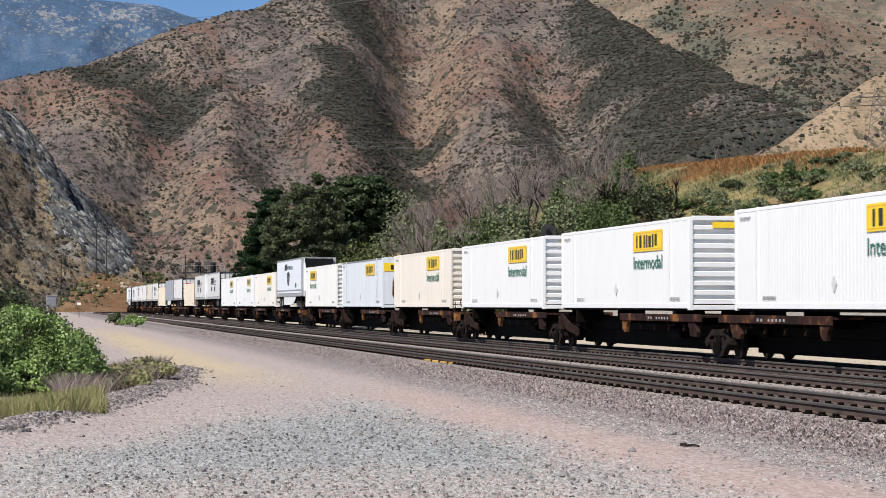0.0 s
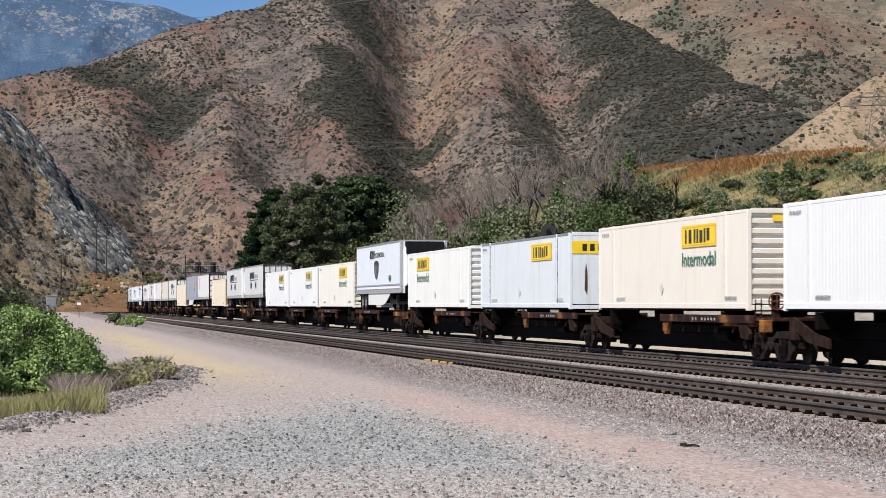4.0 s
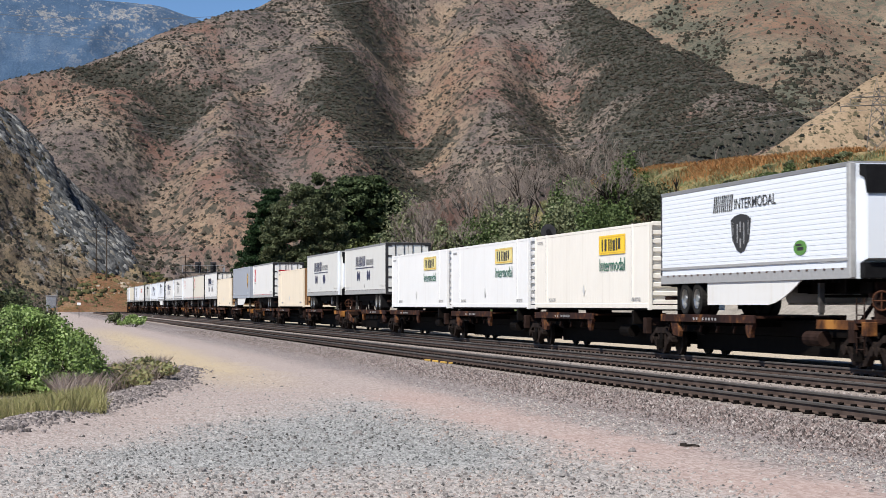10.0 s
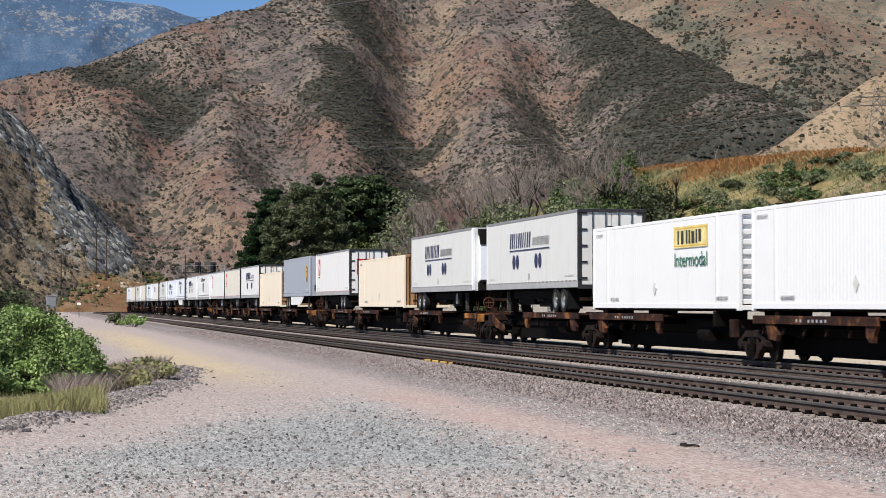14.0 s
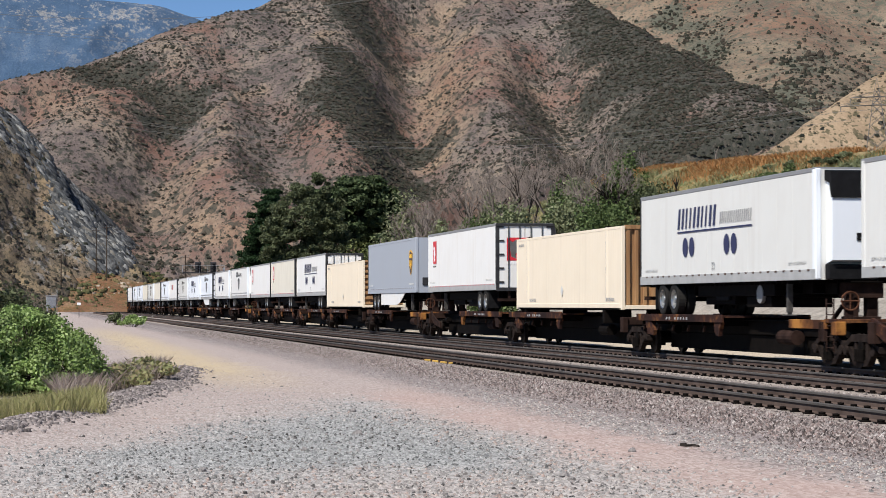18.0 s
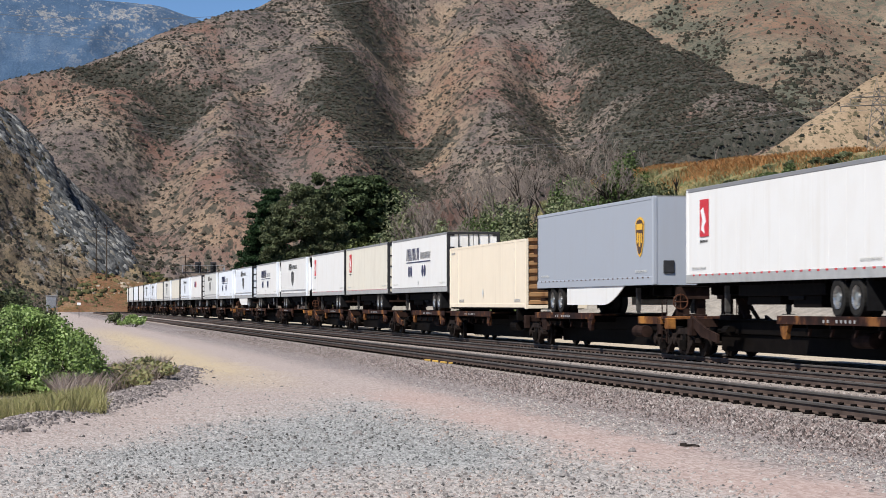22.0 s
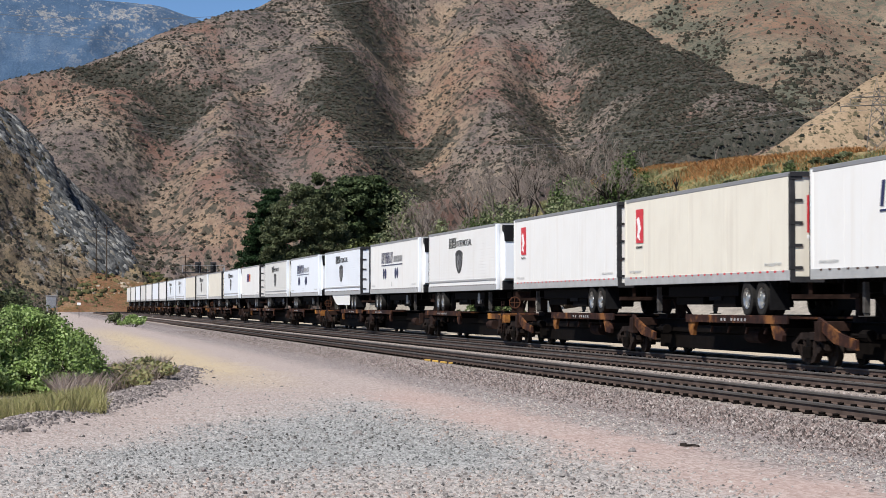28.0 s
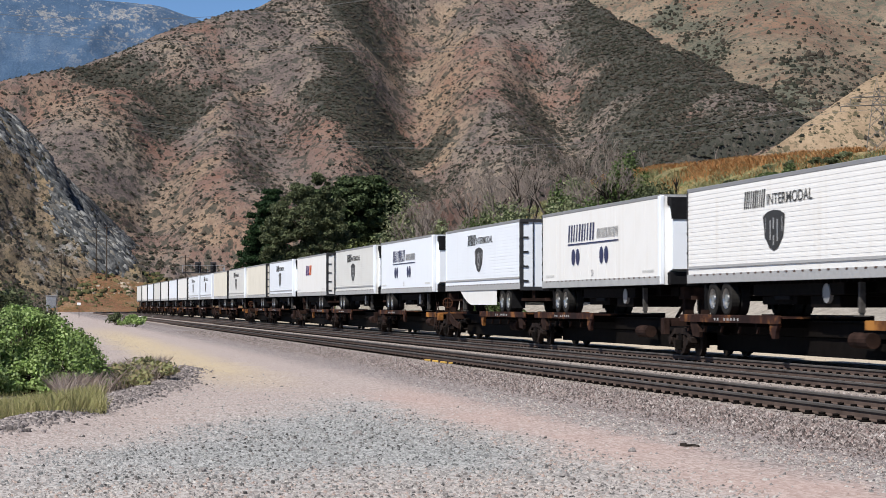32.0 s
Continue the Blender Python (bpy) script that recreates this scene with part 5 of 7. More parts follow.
def spine_car(near, far, e, tone, bracket, trailer_on, near_truck, label):
    """One unit of an articulated spine car from truck to truck; e = 1: its wheel platform is at the far end."""
    c = tagged(new("spine_car"), label, "rail car", "units of the train")
    mid = 0.5 * (near + far)
    half = 0.5 * (far - near)
    part("spine", boxes((-0.42, 0.42, -half + 0.5, half - 0.5, 0.72, 1.12), bev=0.02), GRIME, c)
    part("top_plate", boxes((-0.55, 0.55, -half + 0.5, half - 0.5, 1.122, 1.15), bev=0.008), GRIME, c)
    part("lower_sill", boxes((-0.34, 0.34, -half + 1.4, half - 1.4, 0.20, 0.715), bev=0.02), GRIME, c)
    sets = truck_at(c, half - 0.15)
    if near_truck:
        sets += truck_at(c, -half + 1.05)
    # tyre platform with its edge beam, brackets and outriggers
    y0, y1 = (half - 9.8, half - 0.9) if e > 0 else (-half + 0.9, -half + 9.8)
    for sgn in (-1, 1):
        a, b = sorted((sgn * 0.42, sgn * 1.34))
        part("tyre_platform", boxes((a, b, y0, y1, DECK - 0.06, DECK)), tone, c)
        a, b = sorted((sgn * 1.30, sgn * 1.37))
        part("edge_beam", boxes((a, b, y0 - 0.05, y1 + 0.05, DECK - 0.20, DECK + 0.03), bev=0.01), tone, c)
        yb = y1 - 1.25 if e > 0 else y0 + 1.0
        for kk, yy in enumerate((y0 + 0.4 if e > 0 else y1 - 0.5, yb)):
            a, b = sorted((sgn * 1.22, sgn * 1.33))
            part("bracket", prism(bmesh.new(), [(yy + 0.35, DECK - 0.2), (yy - 0.35, DECK - 0.2), (yy - 0.60, DECK - 0.50), (yy - 0.55, DECK - 0.66), (yy + 0.1, DECK - 0.62)] if kk else [(yy - 0.30, DECK - 0.2), (yy + 0.40, DECK - 0.2), (yy + 0.36, DECK - 0.46), (yy + 0.16, DECK - 0.60), (yy - 0.06, DECK - 0.60), (yy - 0.12, DECK - 0.40)], a, b), bracket if kk else ORANGE_BEAM if e < 0 else RUST_MIX, c)
        for i in range(6):
            yy = y0 + 0.4 + 1.6 * i
            a, b = sorted((sgn * 0.3, sgn * 1.3))
            part("outrigger", shared(("outrigger", sgn), lambda: boxes((a, b, -0.05, 0.05, DECK - 0.30, DECK - 0.06)), GRIME), None, c).matrix_basis = pose(0, yy, 0)
            part("hook", shared(("hook", sgn), lambda: prism(bmesh.new(), [(-0.05, DECK - 0.30), (0.05, DECK - 0.30), (0.16, DECK - 0.48), (0.09, DECK - 0.50)], min(sgn * 1.18, sgn * 1.24), max(sgn * 1.18, sgn * 1.24)), RUST), None, c).matrix_basis = pose(0, yy, 0)
        # end sill steps beyond the platform
        yy = -half + 1.2 if e > 0 else half - 1.2
        a, b = sorted((sgn * 0.4, sgn * 1.30))
        part("end_arm", boxes((a, b, yy - 0.14, yy + 0.14, DECK - 0.36, DECK - 0.10), (min(sgn * 1.12, sgn * 1.3), max(sgn * 1.12, sgn * 1.3), yy - 0.2, yy + 0.2, DECK - 0.62, DECK - 0.10), bev=0.01), RUST, c)
        if e < 0:
            a, b = sorted((sgn * 1.16, sgn * 1.24))
            part("end_gusset", prism(bmesh.new(), [(half - 1.1, DECK), (half - 2.6, DECK - 0.40), (half - 3.7, DECK - 0.55), (half - 3.7, DECK - 0.80), (half - 2.2, DECK - 0.66), (half - 1.1, DECK - 0.28)], a, b), bracket, c)
    part("stencil_mark", boxes(*[(-1.378, -1.371, y0 + 3.3 + 0.30 * q, y0 + 3.41 + 0.30 * q, DECK - 0.14, DECK - 0.06) for q in (0, 1, 2, 3, 4, 6, 7)]), D_GREY, c)
    if trailer_on:
        yh = -half + 1.75 if e > 0 else half - 1.75
        h = part("hitch", boxes((-0.35, 0.35, yh - 0.5, yh + 0.5, DECK - 0.15, DECK + 0.02), (-0.42, -0.12, yh - 0.14, yh + 0.14, DECK, DECK + 0.9), (0.12, 0.42, yh - 0.14, yh + 0.14, DECK, DECK + 0.9), (-0.5, 0.5, yh - 0.3, yh + 0.3, DECK + 0.5, DECK + 0.9), bev=0.01), RUST, c, "rusty trailer hitch")
        part("hitch_plate", boxes((-0.45, 0.45, yh - 0.45, yh + 0.45, DECK + 0.88, DECK + 0.955), bev=0.02), GRIME, h)
        part("hitch_strut", cyls(((-0.2, yh + e * 1.5, DECK - 0.1), (-0.1, yh + e * 0.1, DECK + 0.8), 0.06), ((0.2, yh + e * 1.5, DECK - 0.1), (0.1, yh + e * 0.1, DECK + 0.8), 0.06), seg=8), RUST, h)
    else:
        for yy in (-6.1, 6.1):
            for sgn in (-1, 1):
                a, b = sorted((sgn * 0.3, sgn * 1.30))
                part("pedestal", boxes((a, b, yy - 0.12, yy + 0.12, DECK - 0.32, DECK + 0.13), bev=0.01), GRIME, c)
    part("air_tank", cyls(((-0.75, -half + 4.4, 0.70), (-0.75, -half + 5.6, 0.70), 0.20), seg=14), RUST if trailer_on else GRIME, c)
    part("brake_cylinder", cyls(((-0.70, half - 3.4, 0.82), (-0.70, half - 2.9, 0.82), 0.15), ((-0.70, half - 2.9, 0.82), (-0.70, half - 2.2, 0.82), 0.04), seg=10), GRIME, c)
    if near_truck:
        part("coupler", boxes((-0.12, 0.12, -half - 0.75, -half + 0.7, 0.62, 0.86), (-0.2, 0.2, -half - 0.9, -half - 0.6, 0.58, 0.92), bev=0.02), RUST, c)
        for sgn in (-1, 1):
            part("grab_ladder", cyls(*[((sgn * 1.25, -half + 0.45, 0.5 + 0.28 * i), (sgn * 1.25, -half + 0.95, 0.5 + 0.28 * i), 0.015) for i in range(5)], ((sgn * 1.25, -half + 0.45, 0.4), (sgn * 1.25, -half + 0.45, 1.75), 0.02), ((sgn * 1.25, -half + 0.95, 0.4), (sgn * 1.25, -half + 0.95, 1.75), 0.02), seg=6), RUST, c, "rusty grab ladder")
        for sgn in (-1, 1):
            a, b = sorted((sgn * 1.20, sgn * 1.30))
            part("end_sill", boxes((a, b, -half + 0.9, -half + 3.6, DECK - 0.30, DECK - 0.06), bev=0.01), ORANGE_BEAM, c, "faded orange end beam")
            part("end_step", boxes((min(sgn * 1.05, sgn * 1.33), max(sgn * 1.05, sgn * 1.33), -half + 0.1, -half + 0.45, DECK - 0.45, DECK - 0.10), bev=0.02), ORANGE_BEAM, c)
        hub = Vector((-0.75, -half + 0.58, DECK + 0.42))
        rim_pts = [hub + Vector((0.24 * math.cos(q * math.pi / 6), 0, 0.24 * math.sin(q * math.pi / 6))) for q in range(12)]
        part("brake_wheel", cyls(*[(tuple(rim_pts[q]), tuple(rim_pts[(q + 1) % 12]), 0.022) for q in range(12)], *[(tuple(hub), tuple(rim_pts[q]), 0.016) for q in (0, 3, 6, 9)], seg=6), RUST_LIGHT, c, "rusty brake wheel")
        part("brake_stand", boxes((-0.85, -0.65, -half + 0.62, -half + 0.8, DECK - 0.1, DECK + 0.6), bev=0.01), RUST, c)
        part("end_platform", boxes((-1.3, 1.3, -half + 0.2, -half + 1.0, DECK - 0.14, DECK - 0.04), bev=0.01), tone, c)
    return c, sets, mid


FAR_ENDS = [59.0, 79.5, 98.7, 117.8, 138.2, 157.1, 175.7, 193.3, 210.7, 228.0, 246.3, 265.6, 284.1, 304.3, 324.1, 342.4, 359.2, 376.9, 394.0, 413.6, 432.7, 452.8, 472.5, 491.3, 512.0, 531.5, 550.5, 569.5, 587.6]
FAR_ENDS += [587.6 + 19.38 * (i + 1) for i in range(9)]
PACK_STARTS = (0, 3, 6, 11, 14, 19, 22, 27, 32, 37)   # loads at the near end of a set of coupled units
W_C = "white ribbed container with a yellow name panel, green lettering"
CARGO = {
    0: lambda: container(WHITE, D_YELLOW, label=W_C),
    1: lambda: container(WHITE, D_YELLOW, label=W_C),
    2: lambda: container(WHITE, D_YELLOW, label=W_C),
    3: lambda: container(CREAM, D_YELLOW, label="cream ribbed container with a yellow name panel, green lettering"),
    4: lambda: container(PALE_BLUE, D_YELLOW, smooth=True, letters=False, label="pale blue-grey smooth container, dirty, with a yellow name panel"),
    5: lambda: container(WHITE_B, D_YELLOW, at_far=True, label="off-white ribbed container with a yellow name panel, dirt-stained"),
    6: lambda: trailer(TR_CLEAN, "shield_leaf", 1, "level", True, True, "white refrigerated trailer with a dark shield emblem", band=D_GREY),
    7: lambda: container(CREAM_B, D_YELLOW, label="pale cream ribbed container with a yellow name panel, green lettering"),
    8: lambda: container(WHITE, D_FADED, label="white ribbed container with a faded yellow name panel"),
    9: lambda: container(WHITE, D_FADED, label="white ribbed container with a faded yellow name panel"),
    10: lambda: trailer(TR_GREY, "dots", -1, label="light grey trailer with navy bars and ovals, doors towards the front"),
    11: lambda: trailer(TR_GREY, "dots", 1, "seams", True, label="light grey refrigerated trailer with navy bars and ovals"),
    12: lambda: container(TAN, None, label="plain tan ribbed container with rusty ends", rust_end=True),
    13: lambda: trailer(TR_WHITE, "red", -1, label="white trailer with a red square emblem and stained doors"),
    14: lambda: trailer(TR_UPS, "parcel", 1, "plain", skirt=True, label="grey-blue trailer with a gold and brown shield", band=TR_UPS, top=TR_UPS),
    15: lambda: container(TAN, None, label="plain tan container with a rust-streaked ribbed end", rust_end="level"),
    16: lambda: trailer(TR_WHITE, "dots", -1, label="white trailer with navy bars and ovals"),
    17: lambda: trailer(TR_BEIGE, "red", -1, label="dirty beige trailer with a red square emblem"),
    18: lambda: trailer(TR_WHITE, "red", -1, label="white trailer with a small red square emblem"),
    19: lambda: trailer(TR_WHITE, "shield", 1, "level", True, False, label="white refrigerated trailer with a dark shield emblem", band=D_GREY),
    20: lambda: trailer(TR_WHITE, "dots", 1, "seams", True, label="white refrigerated trailer with navy bars and ovals"),
    21: lambda: trailer(TR_CLEAN, "shield", -1, "level", False, True, label="blue-white trailer with a dark shield emblem", band=D_GREY),
    22: lambda: trailer(TR_CLEAN, "dots", 1, "seams", True, label="blue-white refrigerated trailer with navy bars and ovals"),
    23: lambda: trailer(TR_GREY, "shield", 1, "level", True, label="light grey refrigerated trailer with a dark shield emblem"),
    24: lambda: trailer(TR_WHITE, "two_tone", -1, label="white trailer with purple and orange name bars"),
    25: lambda: trailer(TR_CLEAN, "shield", 1, "level", True, label="white refrigerated trailer with a dark shield emblem"),
    26: lambda: trailer(TR_BEIGE, "none", -1, label="plain dirty beige trailer"),
    27: lambda: trailer(TR_GREY, "shield", 1, "level", True, label="light grey refrigerated trailer with a dark shield emblem"),
    28: lambda: trailer(TR_BEIGE, "none", -1, label="plain dirty beige trailer"),
    29: lambda: trailer(TR_CLEAN, "shield", 1, "level", label="white trailer with a dark shield emblem"),
    30: lambda: trailer(TR_CLEAN, "shield", 1, "level", label="white trailer with a dark shield emblem"),
    31: lambda: trailer(TR_WHITE, "none", -1, label="plain white trailer with closed rear doors"),
}
REAR_FAR = {6, 11, 14, 19, 20, 22, 23, 25, 27, 29, 30, 0, 7, 8, 9, 12, 15}
MOVING = []      # (thing, distance along the track at 0 s, height above the rails)
WHEELSETS = []
for i, far_end in enumerate(FAR_ENDS):
    load = CARGO[i]() if i in CARGO else trailer((TR_WHITE, TR_GREY, TR_CLEAN)[i % 3], "none", -1, label="plain white trailer far down the train")
    is_trailer = load.name.startswith("semi")
    MOVING.append((load, far_end - HALF, DECK if is_trailer else 1.42))
    near_gap = far_end - LEN - 1.0 if i == 0 else 0.5 * (FAR_ENDS[i - 1] + far_end - LEN)
    far_gap = far_end + 1.0 if i == len(FAR_ENDS) - 1 else 0.5 * (far_end + FAR_ENDS[i + 1] - LEN)
    if i + 1 in PACK_STARTS:
        far_gap -= 0.9
    tone = RUST_MIX
    brk = RUST_MIX if i in (0, 6, 7, 8, 9, 10, 11, 12, 15, 16, 17, 18) else RUST
    car, sets, mid = spine_car(near_gap, far_gap, 1 if i in REAR_FAR else -1, tone, brk, is_trailer, i in PACK_STARTS,
                               ("rusty brown spine rail car carrying a trailer" if is_trailer else "rusty brown spine rail car carrying a container"))
    MOVING.append((car, mid, 0.0))
    WHEELSETS += sets
SPEED = 10.94



# ---- ballast, ties and rail fastenings ----
BALLAST = plain("ballast_bed", (0.17, 0.145, 0.136), 0.95, 0.0, 0.5, 9.0)
bed = new("ballast_bed", sweep(((-4.7, -0.06), (-1.95, 0.045), (8.9, 0.045), (12.0, -0.06)), BED_X, 0.0, -30, S_END, BALLAST, "ballast_bed"))
tagged(bed, "grey-brown crushed stone bed under all the tracks", "ballast", kind="structure")
TIE = shared("tie", lambda: boxes((-1.30, 1.30, -0.13, 0.13, -0.33, -0.192), bev=0.015), CONCRETE)
CLIP = boxes((-0.20, -0.07, -0.075, 0.075, -0.195, -0.165), (-0.17, -0.09, -0.055, -0.02, -0.165, -0.125), (-0.17, -0.09, 0.02, 0.055, -0.165, -0.125))
CLIP.verts.index_update()
CLIP_V = np.array([v.co[:] for v in CLIP.verts])
CLIP_F = np.array([[v.index for v in f.verts] for f in CLIP.faces])
CLIP.free()
TIE_BM = boxes((-1.30, 1.30, -0.13, 0.13, -0.33, -0.192))
TIE_BM.verts.index_update()
TIE_V = np.array([v.co[:] for v in TIE_BM.verts])
TIE_F = np.array([[v.index for v in f.verts] for f in TIE_BM.faces])
TIE_BM.free()


def repeated(name, verts, faces, places, material):
    """Many copies of a small piece in one mesh."""
    v = verts[None] + places[:, None, :]
    f = faces[None] + (np.arange(len(places)) * len(verts))[:, None, None]
    return quick_mesh(name, v.reshape(-1, 3), f.reshape(-1, 4), material)


for track in [o for o in scene.objects if o.name.startswith("railway_track")]:
    cx, n_parts, s0 = {"railway_track": (NEAR_X, 240, 20.0), "railway_track.001": (MIDDLE_X, 180, 28.0)}.get(track.name, (TRAIN_X, 140, 38.0))
    for i in range(n_parts):
        part("tie", TIE, None, track).matrix_basis = pose(cx, s0 + 0.61 * i, RAIL_Z)
    rest = np.array([(cx, s0 + 0.61 * i, RAIL_Z) for i in range(n_parts, int((440 - s0) / 0.61))])
    tagged(part("far_tie", repeated("far_tie", TIE_V, TIE_F, rest, CONCRETE), None, track), kind="stuff")
    rails = sorted((o for o in track.children if o.name.startswith("rail") and len(o.children)), key=lambda o: o.name)
    for rail, side in zip(rails, (-0.755, 0.755)):
        for sgn in (1, -1):
            cv = CLIP_V * np.array((sgn, 1, 1))
            cf = CLIP_F if sgn > 0 else CLIP_F[:, ::-1]
            pl = np.array([(cx + side, s0 + 0.61 * i, RAIL_Z) for i in range(int((200 - s0) / 0.61))])
            tagged(part("rail_clip", repeated("rail_clip", cv, cf, pl, GRIME), None, rail), kind="stuff")

# a worn yellow strip clamped to the near rail
strip = tagged(new("rail_marker"), "worn yellow strip clamped beside the near rail", "track fitting")
part("strip", boxes((NEAR_X - 0.97, NEAR_X - 0.86, 63.5, 68.2, 0.05, 0.11), bev=0.01), YELLOW_ST, strip)
for i in range(4):
    part("clamp", boxes((NEAR_X - 1.0, NEAR_X - 0.85, 63.8 + 1.35 * i, 63.95 + 1.35 * i, 0.04, 0.125), bev=0.008), RUST, strip)


# ---- loose stones ----
def wedge(rng, n, x0, x1, y0, y1, bias=1.0):
    """Points on a stretch of ground in front of the camera, denser close by."""
    y = y0 * (y1 / y0) ** (rng.random(n) ** bias)
    x = x0 + (x1 - x0) * rng.random(n)
    keep = (x > y * -0.03 - 0.3) & (x < y * 0.43 + 0.4)
    return x[keep], y[keep]


STONE_B = per_island("ballast_stone", ((0.035, 0.030, 0.029), (0.20, 0.162, 0.152), (0.36, 0.308, 0.292), (0.08, 0.067, 0.065), (0.48, 0.435, 0.415), (0.27, 0.20, 0.185), (0.05, 0.043, 0.042)), 0.9, 30.0)
STONE_Y = per_island("yard_stone", ((0.09, 0.086, 0.084), (0.34, 0.32, 0.31), (0.44, 0.41, 0.385), (0.22, 0.21, 0.205), (0.52, 0.49, 0.46), (0.40, 0.32, 0.285), (0.36, 0.27, 0.235)), 0.9, 40.0)
STONE_D = per_island("berm_stone", ((0.055, 0.052, 0.052), (0.13, 0.12, 0.115), (0.22, 0.20, 0.19), (0.30, 0.28, 0.27)), 0.9, 20.0)
rng = np.random.default_rng(11)


def bed_z(x):
    return np.interp(x, (BED_X - 4.7, BED_X - 1.95, BED_X + 8.9, BED_X + 12.0), (-0.02, 0.045, 0.045, -0.02))


STONE_O = per_island("oily_ballast_stone", ((0.06, 0.052, 0.050), (0.21, 0.178, 0.165), (0.34, 0.292, 0.275), (0.12, 0.104, 0.10), (0.42, 0.38, 0.36), (0.25, 0.20, 0.18)), 0.9, 30.0)
for text, mat, low, spans in (("loose crushed ballast stones, grey and pinkish", STONE_B, 0.018, ((88000, 8.7, 12.35, 19, 150, 0.85),)),
                              ("oil-darkened ballast stones between the rails", STONE_O, 0.020, ((7000, 12.9, 13.9, 26, 120, 1.0), (9000, 14.4, 16.5, 30, 160, 1.0), (6000, 17.0, 18.0, 34, 160, 1.0), (7000, 18.5, 20.1, 38, 160, 1.0), (6000, 20.7, 21.6, 45, 150, 1.0), (5000, 22.2, 26.5, 48, 170, 1.0)))):
    bx, by = [], []
    for n, x0, x1, y0, y1, bias in spans:
        x, y = wedge(rng, n, x0, x1, y0, y1, bias)
        bx.append(x)
        by.append(y)
    bx, by = np.concatenate(bx), np.concatenate(by)
    strew("ballast_stones", text, np.stack([bx, by, bed_z(bx) - 0.010], -1), low + 0.034 * rng.random(len(bx)) ** 1.6, mat, rng, 0.95, 0.45, (CHIP_V, PYR_F), "ballast")
x, y = wedge(rng, 110000, -3.0, 9.6, 17.5, 150, 0.95)
lane = np.exp(-((x - np.interp(y, (28, 50), (7.7, 6.9)) + 0.9 * (fbm(x, y, 6.0, 3, 27) - 0.5)) / np.interp(y, (28, 50), (0.8, 1.9))) ** 4)
keep = rng.random(len(x)) > 0.96 * lane
x, y = x[keep], y[keep]
size = 0.011 + 0.023 * rng.random(len(x)) ** 2 + 0.014 * (rng.random(len(x)) > 0.98)
STONE_G = per_island("blue_grey_stone", ((0.05, 0.052, 0.052), (0.28, 0.285, 0.282), (0.38, 0.385, 0.38), (0.14, 0.144, 0.144), (0.46, 0.46, 0.455), (0.30, 0.30, 0.295)), 0.9, 40.0)
edge = 6.0 * (fbm(x, y, 3.0, 4, 21) - 0.5) + rng.normal(0, 0.9, len(x))
grey_patch = (y + 0.8 * edge > 23.5) & (y - 2.5 * x + 1.6 * edge < 26.0) & (x + 0.4 * edge < 6.3)
beige = ~grey_patch & ((y - 2.5 * x < 22.0) | (rng.random(len(x)) < 0.22))
for inside, mat, text in ((grey_patch, STONE_G, "loose blue-grey gravel in a broad patch"), (beige, STONE_Y, "loose beige and pinkish gravel")):
    q = inside
    strew("yard_stones", text, np.stack([x[q], y[q], ground_height(x[q], y[q])], -1), size[q], mat, rng, 0.8, 0.4, (CHIP_V, PYR_F), "gravel")
x, y = wedge(rng, 7000, -3.0, 7.0, 18.0, 50)
keep = (y - 2.5 * x < 24.0 + rng.normal(0, 2.0, len(x))) & ((x < 6.2) | (rng.random(len(x)) < 0.2))
x, y = x[keep], y[keep]
strew("dark_stones", "scattered dark broken stones on the yard", np.stack([x, y, ground_height(x, y)], -1), 0.008 + 0.018 * rng.random(len(x)) ** 2, STONE_D, rng, 0.9, 0.3, (OCT_V, OCT_F), "gravel")
bp = np.array(BERM)[:, :2]
u = rng.random(9000) * 3.99
k = u.astype(int)
mid = bp[k] + (bp[k + 1] - bp[k]) * (u - k)[:, None] + rng.normal(0, 0.27, (9000, 2))
STONE_P = per_island("pinkish_berm_stone", ((0.05, 0.045, 0.044), (0.30, 0.26, 0.25), (0.09, 0.08, 0.078), (0.38, 0.34, 0.325), (0.20, 0.175, 0.17), (0.44, 0.385, 0.37)), 0.9, 20.0)
strew("berm_stones", "pinkish grey broken stones along the berm", np.stack([mid[:, 0], mid[:, 1], ground_height(mid[:, 0], mid[:, 1])], -1), 0.016 + 0.036 * rng.random(9000) ** 1.5, STONE_P, rng, 0.75, 0.4, (OCT_V, OCT_F), "gravel")


# ---- plants ----
def leaf_material(name, tones, rough=0.6, grain=1.5):
    m, nt, b = nodes_of(name, rough)
    g = nt.nodes.new("ShaderNodeNewGeometry")
    c = ramp(nt, g.outputs["Random Per Island"], tuple((i / (len(tones) - 1), t) for i, t in enumerate(tones)))
    t = tex(nt, "noise", grain, 3)
    c = mix(nt, ramp(nt, t.outputs[0], ((0.35, (0.6, 0.6, 0.6)), (0.65, (1, 1, 1)))), (0.0, 0.0, 0.0), c)
    nt.links.new(c, b.inputs["Base Color"])
    thin = nt.nodes.new("ShaderNodeBsdfTranslucent")
    nt.links.new(c, thin.inputs["Color"])
    both = nt.nodes.new("ShaderNodeMixShader")
    both.inputs[0].default_value = 0.25
    nt.links.new(b.outputs[0], both.inputs[1])
    nt.links.new(thin.outputs[0], both.inputs[2])
    nt.links.new(both.outputs[0], nt.nodes["Material Output"].inputs["Surface"])
    return m


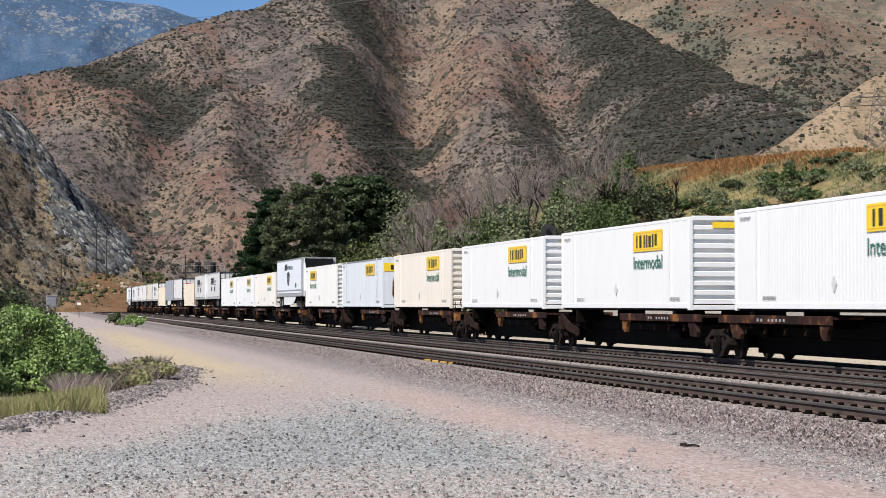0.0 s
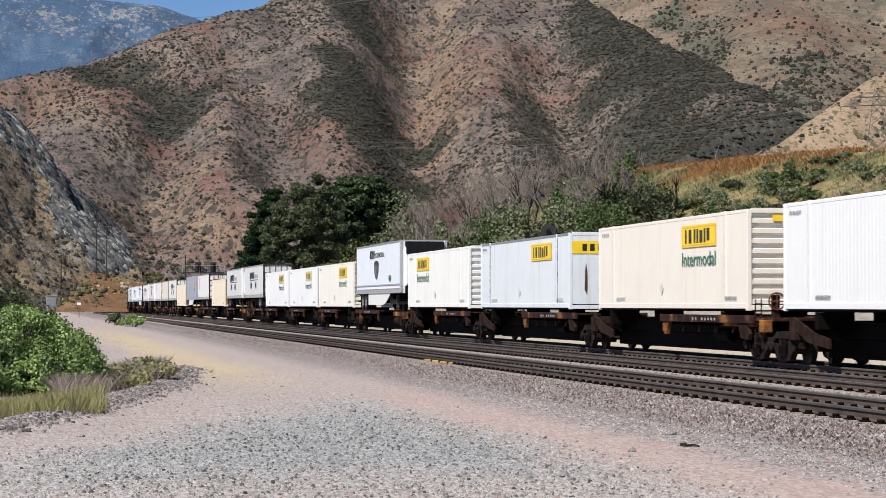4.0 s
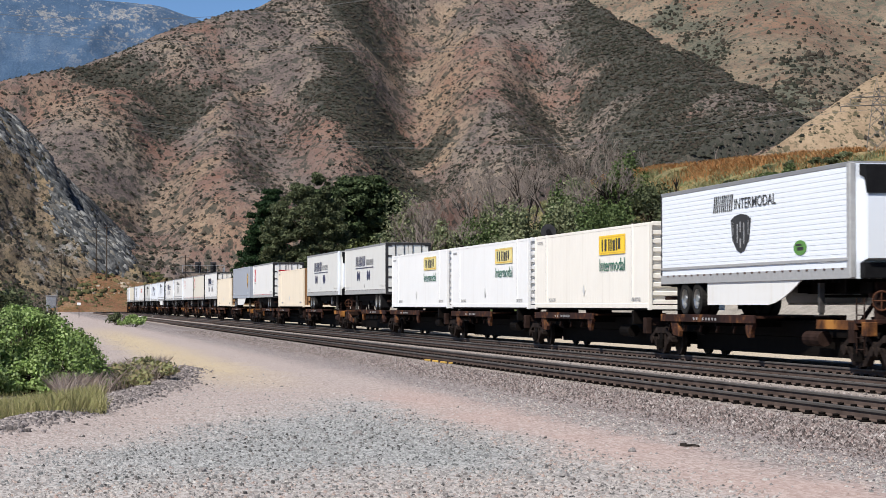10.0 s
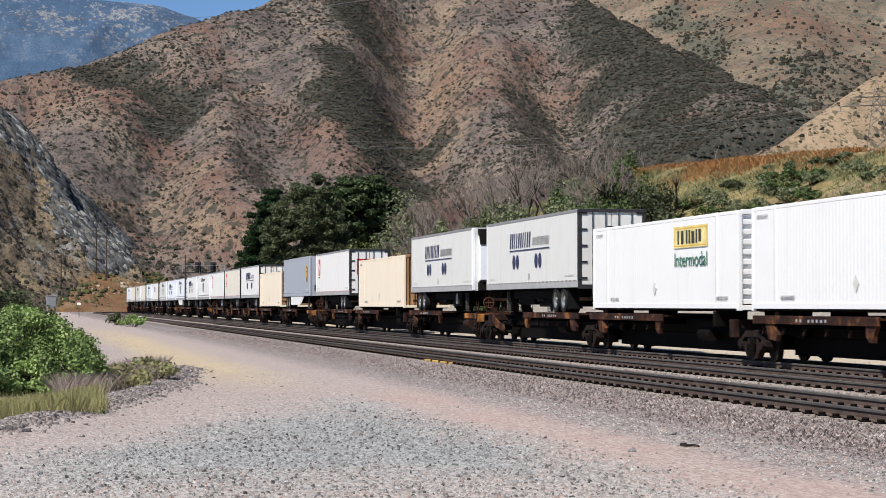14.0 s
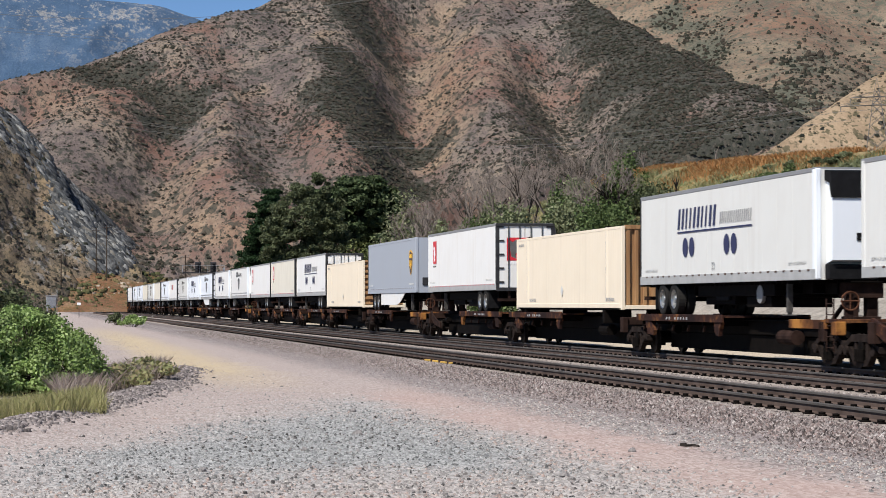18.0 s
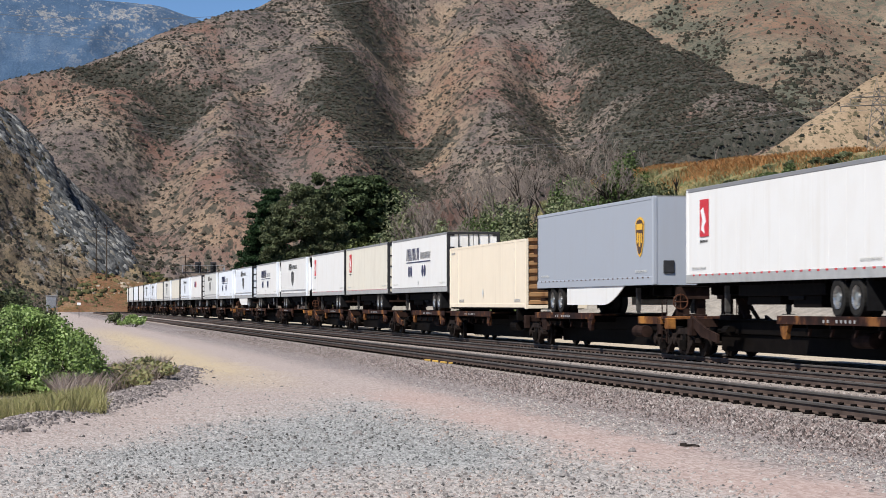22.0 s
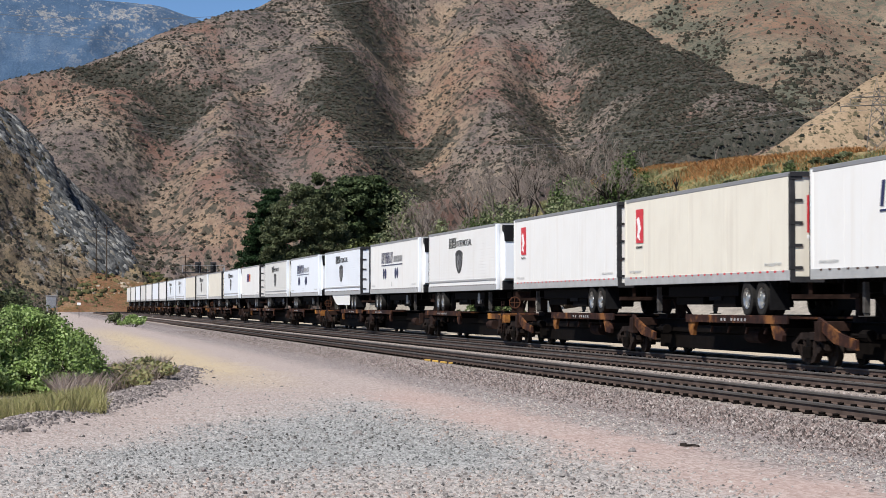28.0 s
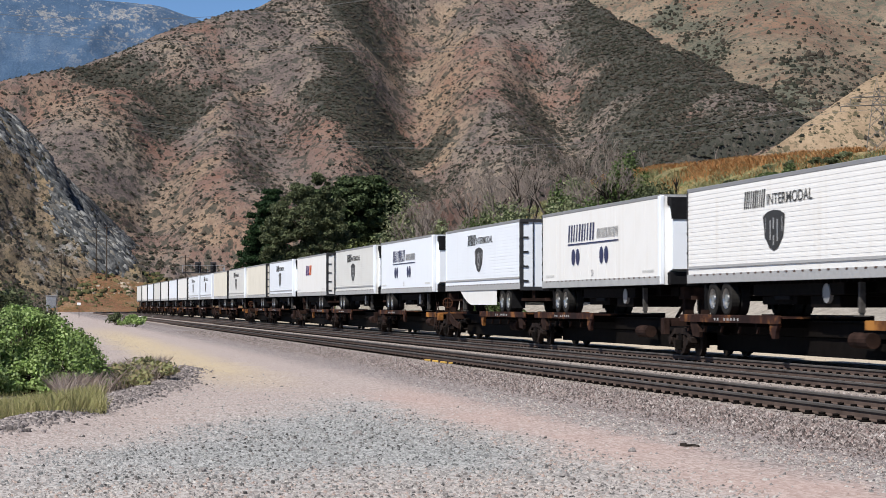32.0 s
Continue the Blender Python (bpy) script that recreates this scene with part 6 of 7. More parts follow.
LEAF_DARK = leaf_material("dark_leaves", ((0.022, 0.036, 0.017), (0.048, 0.072, 0.031), (0.084, 0.118, 0.052), (0.15, 0.19, 0.09)))
LEAF_OLIVE = leaf_material("olive_leaves", ((0.060, 0.076, 0.040), (0.105, 0.125, 0.062), (0.16, 0.178, 0.095)))
LEAF_PINE = leaf_material("pine_needles", ((0.012, 0.027, 0.012), (0.024, 0.050, 0.020), (0.040, 0.076, 0.028)))
LEAF_LIGHT = leaf_material("yellow_green_leaves", ((0.085, 0.105, 0.04), (0.14, 0.165, 0.06), (0.20, 0.225, 0.085)))
LEAF_VINE = leaf_material("bright_vine_leaves", ((0.13, 0.20, 0.055), (0.22, 0.32, 0.095), (0.30, 0.41, 0.145), (0.40, 0.50, 0.22)), 0.45)
LEAF_SAGE = leaf_material("sage_leaves", ((0.15, 0.175, 0.09), (0.22, 0.25, 0.135), (0.31, 0.325, 0.19)))
LEAF_GREEN = leaf_material("shrub_leaves", ((0.060, 0.092, 0.032), (0.105, 0.150, 0.055), (0.165, 0.215, 0.085)))
LEAF_WEED = leaf_material("weed_leaves", ((0.19, 0.20, 0.095), (0.28, 0.29, 0.13), (0.38, 0.30, 0.18)))
GRASS = leaf_material("dry_green_grass", ((0.32, 0.33, 0.13), (0.44, 0.42, 0.19), (0.52, 0.46, 0.25)))
BANK_GRASS = leaf_material("grey_green_bank_grass", ((0.19, 0.215, 0.10), (0.27, 0.285, 0.14), (0.35, 0.33, 0.19)))
DRY = leaf_material("dry_weeds", ((0.32, 0.255, 0.225), (0.42, 0.35, 0.31), (0.48, 0.41, 0.34)))
RED_WEED = leaf_material("red_brown_weeds_leaves", ((0.38, 0.165, 0.06), (0.46, 0.23, 0.09), (0.46, 0.30, 0.14)))
BARK = plain("bark", (0.060, 0.045, 0.034), 0.9, 0.0, 0.4, 6.0)
DEAD = plain("dead_grey_wood", (0.165, 0.138, 0.122), 0.9, 0.0, 0.35, 5.0)
BURNT = plain("burnt_wood", (0.030, 0.025, 0.022), 0.9, 0.0, 0.4, 5.0)


def leaves(name, clumps, per, size, material, seed, out=0.5, long=1.7):
    """Leaf cards in clumps of (centre, radii): each a bent pair of triangles, facing mostly outwards."""
    r = np.random.default_rng(seed)
    pts, nrm = [], []
    for centre, radii in clumps:
        d = r.normal(size=(per, 3))
        d /= np.linalg.norm(d, axis=1)[:, None]
        rad = (0.55 + 0.45 * r.random(per)) * (0.85 + 0.3 * r.random(per))
        pts.append(np.array(centre) + d * np.array(radii) * rad[:, None])
        nrm.append(d)
    p, n = np.concatenate(pts), np.concatenate(nrm)
    n = n * out + r.normal(size=n.shape) * (1 - out) + np.array((0, 0, 0.3))
    n /= np.linalg.norm(n, axis=1)[:, None]
    t = np.cross(n, r.normal(size=n.shape))
    t /= np.linalg.norm(t, axis=1)[:, None] + 1e-9
    b = np.cross(n, t)
    s = (size * (0.6 + 0.8 * r.random(len(p))))[:, None]
    v = np.stack([p - t * s * long * 0.5, p + b * s * 0.5 + n * s * 0.15, p + t * s * long * 0.5, p - b * s * 0.5 + n * s * 0.15], 1)
    f = np.arange(len(p) * 4).reshape(-1, 4)
    return quick_mesh(name, v.reshape(-1, 3), f, material)


def limb(bm, p, q, r0, r1, seg=6):
    cyl(bm, p, q, r0, seg, r1)


def branching(rnd, p, d, length, radius, depth, out, spread=0.6, rise=0.25):
    """Tapered limbs that fork; out takes (start, end, radii)."""
    q = p + d * length
    out.append((p, q, radius, radius * 0.66))
    if depth == 0:
        return
    for _ in range(rnd.choice((2, 3, 3))):
        nd = (d + Vector((rnd.uniform(-1, 1), rnd.uniform(-1, 1), rnd.uniform(-0.5, 1) * rise + 0.1)) * spread).normalized()
        branching(rnd, p + d * length * rnd.uniform(0.6, 1.0), nd, length * rnd.uniform(0.55, 0.8), radius * 0.6, depth - 1, out, spread, rise)


def tube_mesh(name, limbs, material, sides=4, least=0.0):
    """All limbs of one plant as slender prisms."""
    verts, faces = [], []
    for p, q, r0, r1 in limbs:
        z = (q - p).normalized()
        x = z.orthogonal().normalized()
        y = z.cross(x)
        k = len(verts)
        for c, r in ((p, max(r0, least)), (q, max(r1, least))):
            for i in range(sides):
                a = 2 * math.pi * i / sides
                verts.append(tuple(c + (x * math.cos(a) + y * math.sin(a)) * r))
        faces += [(k + i, k + (i + 1) % sides, k + sides + (i + 1) % sides, k + sides + i) for i in range(sides)]
    return raw(name, verts, faces, material)


def tree(name, label, base, height, crown, per, leaf, mat, seed, kind="tree", group="trees behind the tracks", low=0.3):
    """A trunk with forking limbs and a crown of leaf clumps; crown: (x, y, z, rx, ry, rz) lobes relative to the base."""
    rnd = random.Random(seed)
    t = tagged(new(name), label, kind, group)
    t.matrix_basis = pose(*base)
    height = height * 1.12
    crown = [tuple(v * 1.12 for v in lobe) for lobe in crown]
    limbs = []
    branching(rnd, Vector((0, 0, -0.3)), Vector((rnd.uniform(-0.06, 0.06), rnd.uniform(-0.06, 0.06), 1)).normalized(), height * low, height * 0.022, 2, limbs, 0.55, 0.8)
    for lobe in crown:
        c = Vector(lobe[:3])
        limbs.append((Vector((0, 0, height * low * 0.7)), c, height * 0.010, height * 0.004))
    part("trunk", tube_mesh("trunk", limbs, BARK, 7), None, t)
    clumps = []
    for lx, ly, lz, rx, ry, rz in crown:
        for _ in range(max(16, int(rx * ry * 8.0))):
            d = Vector((rnd.gauss(0, 1), rnd.gauss(0, 1), rnd.gauss(0, 1))).normalized() * (0.55 + 0.5 * rnd.random())
            s = rnd.uniform(0.10, 0.27)
            clumps.append(((lx + d.x * rx, ly + d.y * ry, lz + d.z * rz), (rx * s, ry * s, rz * s * 0.8)))
    part("crown", leaves("crown", clumps, per, leaf, mat, seed), None, t)
    return t


BIG = ((0, 0, 10.6, 4.2, 3.6, 3.2), (-2.8, 0.5, 9.8, 2.6, 2.6, 2.2), (3.0, 0, 10.0, 2.6, 2.6, 2.6), (0.2, -1, 12.4, 2.8, 2.4, 1.6), (4.0, 0.4, 7.4, 1.8, 1.8, 2.0), (-0.5, -1.5, 7.4, 3.4, 2.0, 2.4), (2.4, -1, 5.8, 2.6, 2.0, 2.0))
tree("broadleaf_tree", "tall dark green broadleaf tree with a dense crown", (34.1, 227.5, 0), 15.0, BIG, 170, 0.23, LEAF_DARK, 5)
tree("broadleaf_tree", "olive green tree with a rounded crown", (28.2, 222.0, 0), 13.0, ((0, 0, 9.6, 3.4, 3.0, 3.0), (-2.0, 0, 7.4, 2.4, 2.4, 2.4), (1.8, -0.6, 7.8, 2.4, 2.2, 2.6), (0.4, 0.2, 12.2, 2.0, 2.0, 1.6), (0, -1, 5.4, 3.0, 2.2, 1.8)), 150, 0.17, LEAF_OLIVE, 6)
tree("broadleaf_tree", "dark green tree beside taller ones", (38.0, 232.0, 0), 11.0, ((0, 0, 7.6, 2.6, 2.4, 2.4), (1.8, 0, 6.0, 2.0, 2.0, 2.0), (-1.6, 0, 5.4, 2.0, 2.0, 2.0)), 110, 0.23, LEAF_DARK, 7)


def pine(base, height, width, seed):
    rnd = random.Random(seed)
    t = tagged(new("pine_tree"), "dark pine with layered ragged boughs", "tree", "trees behind the tracks")
    t.matrix_basis = pose(*base)
    limbs = [(Vector((0, 0, -0.3)), Vector((0, 0, height * 0.95)), height * 0.02, 0.04)]
    clumps = []
    for i in range(17):
        z = height * (0.22 + 0.77 * i / 16)
        reach = width * (1.05 - 0.8 * i / 16)
        for j in range(5):
            a = rnd.uniform(0, 2 * math.pi)
            r = reach * rnd.uniform(0.5, 1.0)
            q = Vector((math.cos(a) * r, math.sin(a) * r, z + 0.12 * r))
            limbs.append((Vector((0, 0, z)), q, 0.07, 0.02))
            for u in (0.55, 1.0):
                clumps.append((tuple(Vector((0, 0, z)).lerp(q, u)), (0.75 * rnd.uniform(0.7, 1.2), 0.75, 0.32)))
    part("trunk", tube_mesh("trunk", limbs, BARK, 6), None, t)
    part("crown", leaves("crown", clumps, 150, 0.15, LEAF_PINE, seed, 0.35, 2.6), None, t)


pine((24.3, 229.0, 0), 12.6, 3.7, 21)
pine((26.6, 240.0, 0), 14.6, 3.0, 22)


def shrub(name, label, base, rx, ry, rz, mat, n, per, leaf, seed, group="shrubs behind the tracks"):
    """A many-stemmed bush of leaf clumps with gaps."""
    rnd = random.Random(seed)
    t = tagged(new(name), label, "shrub", group)
    t.matrix_basis = pose(*base)
    limbs, clumps = [], []
    for _ in range(n):
        a, u = rnd.uniform(0, 2 * math.pi), rnd.random() ** 0.6
        z = rz * (0.35 + 0.65 * rnd.random() * (1.15 - u * u * 0.8))
        q = Vector((math.cos(a) * rx * u, math.sin(a) * ry * u, z))
        limbs.append((Vector((q.x * 0.15, q.y * 0.15, -0.15)), q, 0.012 * rz + 0.01, 0.008))
        s = rnd.uniform(0.22, 0.38)
        clumps.append((tuple(q), (rx * s, ry * s, rz * s * 0.75)))
    part("branchwork", tube_mesh("branchwork", limbs, BARK, 4), None, t)
    part("foliage", leaves("foliage", clumps, per, leaf, mat, seed), None, t)
    return t


GX, GY, GQ = fan(8, 36, 60, 300, 60, 60)


def bank_z(x, y):
    """Height of the bank's surface, or of the ground before it."""
    a = np.array([[float(x)]])
    b = np.array([[float(y)]])
    z = float(hill_height(a, b, ((BANK, 0.38),), 2.4, 22.0, 53)[0, 0])
    lim = -0.6 + max(0.0, float(bed_distance(a, b)[0, 0]) - 8.0) * 2.2
    return max(0.0, min(z, lim)) - 0.05


def ground_at(bearing, dist):
    """A point on the ground by its bearing from the tracks' direction and its distance."""
    x, y = dist * math.sin(radians(bearing)), dist * math.cos(radians(bearing))
    return x, y, bank_z(x, y)


shrub("shrub", "yellow-green shrub beside the dark trees", (*ground_at(8.75, 196)[:2], 0), 3.6, 2.6, 6.4, LEAF_LIGHT, 90, 130, 0.15, 31)
shrub("shrub", "tall pale green shrub beside the dark trees", (*ground_at(9.85, 208)[:2], 0), 3.2, 2.6, 10.6, LEAF_SAGE, 70, 120, 0.18, 32)
rnd = random.Random(77)
# bare and half-dead trees on the low ground before the bank
for i in range(16):
    b = 9.9 + 0.37 * i + rnd.uniform(-0.15, 0.15)
    base = ground_at(b, rnd.uniform(150, 185))
    t = tagged(new("bare_tree"), "leafless grey tree with tangled thin branches", "tree", "bare trees behind the tracks")
    t.matrix_basis = pose(*base)
    limbs = []
    hgt = rnd.uniform(1.9, 2.9)
    for _ in range(3):
        branching(rnd, Vector((rnd.uniform(-0.5, 0.5), rnd.uniform(-0.5, 0.5), -0.3)), Vector((rnd.uniform(-0.5, 0.5), rnd.uniform(-0.5, 0.5), 1)).normalized(), hgt, 0.10, 5, limbs, 0.75, 0.7)
    thick = [l for l in limbs if l[2] > 0.03]
    thin = [l for l in limbs if l[2] <= 0.03]
    part("trunk", tube_mesh("trunk", thick, DEAD if i % 3 else BURNT, 5), None, t)
    part("fine_branchwork", tube_mesh("fine_branchwork", thin, DEAD, 3, 0.011), None, t)
# green growth below and among them
for i in range(44):
    b = rnd.uniform(9.4, 17.5)
    base = ground_at(b, rnd.uniform(118, 170))
    if base[0] < 27:
        continue
    h = rnd.uniform(2.2, 4.6)
    shrub("shrub", "leafy green shrub below bare trees", base, rnd.uniform(1.2, 2.4), rnd.uniform(1.2, 2.2), h, rnd.choice((LEAF_GREEN, LEAF_GREEN, LEAF_SAGE, LEAF_OLIVE)), 34, 76, 0.14, 100 + i)
# sage and weeds up the bank
for i in range(190):
    b = rnd.uniform(14.6, 24.0)
    base = ground_at(b, rnd.uniform(112, 158))
    if not 7.0 < base[2] < 11.8:
        continue
    k = rnd.uniform(0.45, 1.1) * (0.75 if base[2] > 10.5 else 1.0)
    shrub("sage_bush", "grey-green sage bush on the bank", base, k, k * rnd.uniform(0.8, 1.2), k * rnd.uniform(0.7, 1.05), rnd.choice((LEAF_SAGE, LEAF_SAGE, LEAF_GREEN, LEAF_OLIVE, LEAF_WEED)), 18, 44, 0.105, 300 + i, "bushes on the bank")


def blades(name, label, points, height, width, material, seed, lean=0.35, category="grass", parent=None):
    """Many thin blades or stalks, as one object."""
    r = np.random.default_rng(seed)
    n = len(points)
    a = r.random(n) * 2 * np.pi
    h = height * (0.5 + 0.8 * r.random(n))
    w = width * (0.6 + 0.8 * r.random(n))
    dx, dy = np.cos(a), np.sin(a)
    tip = points + np.stack([r.normal(0, lean, n) * h, r.normal(0, lean, n) * h, h], -1)
    half = points * 0.45 + tip * 0.55 + np.stack([0 * h, 0 * h, 0.10 * h], -1)
    side = np.stack([dx * w, dy * w, 0 * w], -1)
    v = np.stack([points - side, points + side, half + side * 0.7, tip, half - side * 0.7], 1)
    f = np.arange(n * 5).reshape(-1, 5)
    ob = new(name, quick_mesh(name, v.reshape(-1, 3), f, material))
    return tagged(ob, label, category, kind="stuff")


# red-brown weeds and dry grass along the bank's crest and slope
r = np.random.default_rng(41)
line = np.array(BANK)
u = r.random(60000) * (len(line) - 1.001)
k = u.astype(int)
p = line[k] + (line[k + 1] - line[k]) * (u - k)[:, None]
down = np.abs(r.normal(0, 5.0, len(p)))
px, py = p[:, 0] - down * 0.95, p[:, 1] - down * 0.25
pz = np.minimum(hill_height(px, py, ((BANK, 0.38),), 2.4, 22.0, 53), -0.6 + np.clip(bed_distance(px, py) - 8.0, 0, None) * 2.2)
pts = np.stack([px, py, pz - 0.03], -1)
top = down < -1.2 + 9.0 * fbm(px, py, 7.0, 4, 4) + r.normal(0, 1.2, len(down))
here = fbm(px, py, 4.0, 4, 6) + r.normal(0, 0.05, len(down)) > 0.40
pts, top = pts[here], top[here]
blades("red_weeds", "rust-red dry weeds along the top of the bank", pts[top], 0.34, 0.035, RED_WEED, 42, 0.6)
blades("dry_grass", "pale dry grass on the bank", pts[~top], 0.34, 0.025, BANK_GRASS, 43, 0.6)

# the large vine-covered bush beside the yard
bush = tagged(new("vine_bush"), "large bright green vine-covered bush at the yard's edge", "bush")
bush.matrix_basis = pose(-0.55, 45.5, 0)
rnd = random.Random(9)
clumps, limbs = [], []
for lx, ly, lz, rx, ry, rz in ((0.1, 0, 0.2, 1.9, 2.0, 1.5), (-1.6, 1.5, 0.3, 1.9, 2.0, 1.75), (1.0, -0.4, 0.05, 1.0, 1.5, 1.1), (-1.2, -1.4, 0.1, 1.5, 1.4, 1.25), (-3.2, 0, 0.3, 1.8, 2.2, 1.9)):
    for _ in range(120):
        d = Vector((rnd.gauss(0, 1), rnd.gauss(0, 1), abs(rnd.gauss(0, 0.9)))).normalized()
        q = (lx + d.x * rx, ly + d.y * ry, lz + d.z * rz)
        limbs.append((Vector((lx, ly, -0.1)), Vector(q), 0.02, 0.006))
        clumps.append((q, (rnd.uniform(0.18, 0.34), rnd.uniform(0.18, 0.34), rnd.uniform(0.12, 0.22))))
part("branchwork", tube_mesh("branchwork", limbs, BARK, 4), None, bush)
part("foliage", leaves("foliage", clumps, 150, 0.050, LEAF_VINE, 91, 0.6, 1.35), None, bush)
shrub("shrub", "dull olive shrub behind the vine bush", (-0.7, 76, 0.0), 1.5, 1.5, 2.3, LEAF_OLIVE, 40, 90, 0.10, 505, "plants beside the yard")
shrub("low_shrub", "small bright green shrub beside the ballast", (8.3, 180, 0.0), 1.1, 1.5, 0.95, LEAF_VINE, 26, 70, 0.10, 501, "plants beside the yard")
shrub("low_shrub", "small olive shrub beside the ballast", (7.7, 196, 0.0), 0.9, 1.6, 1.0, LEAF_OLIVE, 22, 70, 0.10, 502, "plants beside the yard")
shrub("weed_clump", "dry olive weed clump beside the berm", (2.7, 51.0, 0.03), 0.75, 1.8, 0.5, LEAF_WEED, 26, 60, 0.06, 503, "plants beside the yard")
shrub("weed_clump", "yellowish weed clump beside the berm", (2.0, 46.0, 0.03), 0.6, 1.4, 0.48, LEAF_WEED, 24, 60, 0.05, 504, "plants beside the yard")
r = np.random.default_rng(61)
n = 20000
gx1 = r.uniform(-3.5, 1.25, n)
gy1 = 35.6 + 4.6 * r.random(n) + (gx1 - 1.0) * 1.5
blades("grass_tuft", "pale yellow-green grass before the bush", np.stack([gx1, gy1, ground_height(gx1, gy1)], -1), 0.27, 0.004, GRASS, 62)
n = 16000
gx2 = np.clip(r.normal(1.8, 0.7, n), 0.6, 3.2)
gy2 = 47.5 + (gx2 - 1.5) * 4.5 + r.normal(0, 1.6, n)
blades("dead_weeds", "mauve-grey dead weeds around the berm", np.stack([gx2, gy2, ground_height(gx2, gy2)], -1), 0.42, 0.006, DRY, 63, 0.5)


# single larger stones and a scrap of wood on the yard
def stone(x, y, r, seed):
    bm = bmesh.new()
    bmesh.ops.create_icosphere(bm, subdivisions=2, radius=r)
    rs = random.Random(seed)
    for v in bm.verts:
        v.co *= 0.75 + 0.5 * rs.random()
        v.co.z *= 0.65
    z = float(ground_height(np.array([x]), np.array([y]))[0])
    ob = new("stone", mesh_of("stone", bm, STONE_D))
    ob.matrix_basis = pose(x, y, z + r * 0.35)
    return tagged(ob, "dark broken stone lying on the gravel", "stone", "single stones")


for i, (x, y, r) in enumerate(((5.65, 22.5, 0.055), (8.9, 29.2, 0.06), (1.9, 24.2, 0.05), (3.4, 27.0, 0.05), (4.6, 30.5, 0.06), (2.7, 33.0, 0.06), (5.5, 37.0, 0.07), (7.4, 26.0, 0.05))):
    stone(x, y, r, 40 + i)
scrap = tagged(new("wood_scrap", mesh_of("wood_scrap", boxes((-0.09, 0.09, -0.03, 0.03, 0.0, 0.035), (-0.07, -0.02, 0.03, 0.12, 0.0, 0.05), (0.01, 0.05, -0.14, -0.03, 0.0, 0.03), bev=0.006), BURNT)), "small broken scrap of dark wood on the dirt", "wood scrap")
scrap.matrix_basis = pose(8.4, 26.8, 0.0, 0, 0, 24)


# ---- things along the line and on the hills ----
def spot(bearing, dist, z=0.0):
    return Vector((dist * math.sin(radians(bearing)), dist * math.cos(radians(bearing)), z))


def utility_pole(bearing, dist, foot, top, lean=0.0):
    p = spot(bearing, dist, foot)
    t = tagged(new("utility_pole"), "dark weathered wooden utility pole with crossarm", "utility pole", "utility poles")
    t.matrix_basis = pose(*p, 0, lean, -bearing)
    h = top - foot
    part("pole", cyl(bmesh.new(), (0, 0, -1.0), (0, 0, h), 0.17, 8, 0.12), WOOD_POLE, t)
    part("crossarm", boxes((-1.1, 1.1, -0.06, 0.06, h - 0.75, h - 0.6), bev=0.01), WOOD_POLE, t)
    for i in (-1.0, -0.4, 0.4, 1.0):
        part("insulator", shared("insulator", lambda: cyls(((0, 0, 0), (0, 0, 0.22), 0.07), seg=8), GALV), None, t).matrix_basis = pose(i, 0, h - 0.6)


utility_pole(0.78, 585, 5.0, 15.7)
utility_pole(1.96, 600, 7.0, 23.9)
utility_pole(1.69, 604, 7.0, 23.2)
utility_pole(4.02, 612, 7.0, 16.0)

# lattice transmission tower on the golden hillside
TOWER_STEEL = plain("weathered_tower_steel", (0.15, 0.14, 0.13), 0.7, 0.2, 0.2)
TOWER = spot(22.3, 468, 34.0)
tower = tagged(new("transmission_tower"), "grey steel lattice transmission tower on a dry hillside", "tower")
tower.matrix_basis = pose(*TOWER, 0, 0, -22)


def leg_at(sx, sy, z):
    w = 2.4 - 1.9 * min(1, z / 14.0)
    return Vector((sx * w, sy * w, z))


for sx in (-1, 1):
    for sy in (-1, 1):
        part("leg", cyl(bmesh.new(), leg_at(sx, sy, -3), leg_at(sx, sy, 14.0), 0.08, 6, 0.06), TOWER_STEEL, tower)
levels = [0, 3.2, 6.0, 8.4, 10.6, 12.4, 14.0]
for z0, z1 in zip(levels, levels[1:]):
    for (ax, ay), (bx_, by_) in (((-1, -1), (1, -1)), ((1, -1), (1, 1)), ((1, 1), (-1, 1)), ((-1, 1), (-1, -1))):
        part("brace", cyls((leg_at(ax, ay, z0), leg_at(bx_, by_, z1), 0.045), (leg_at(bx_, by_, z0), leg_at(ax, ay, z1), 0.045), seg=4), TOWER_STEEL, tower)
for z, reach in ((10.6, 7.6), (12.4, 5.5)):
    for s in (-1, 1):
        part("crossarm", cyls(((0, -0.4, z), (s * reach, 0, z - 0.2), 0.10), ((0, 0.4, z), (s * reach, 0, z - 0.2), 0.10), ((0, 0, z + 1.2), (s * reach, 0, z - 0.2), 0.05), *[((s * reach * u, 0, z - 0.1), (s * reach * u, 0, z + 1.2 * (1 - u)), 0.035) for u in (0.3, 0.55, 0.8)], seg=4), TOWER_STEEL, tower)
        part("insulator_string", cyls(((s * reach, 0, z - 1.3), (s * reach, 0, z - 0.2), 0.09), seg=6), TOWER_STEEL, tower)
part("peak", cyls(*[(leg_at(sx, sy, 14.0), Vector((0, 0, 16.4)), 0.05) for sx in (-1, 1) for sy in (-1, 1)], seg=4), TOWER_STEEL, tower)


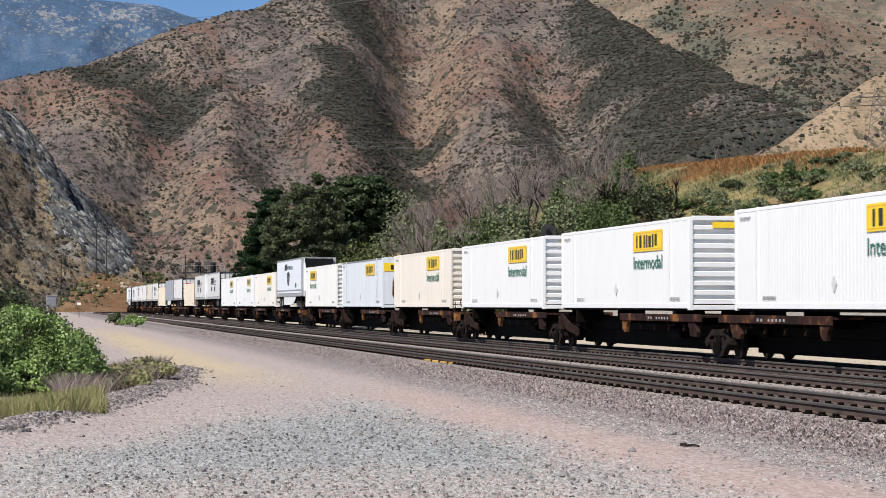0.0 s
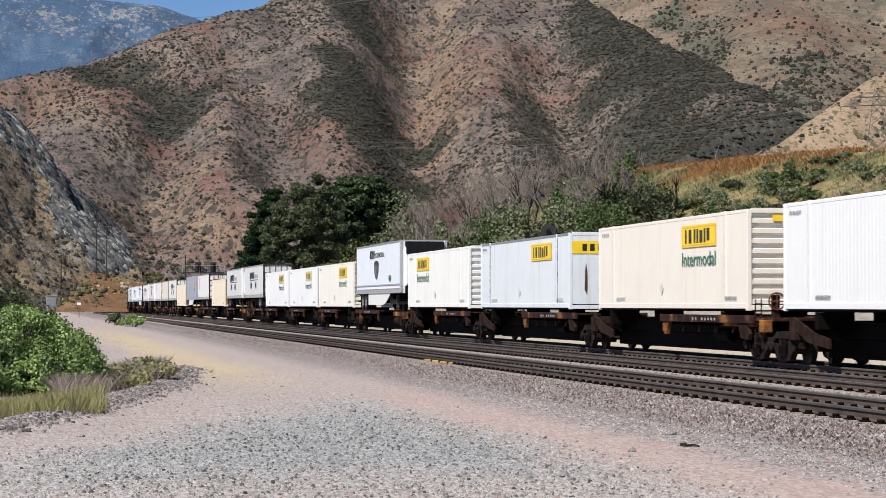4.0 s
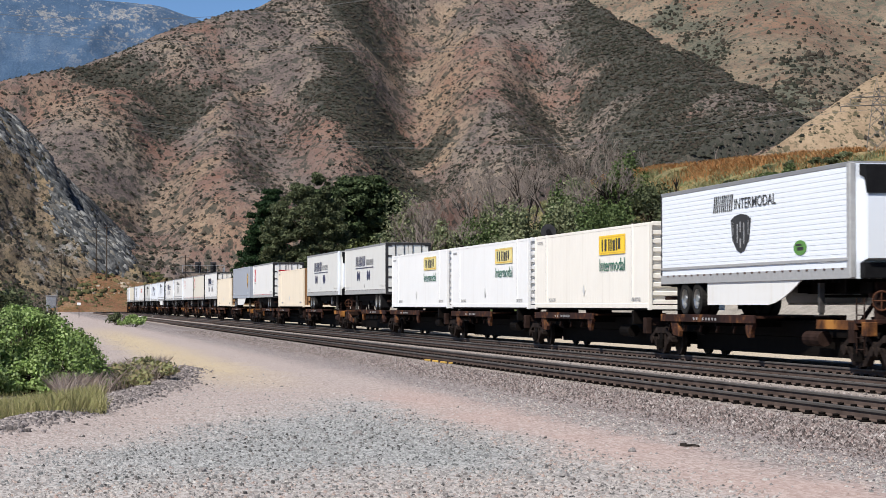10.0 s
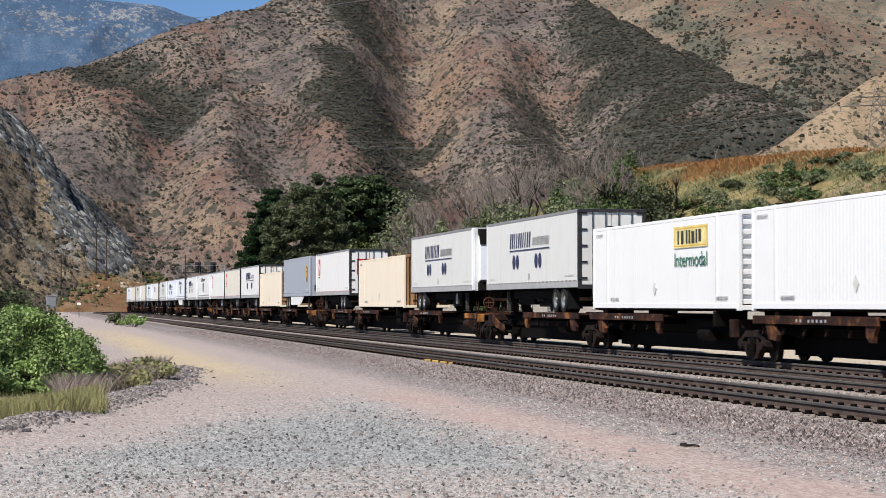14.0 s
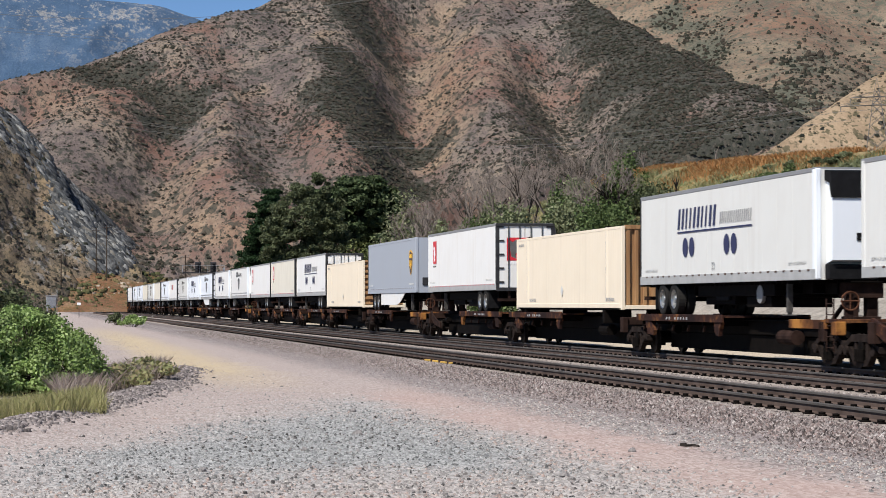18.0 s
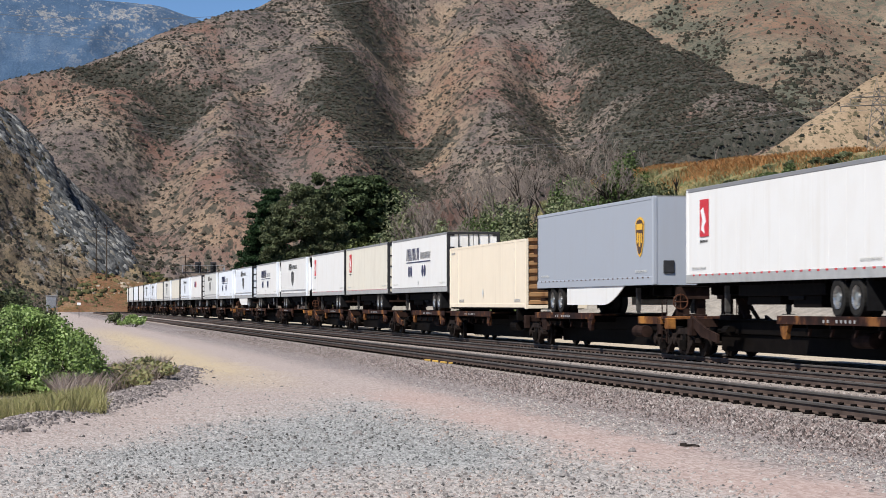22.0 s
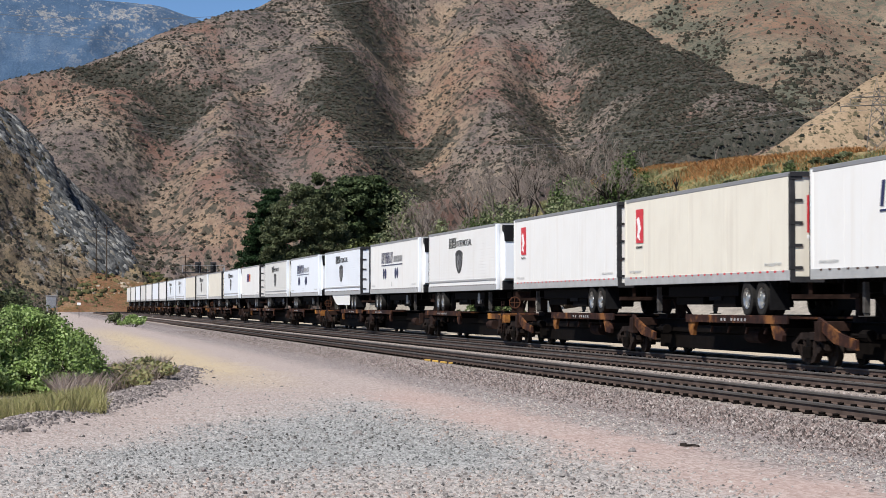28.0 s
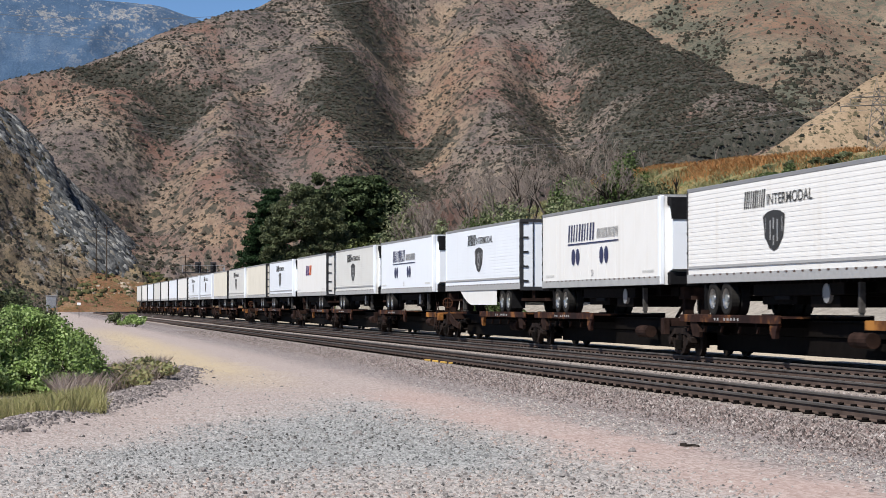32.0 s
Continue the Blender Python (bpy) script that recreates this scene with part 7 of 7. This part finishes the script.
def wire(p, q, sag, r=0.035, label="thin overhead power line across the valley"):
    """A hanging cable from p to q."""
    p, q = Vector(p), Vector(q)
    pts = [p.lerp(q, i / 40) - Vector((0, 0, sag * 4 * (i / 40) * (1 - i / 40))) for i in range(41)]
    ring = [(0, r), (r * 0.87, -r * 0.5), (-r * 0.87, -r * 0.5)]
    side = (q - p).cross(Vector((0, 0, 1))).normalized()
    verts = [tuple(c + side * a + Vector((0, 0, b))) for c in pts for a, b in ring]
    faces = [(3 * i + j, 3 * i + (j + 1) % 3, 3 * i + 3 + (j + 1) % 3, 3 * i + 3 + j) for i in range(40) for j in range(3)]
    ob = new("power_line", raw("power_line", verts, faces, WIRE))
    return tagged(ob, label, "power line", "power lines")


for z, dx in ((9.3, -7.6), (9.3, 7.6), (11.1, -5.5)):
    q = TOWER + Vector((dx * math.cos(radians(22)), -dx * math.sin(radians(22)), z))
    wire(q, spot(2.0, 620, 48.0 + z * 0.7) + Vector((dx, 0, 0)), 8.0)
    wire(q, q + Vector((150, -120, 18)), 4.0)
wire(spot(-2.0, 480, 66.2), spot(12.0, 520, 82.0), 5.5, 0.06)
wire(spot(-2.0, 480, 63.5), spot(14.0, 560, 70.0), 3.0, 0.045)
wire(spot(-2.0, 480, 62.8), spot(14.0, 560, 69.0), 3.0, 0.045)

# signal bridge over the far track
sig = tagged(new("signal_bridge"), "dark steel signal cantilever with two heads over the tracks", "railway signal")
sig.matrix_basis = pose(0, 299, 0)
part("mast", boxes((26.2, 26.5, -0.15, 0.15, -0.2, 7.0), bev=0.02), GALV, sig)
part("arm", boxes((20.6, 26.4, -0.5, -0.42, 6.3, 6.42), (20.6, 26.4, 0.42, 0.5, 6.3, 6.42), (20.6, 26.4, -0.5, 0.5, 6.2, 6.28)), DARK_TRIM, sig)
part("handrail", cyls(((20.6, -0.5, 7.3), (26.4, -0.5, 7.3), 0.03), *[((20.6 + 1.16 * i, -0.5, 6.3), (20.6 + 1.16 * i, -0.5, 7.3), 0.025) for i in range(6)], seg=5), GALV, sig)
for hx in (22.8, 24.9):
    hd = part("signal_head", boxes((hx - 0.32, hx + 0.32, -0.30, 0.1, 6.45, 7.75), bev=0.05), DARK_TRIM, sig)
    part("backplate", boxes((hx - 0.42, hx + 0.42, 0.1, 0.14, 6.4, 7.8), bev=0.02), DARK_TRIM, hd)
    for i in range(3):
        part("hood", cyls(((hx, -0.30, 6.75 + 0.36 * i), (hx, -0.62, 6.72 + 0.36 * i), 0.14), seg=10), BLACK, hd)

# round target on a mast beyond the train
tgt = tagged(new("round_target_mast"), "grey round target on a steel mast beside the tracks", "railway sign")
tgt.matrix_basis = pose(*spot(13.67, 112), 0, 0, -13.7)
part("mast", cyls(((0, 0, -0.3), (0, 0, 6.0), 0.06), seg=8), GALV, tgt)
part("target", cyls(((0, -0.08, 5.65), (0, -0.04, 5.65), 0.40), seg=24), DARK_TRIM, tgt, "dark grey disc")
part("lamp_hood", cyls(((0, -0.08, 5.65), (0, -0.35, 5.65), 0.13), seg=10), BLACK, tgt)

# equipment cabinet and marker beside the line
cab = tagged(new("equipment_cabinet"), "silver metal equipment cabinet on a pedestal", "cabinet")
cab.matrix_basis = pose(*spot(0.53, 235), 0, 0, 8)
part("body", boxes((-0.5, 0.5, -0.35, 0.35, 1.5, 2.75), bev=0.02), GALV, cab)
part("roof", boxes((-0.56, 0.56, -0.41, 0.41, 2.75, 2.85), bev=0.02), ALU, cab)
part("door", boxes((-0.42, 0.42, -0.38, -0.35, 1.6, 2.68), bev=0.01), GALV, cab)
for sx in (-0.4, 0.4):
    part("leg", boxes((sx - 0.06, sx + 0.06, -0.06, 0.06, -0.1, 1.5)), GALV, cab)
part("conduit", cyls(((0.62, 0, -0.1), (0.62, 0, 3.4), 0.04), seg=8), GALV, cab)
mk = tagged(new("marker_post"), "small white marker on a post beside the line", "marker post")
mk.matrix_basis = pose(*spot(1.25, 300), 0, 0, 0)
part("post", boxes((-0.04, 0.04, -0.04, 0.04, -0.1, 2.1)), DARK_TRIM, mk)
part("plate", boxes((-0.26, 0.26, -0.08, -0.05, 1.8, 2.15), bev=0.01), D_WHITE, mk)
slab = tagged(new("pale_slab", mesh_of("pale_slab", boxes((-1.4, 1.4, -3.0, 3.0, -0.05, 0.10), bev=0.04), plain("pale_concrete", (0.55, 0.53, 0.50), 0.9))), "pale concrete slab beside the near rail", "slab")
slab.matrix_basis = pose(17.6, 330, 0.03)

# fence posts, burnt stumps and dead stalks on the bank
rnd = random.Random(15)
for b, d, h in ((19.43, 178, 1.25), (19.2, 179, 0.7), (20.6, 170, 0.8), (18.3, 182, 0.6)):
    p = ground_at(b, d)
    fp = new("fence_post", mesh_of("fence_post", boxes((-0.07, 0.07, -0.07, 0.07, -0.4, h), bev=0.01), WOOD_POLE))
    fp.matrix_basis = pose(*p, 0, rnd.uniform(-4, 4), rnd.uniform(0, 90))
    tagged(fp, "dark wooden fence post on the bank", "fence post", "fence posts")
for b, d, h in ((17.0, 150, 2.6), (16.4, 152, 2.2), (14.9, 148, 3.4), (15.4, 150, 2.8), (18.1, 176, 1.6), (18.75, 178, 1.8), (18.95, 180, 1.9), (16.2, 184, 2.0)):
    p = ground_at(b, d)
    limbs = []
    branching(rnd, Vector((0, 0, -0.4)), Vector((rnd.uniform(-0.2, 0.2), 0, 1)).normalized(), h * 0.62, 0.10 if d < 160 else 0.06, 2, limbs, 0.5, 0.8)
    st = tagged(new("dead_tree"), "burnt dead trunk on the bank" if d < 160 else "bleached dead stalk on the bank", "dead tree", "dead trunks on the bank")
    st.matrix_basis = pose(*p)
    part("trunk", tube_mesh("trunk", limbs, BURNT if d < 160 else DEAD, 5), None, st)

# strokes and twigs too fine to tell apart
for o in scene.objects:
    if o.name.split(".")[0] in ("name_mark", "stencil_mark", "serial_mark", "fine_branchwork", "seam_pattern", "rib_pattern", "marker_strip", "branchwork"):
        tagged(o, kind="stuff")


def motions():
    """The train runs at a steady pace towards the camera's side, and its wheels turn."""
    for thing, s, z in MOVING:
        walk(thing, [(t, on_track(s - SPEED * t, TRAIN_X, RAIL_Z + z)) for t in range(0, 33)])
    turn = math.degrees(SPEED / 0.42) / FPS
    for ws in WHEELSETS:
        y = ws.matrix_basis.translation.y
        walk(ws, [(i / FPS, pose(0, y, 0.42, turn * i)) for i in range(32 * FPS + 1)])


motions()
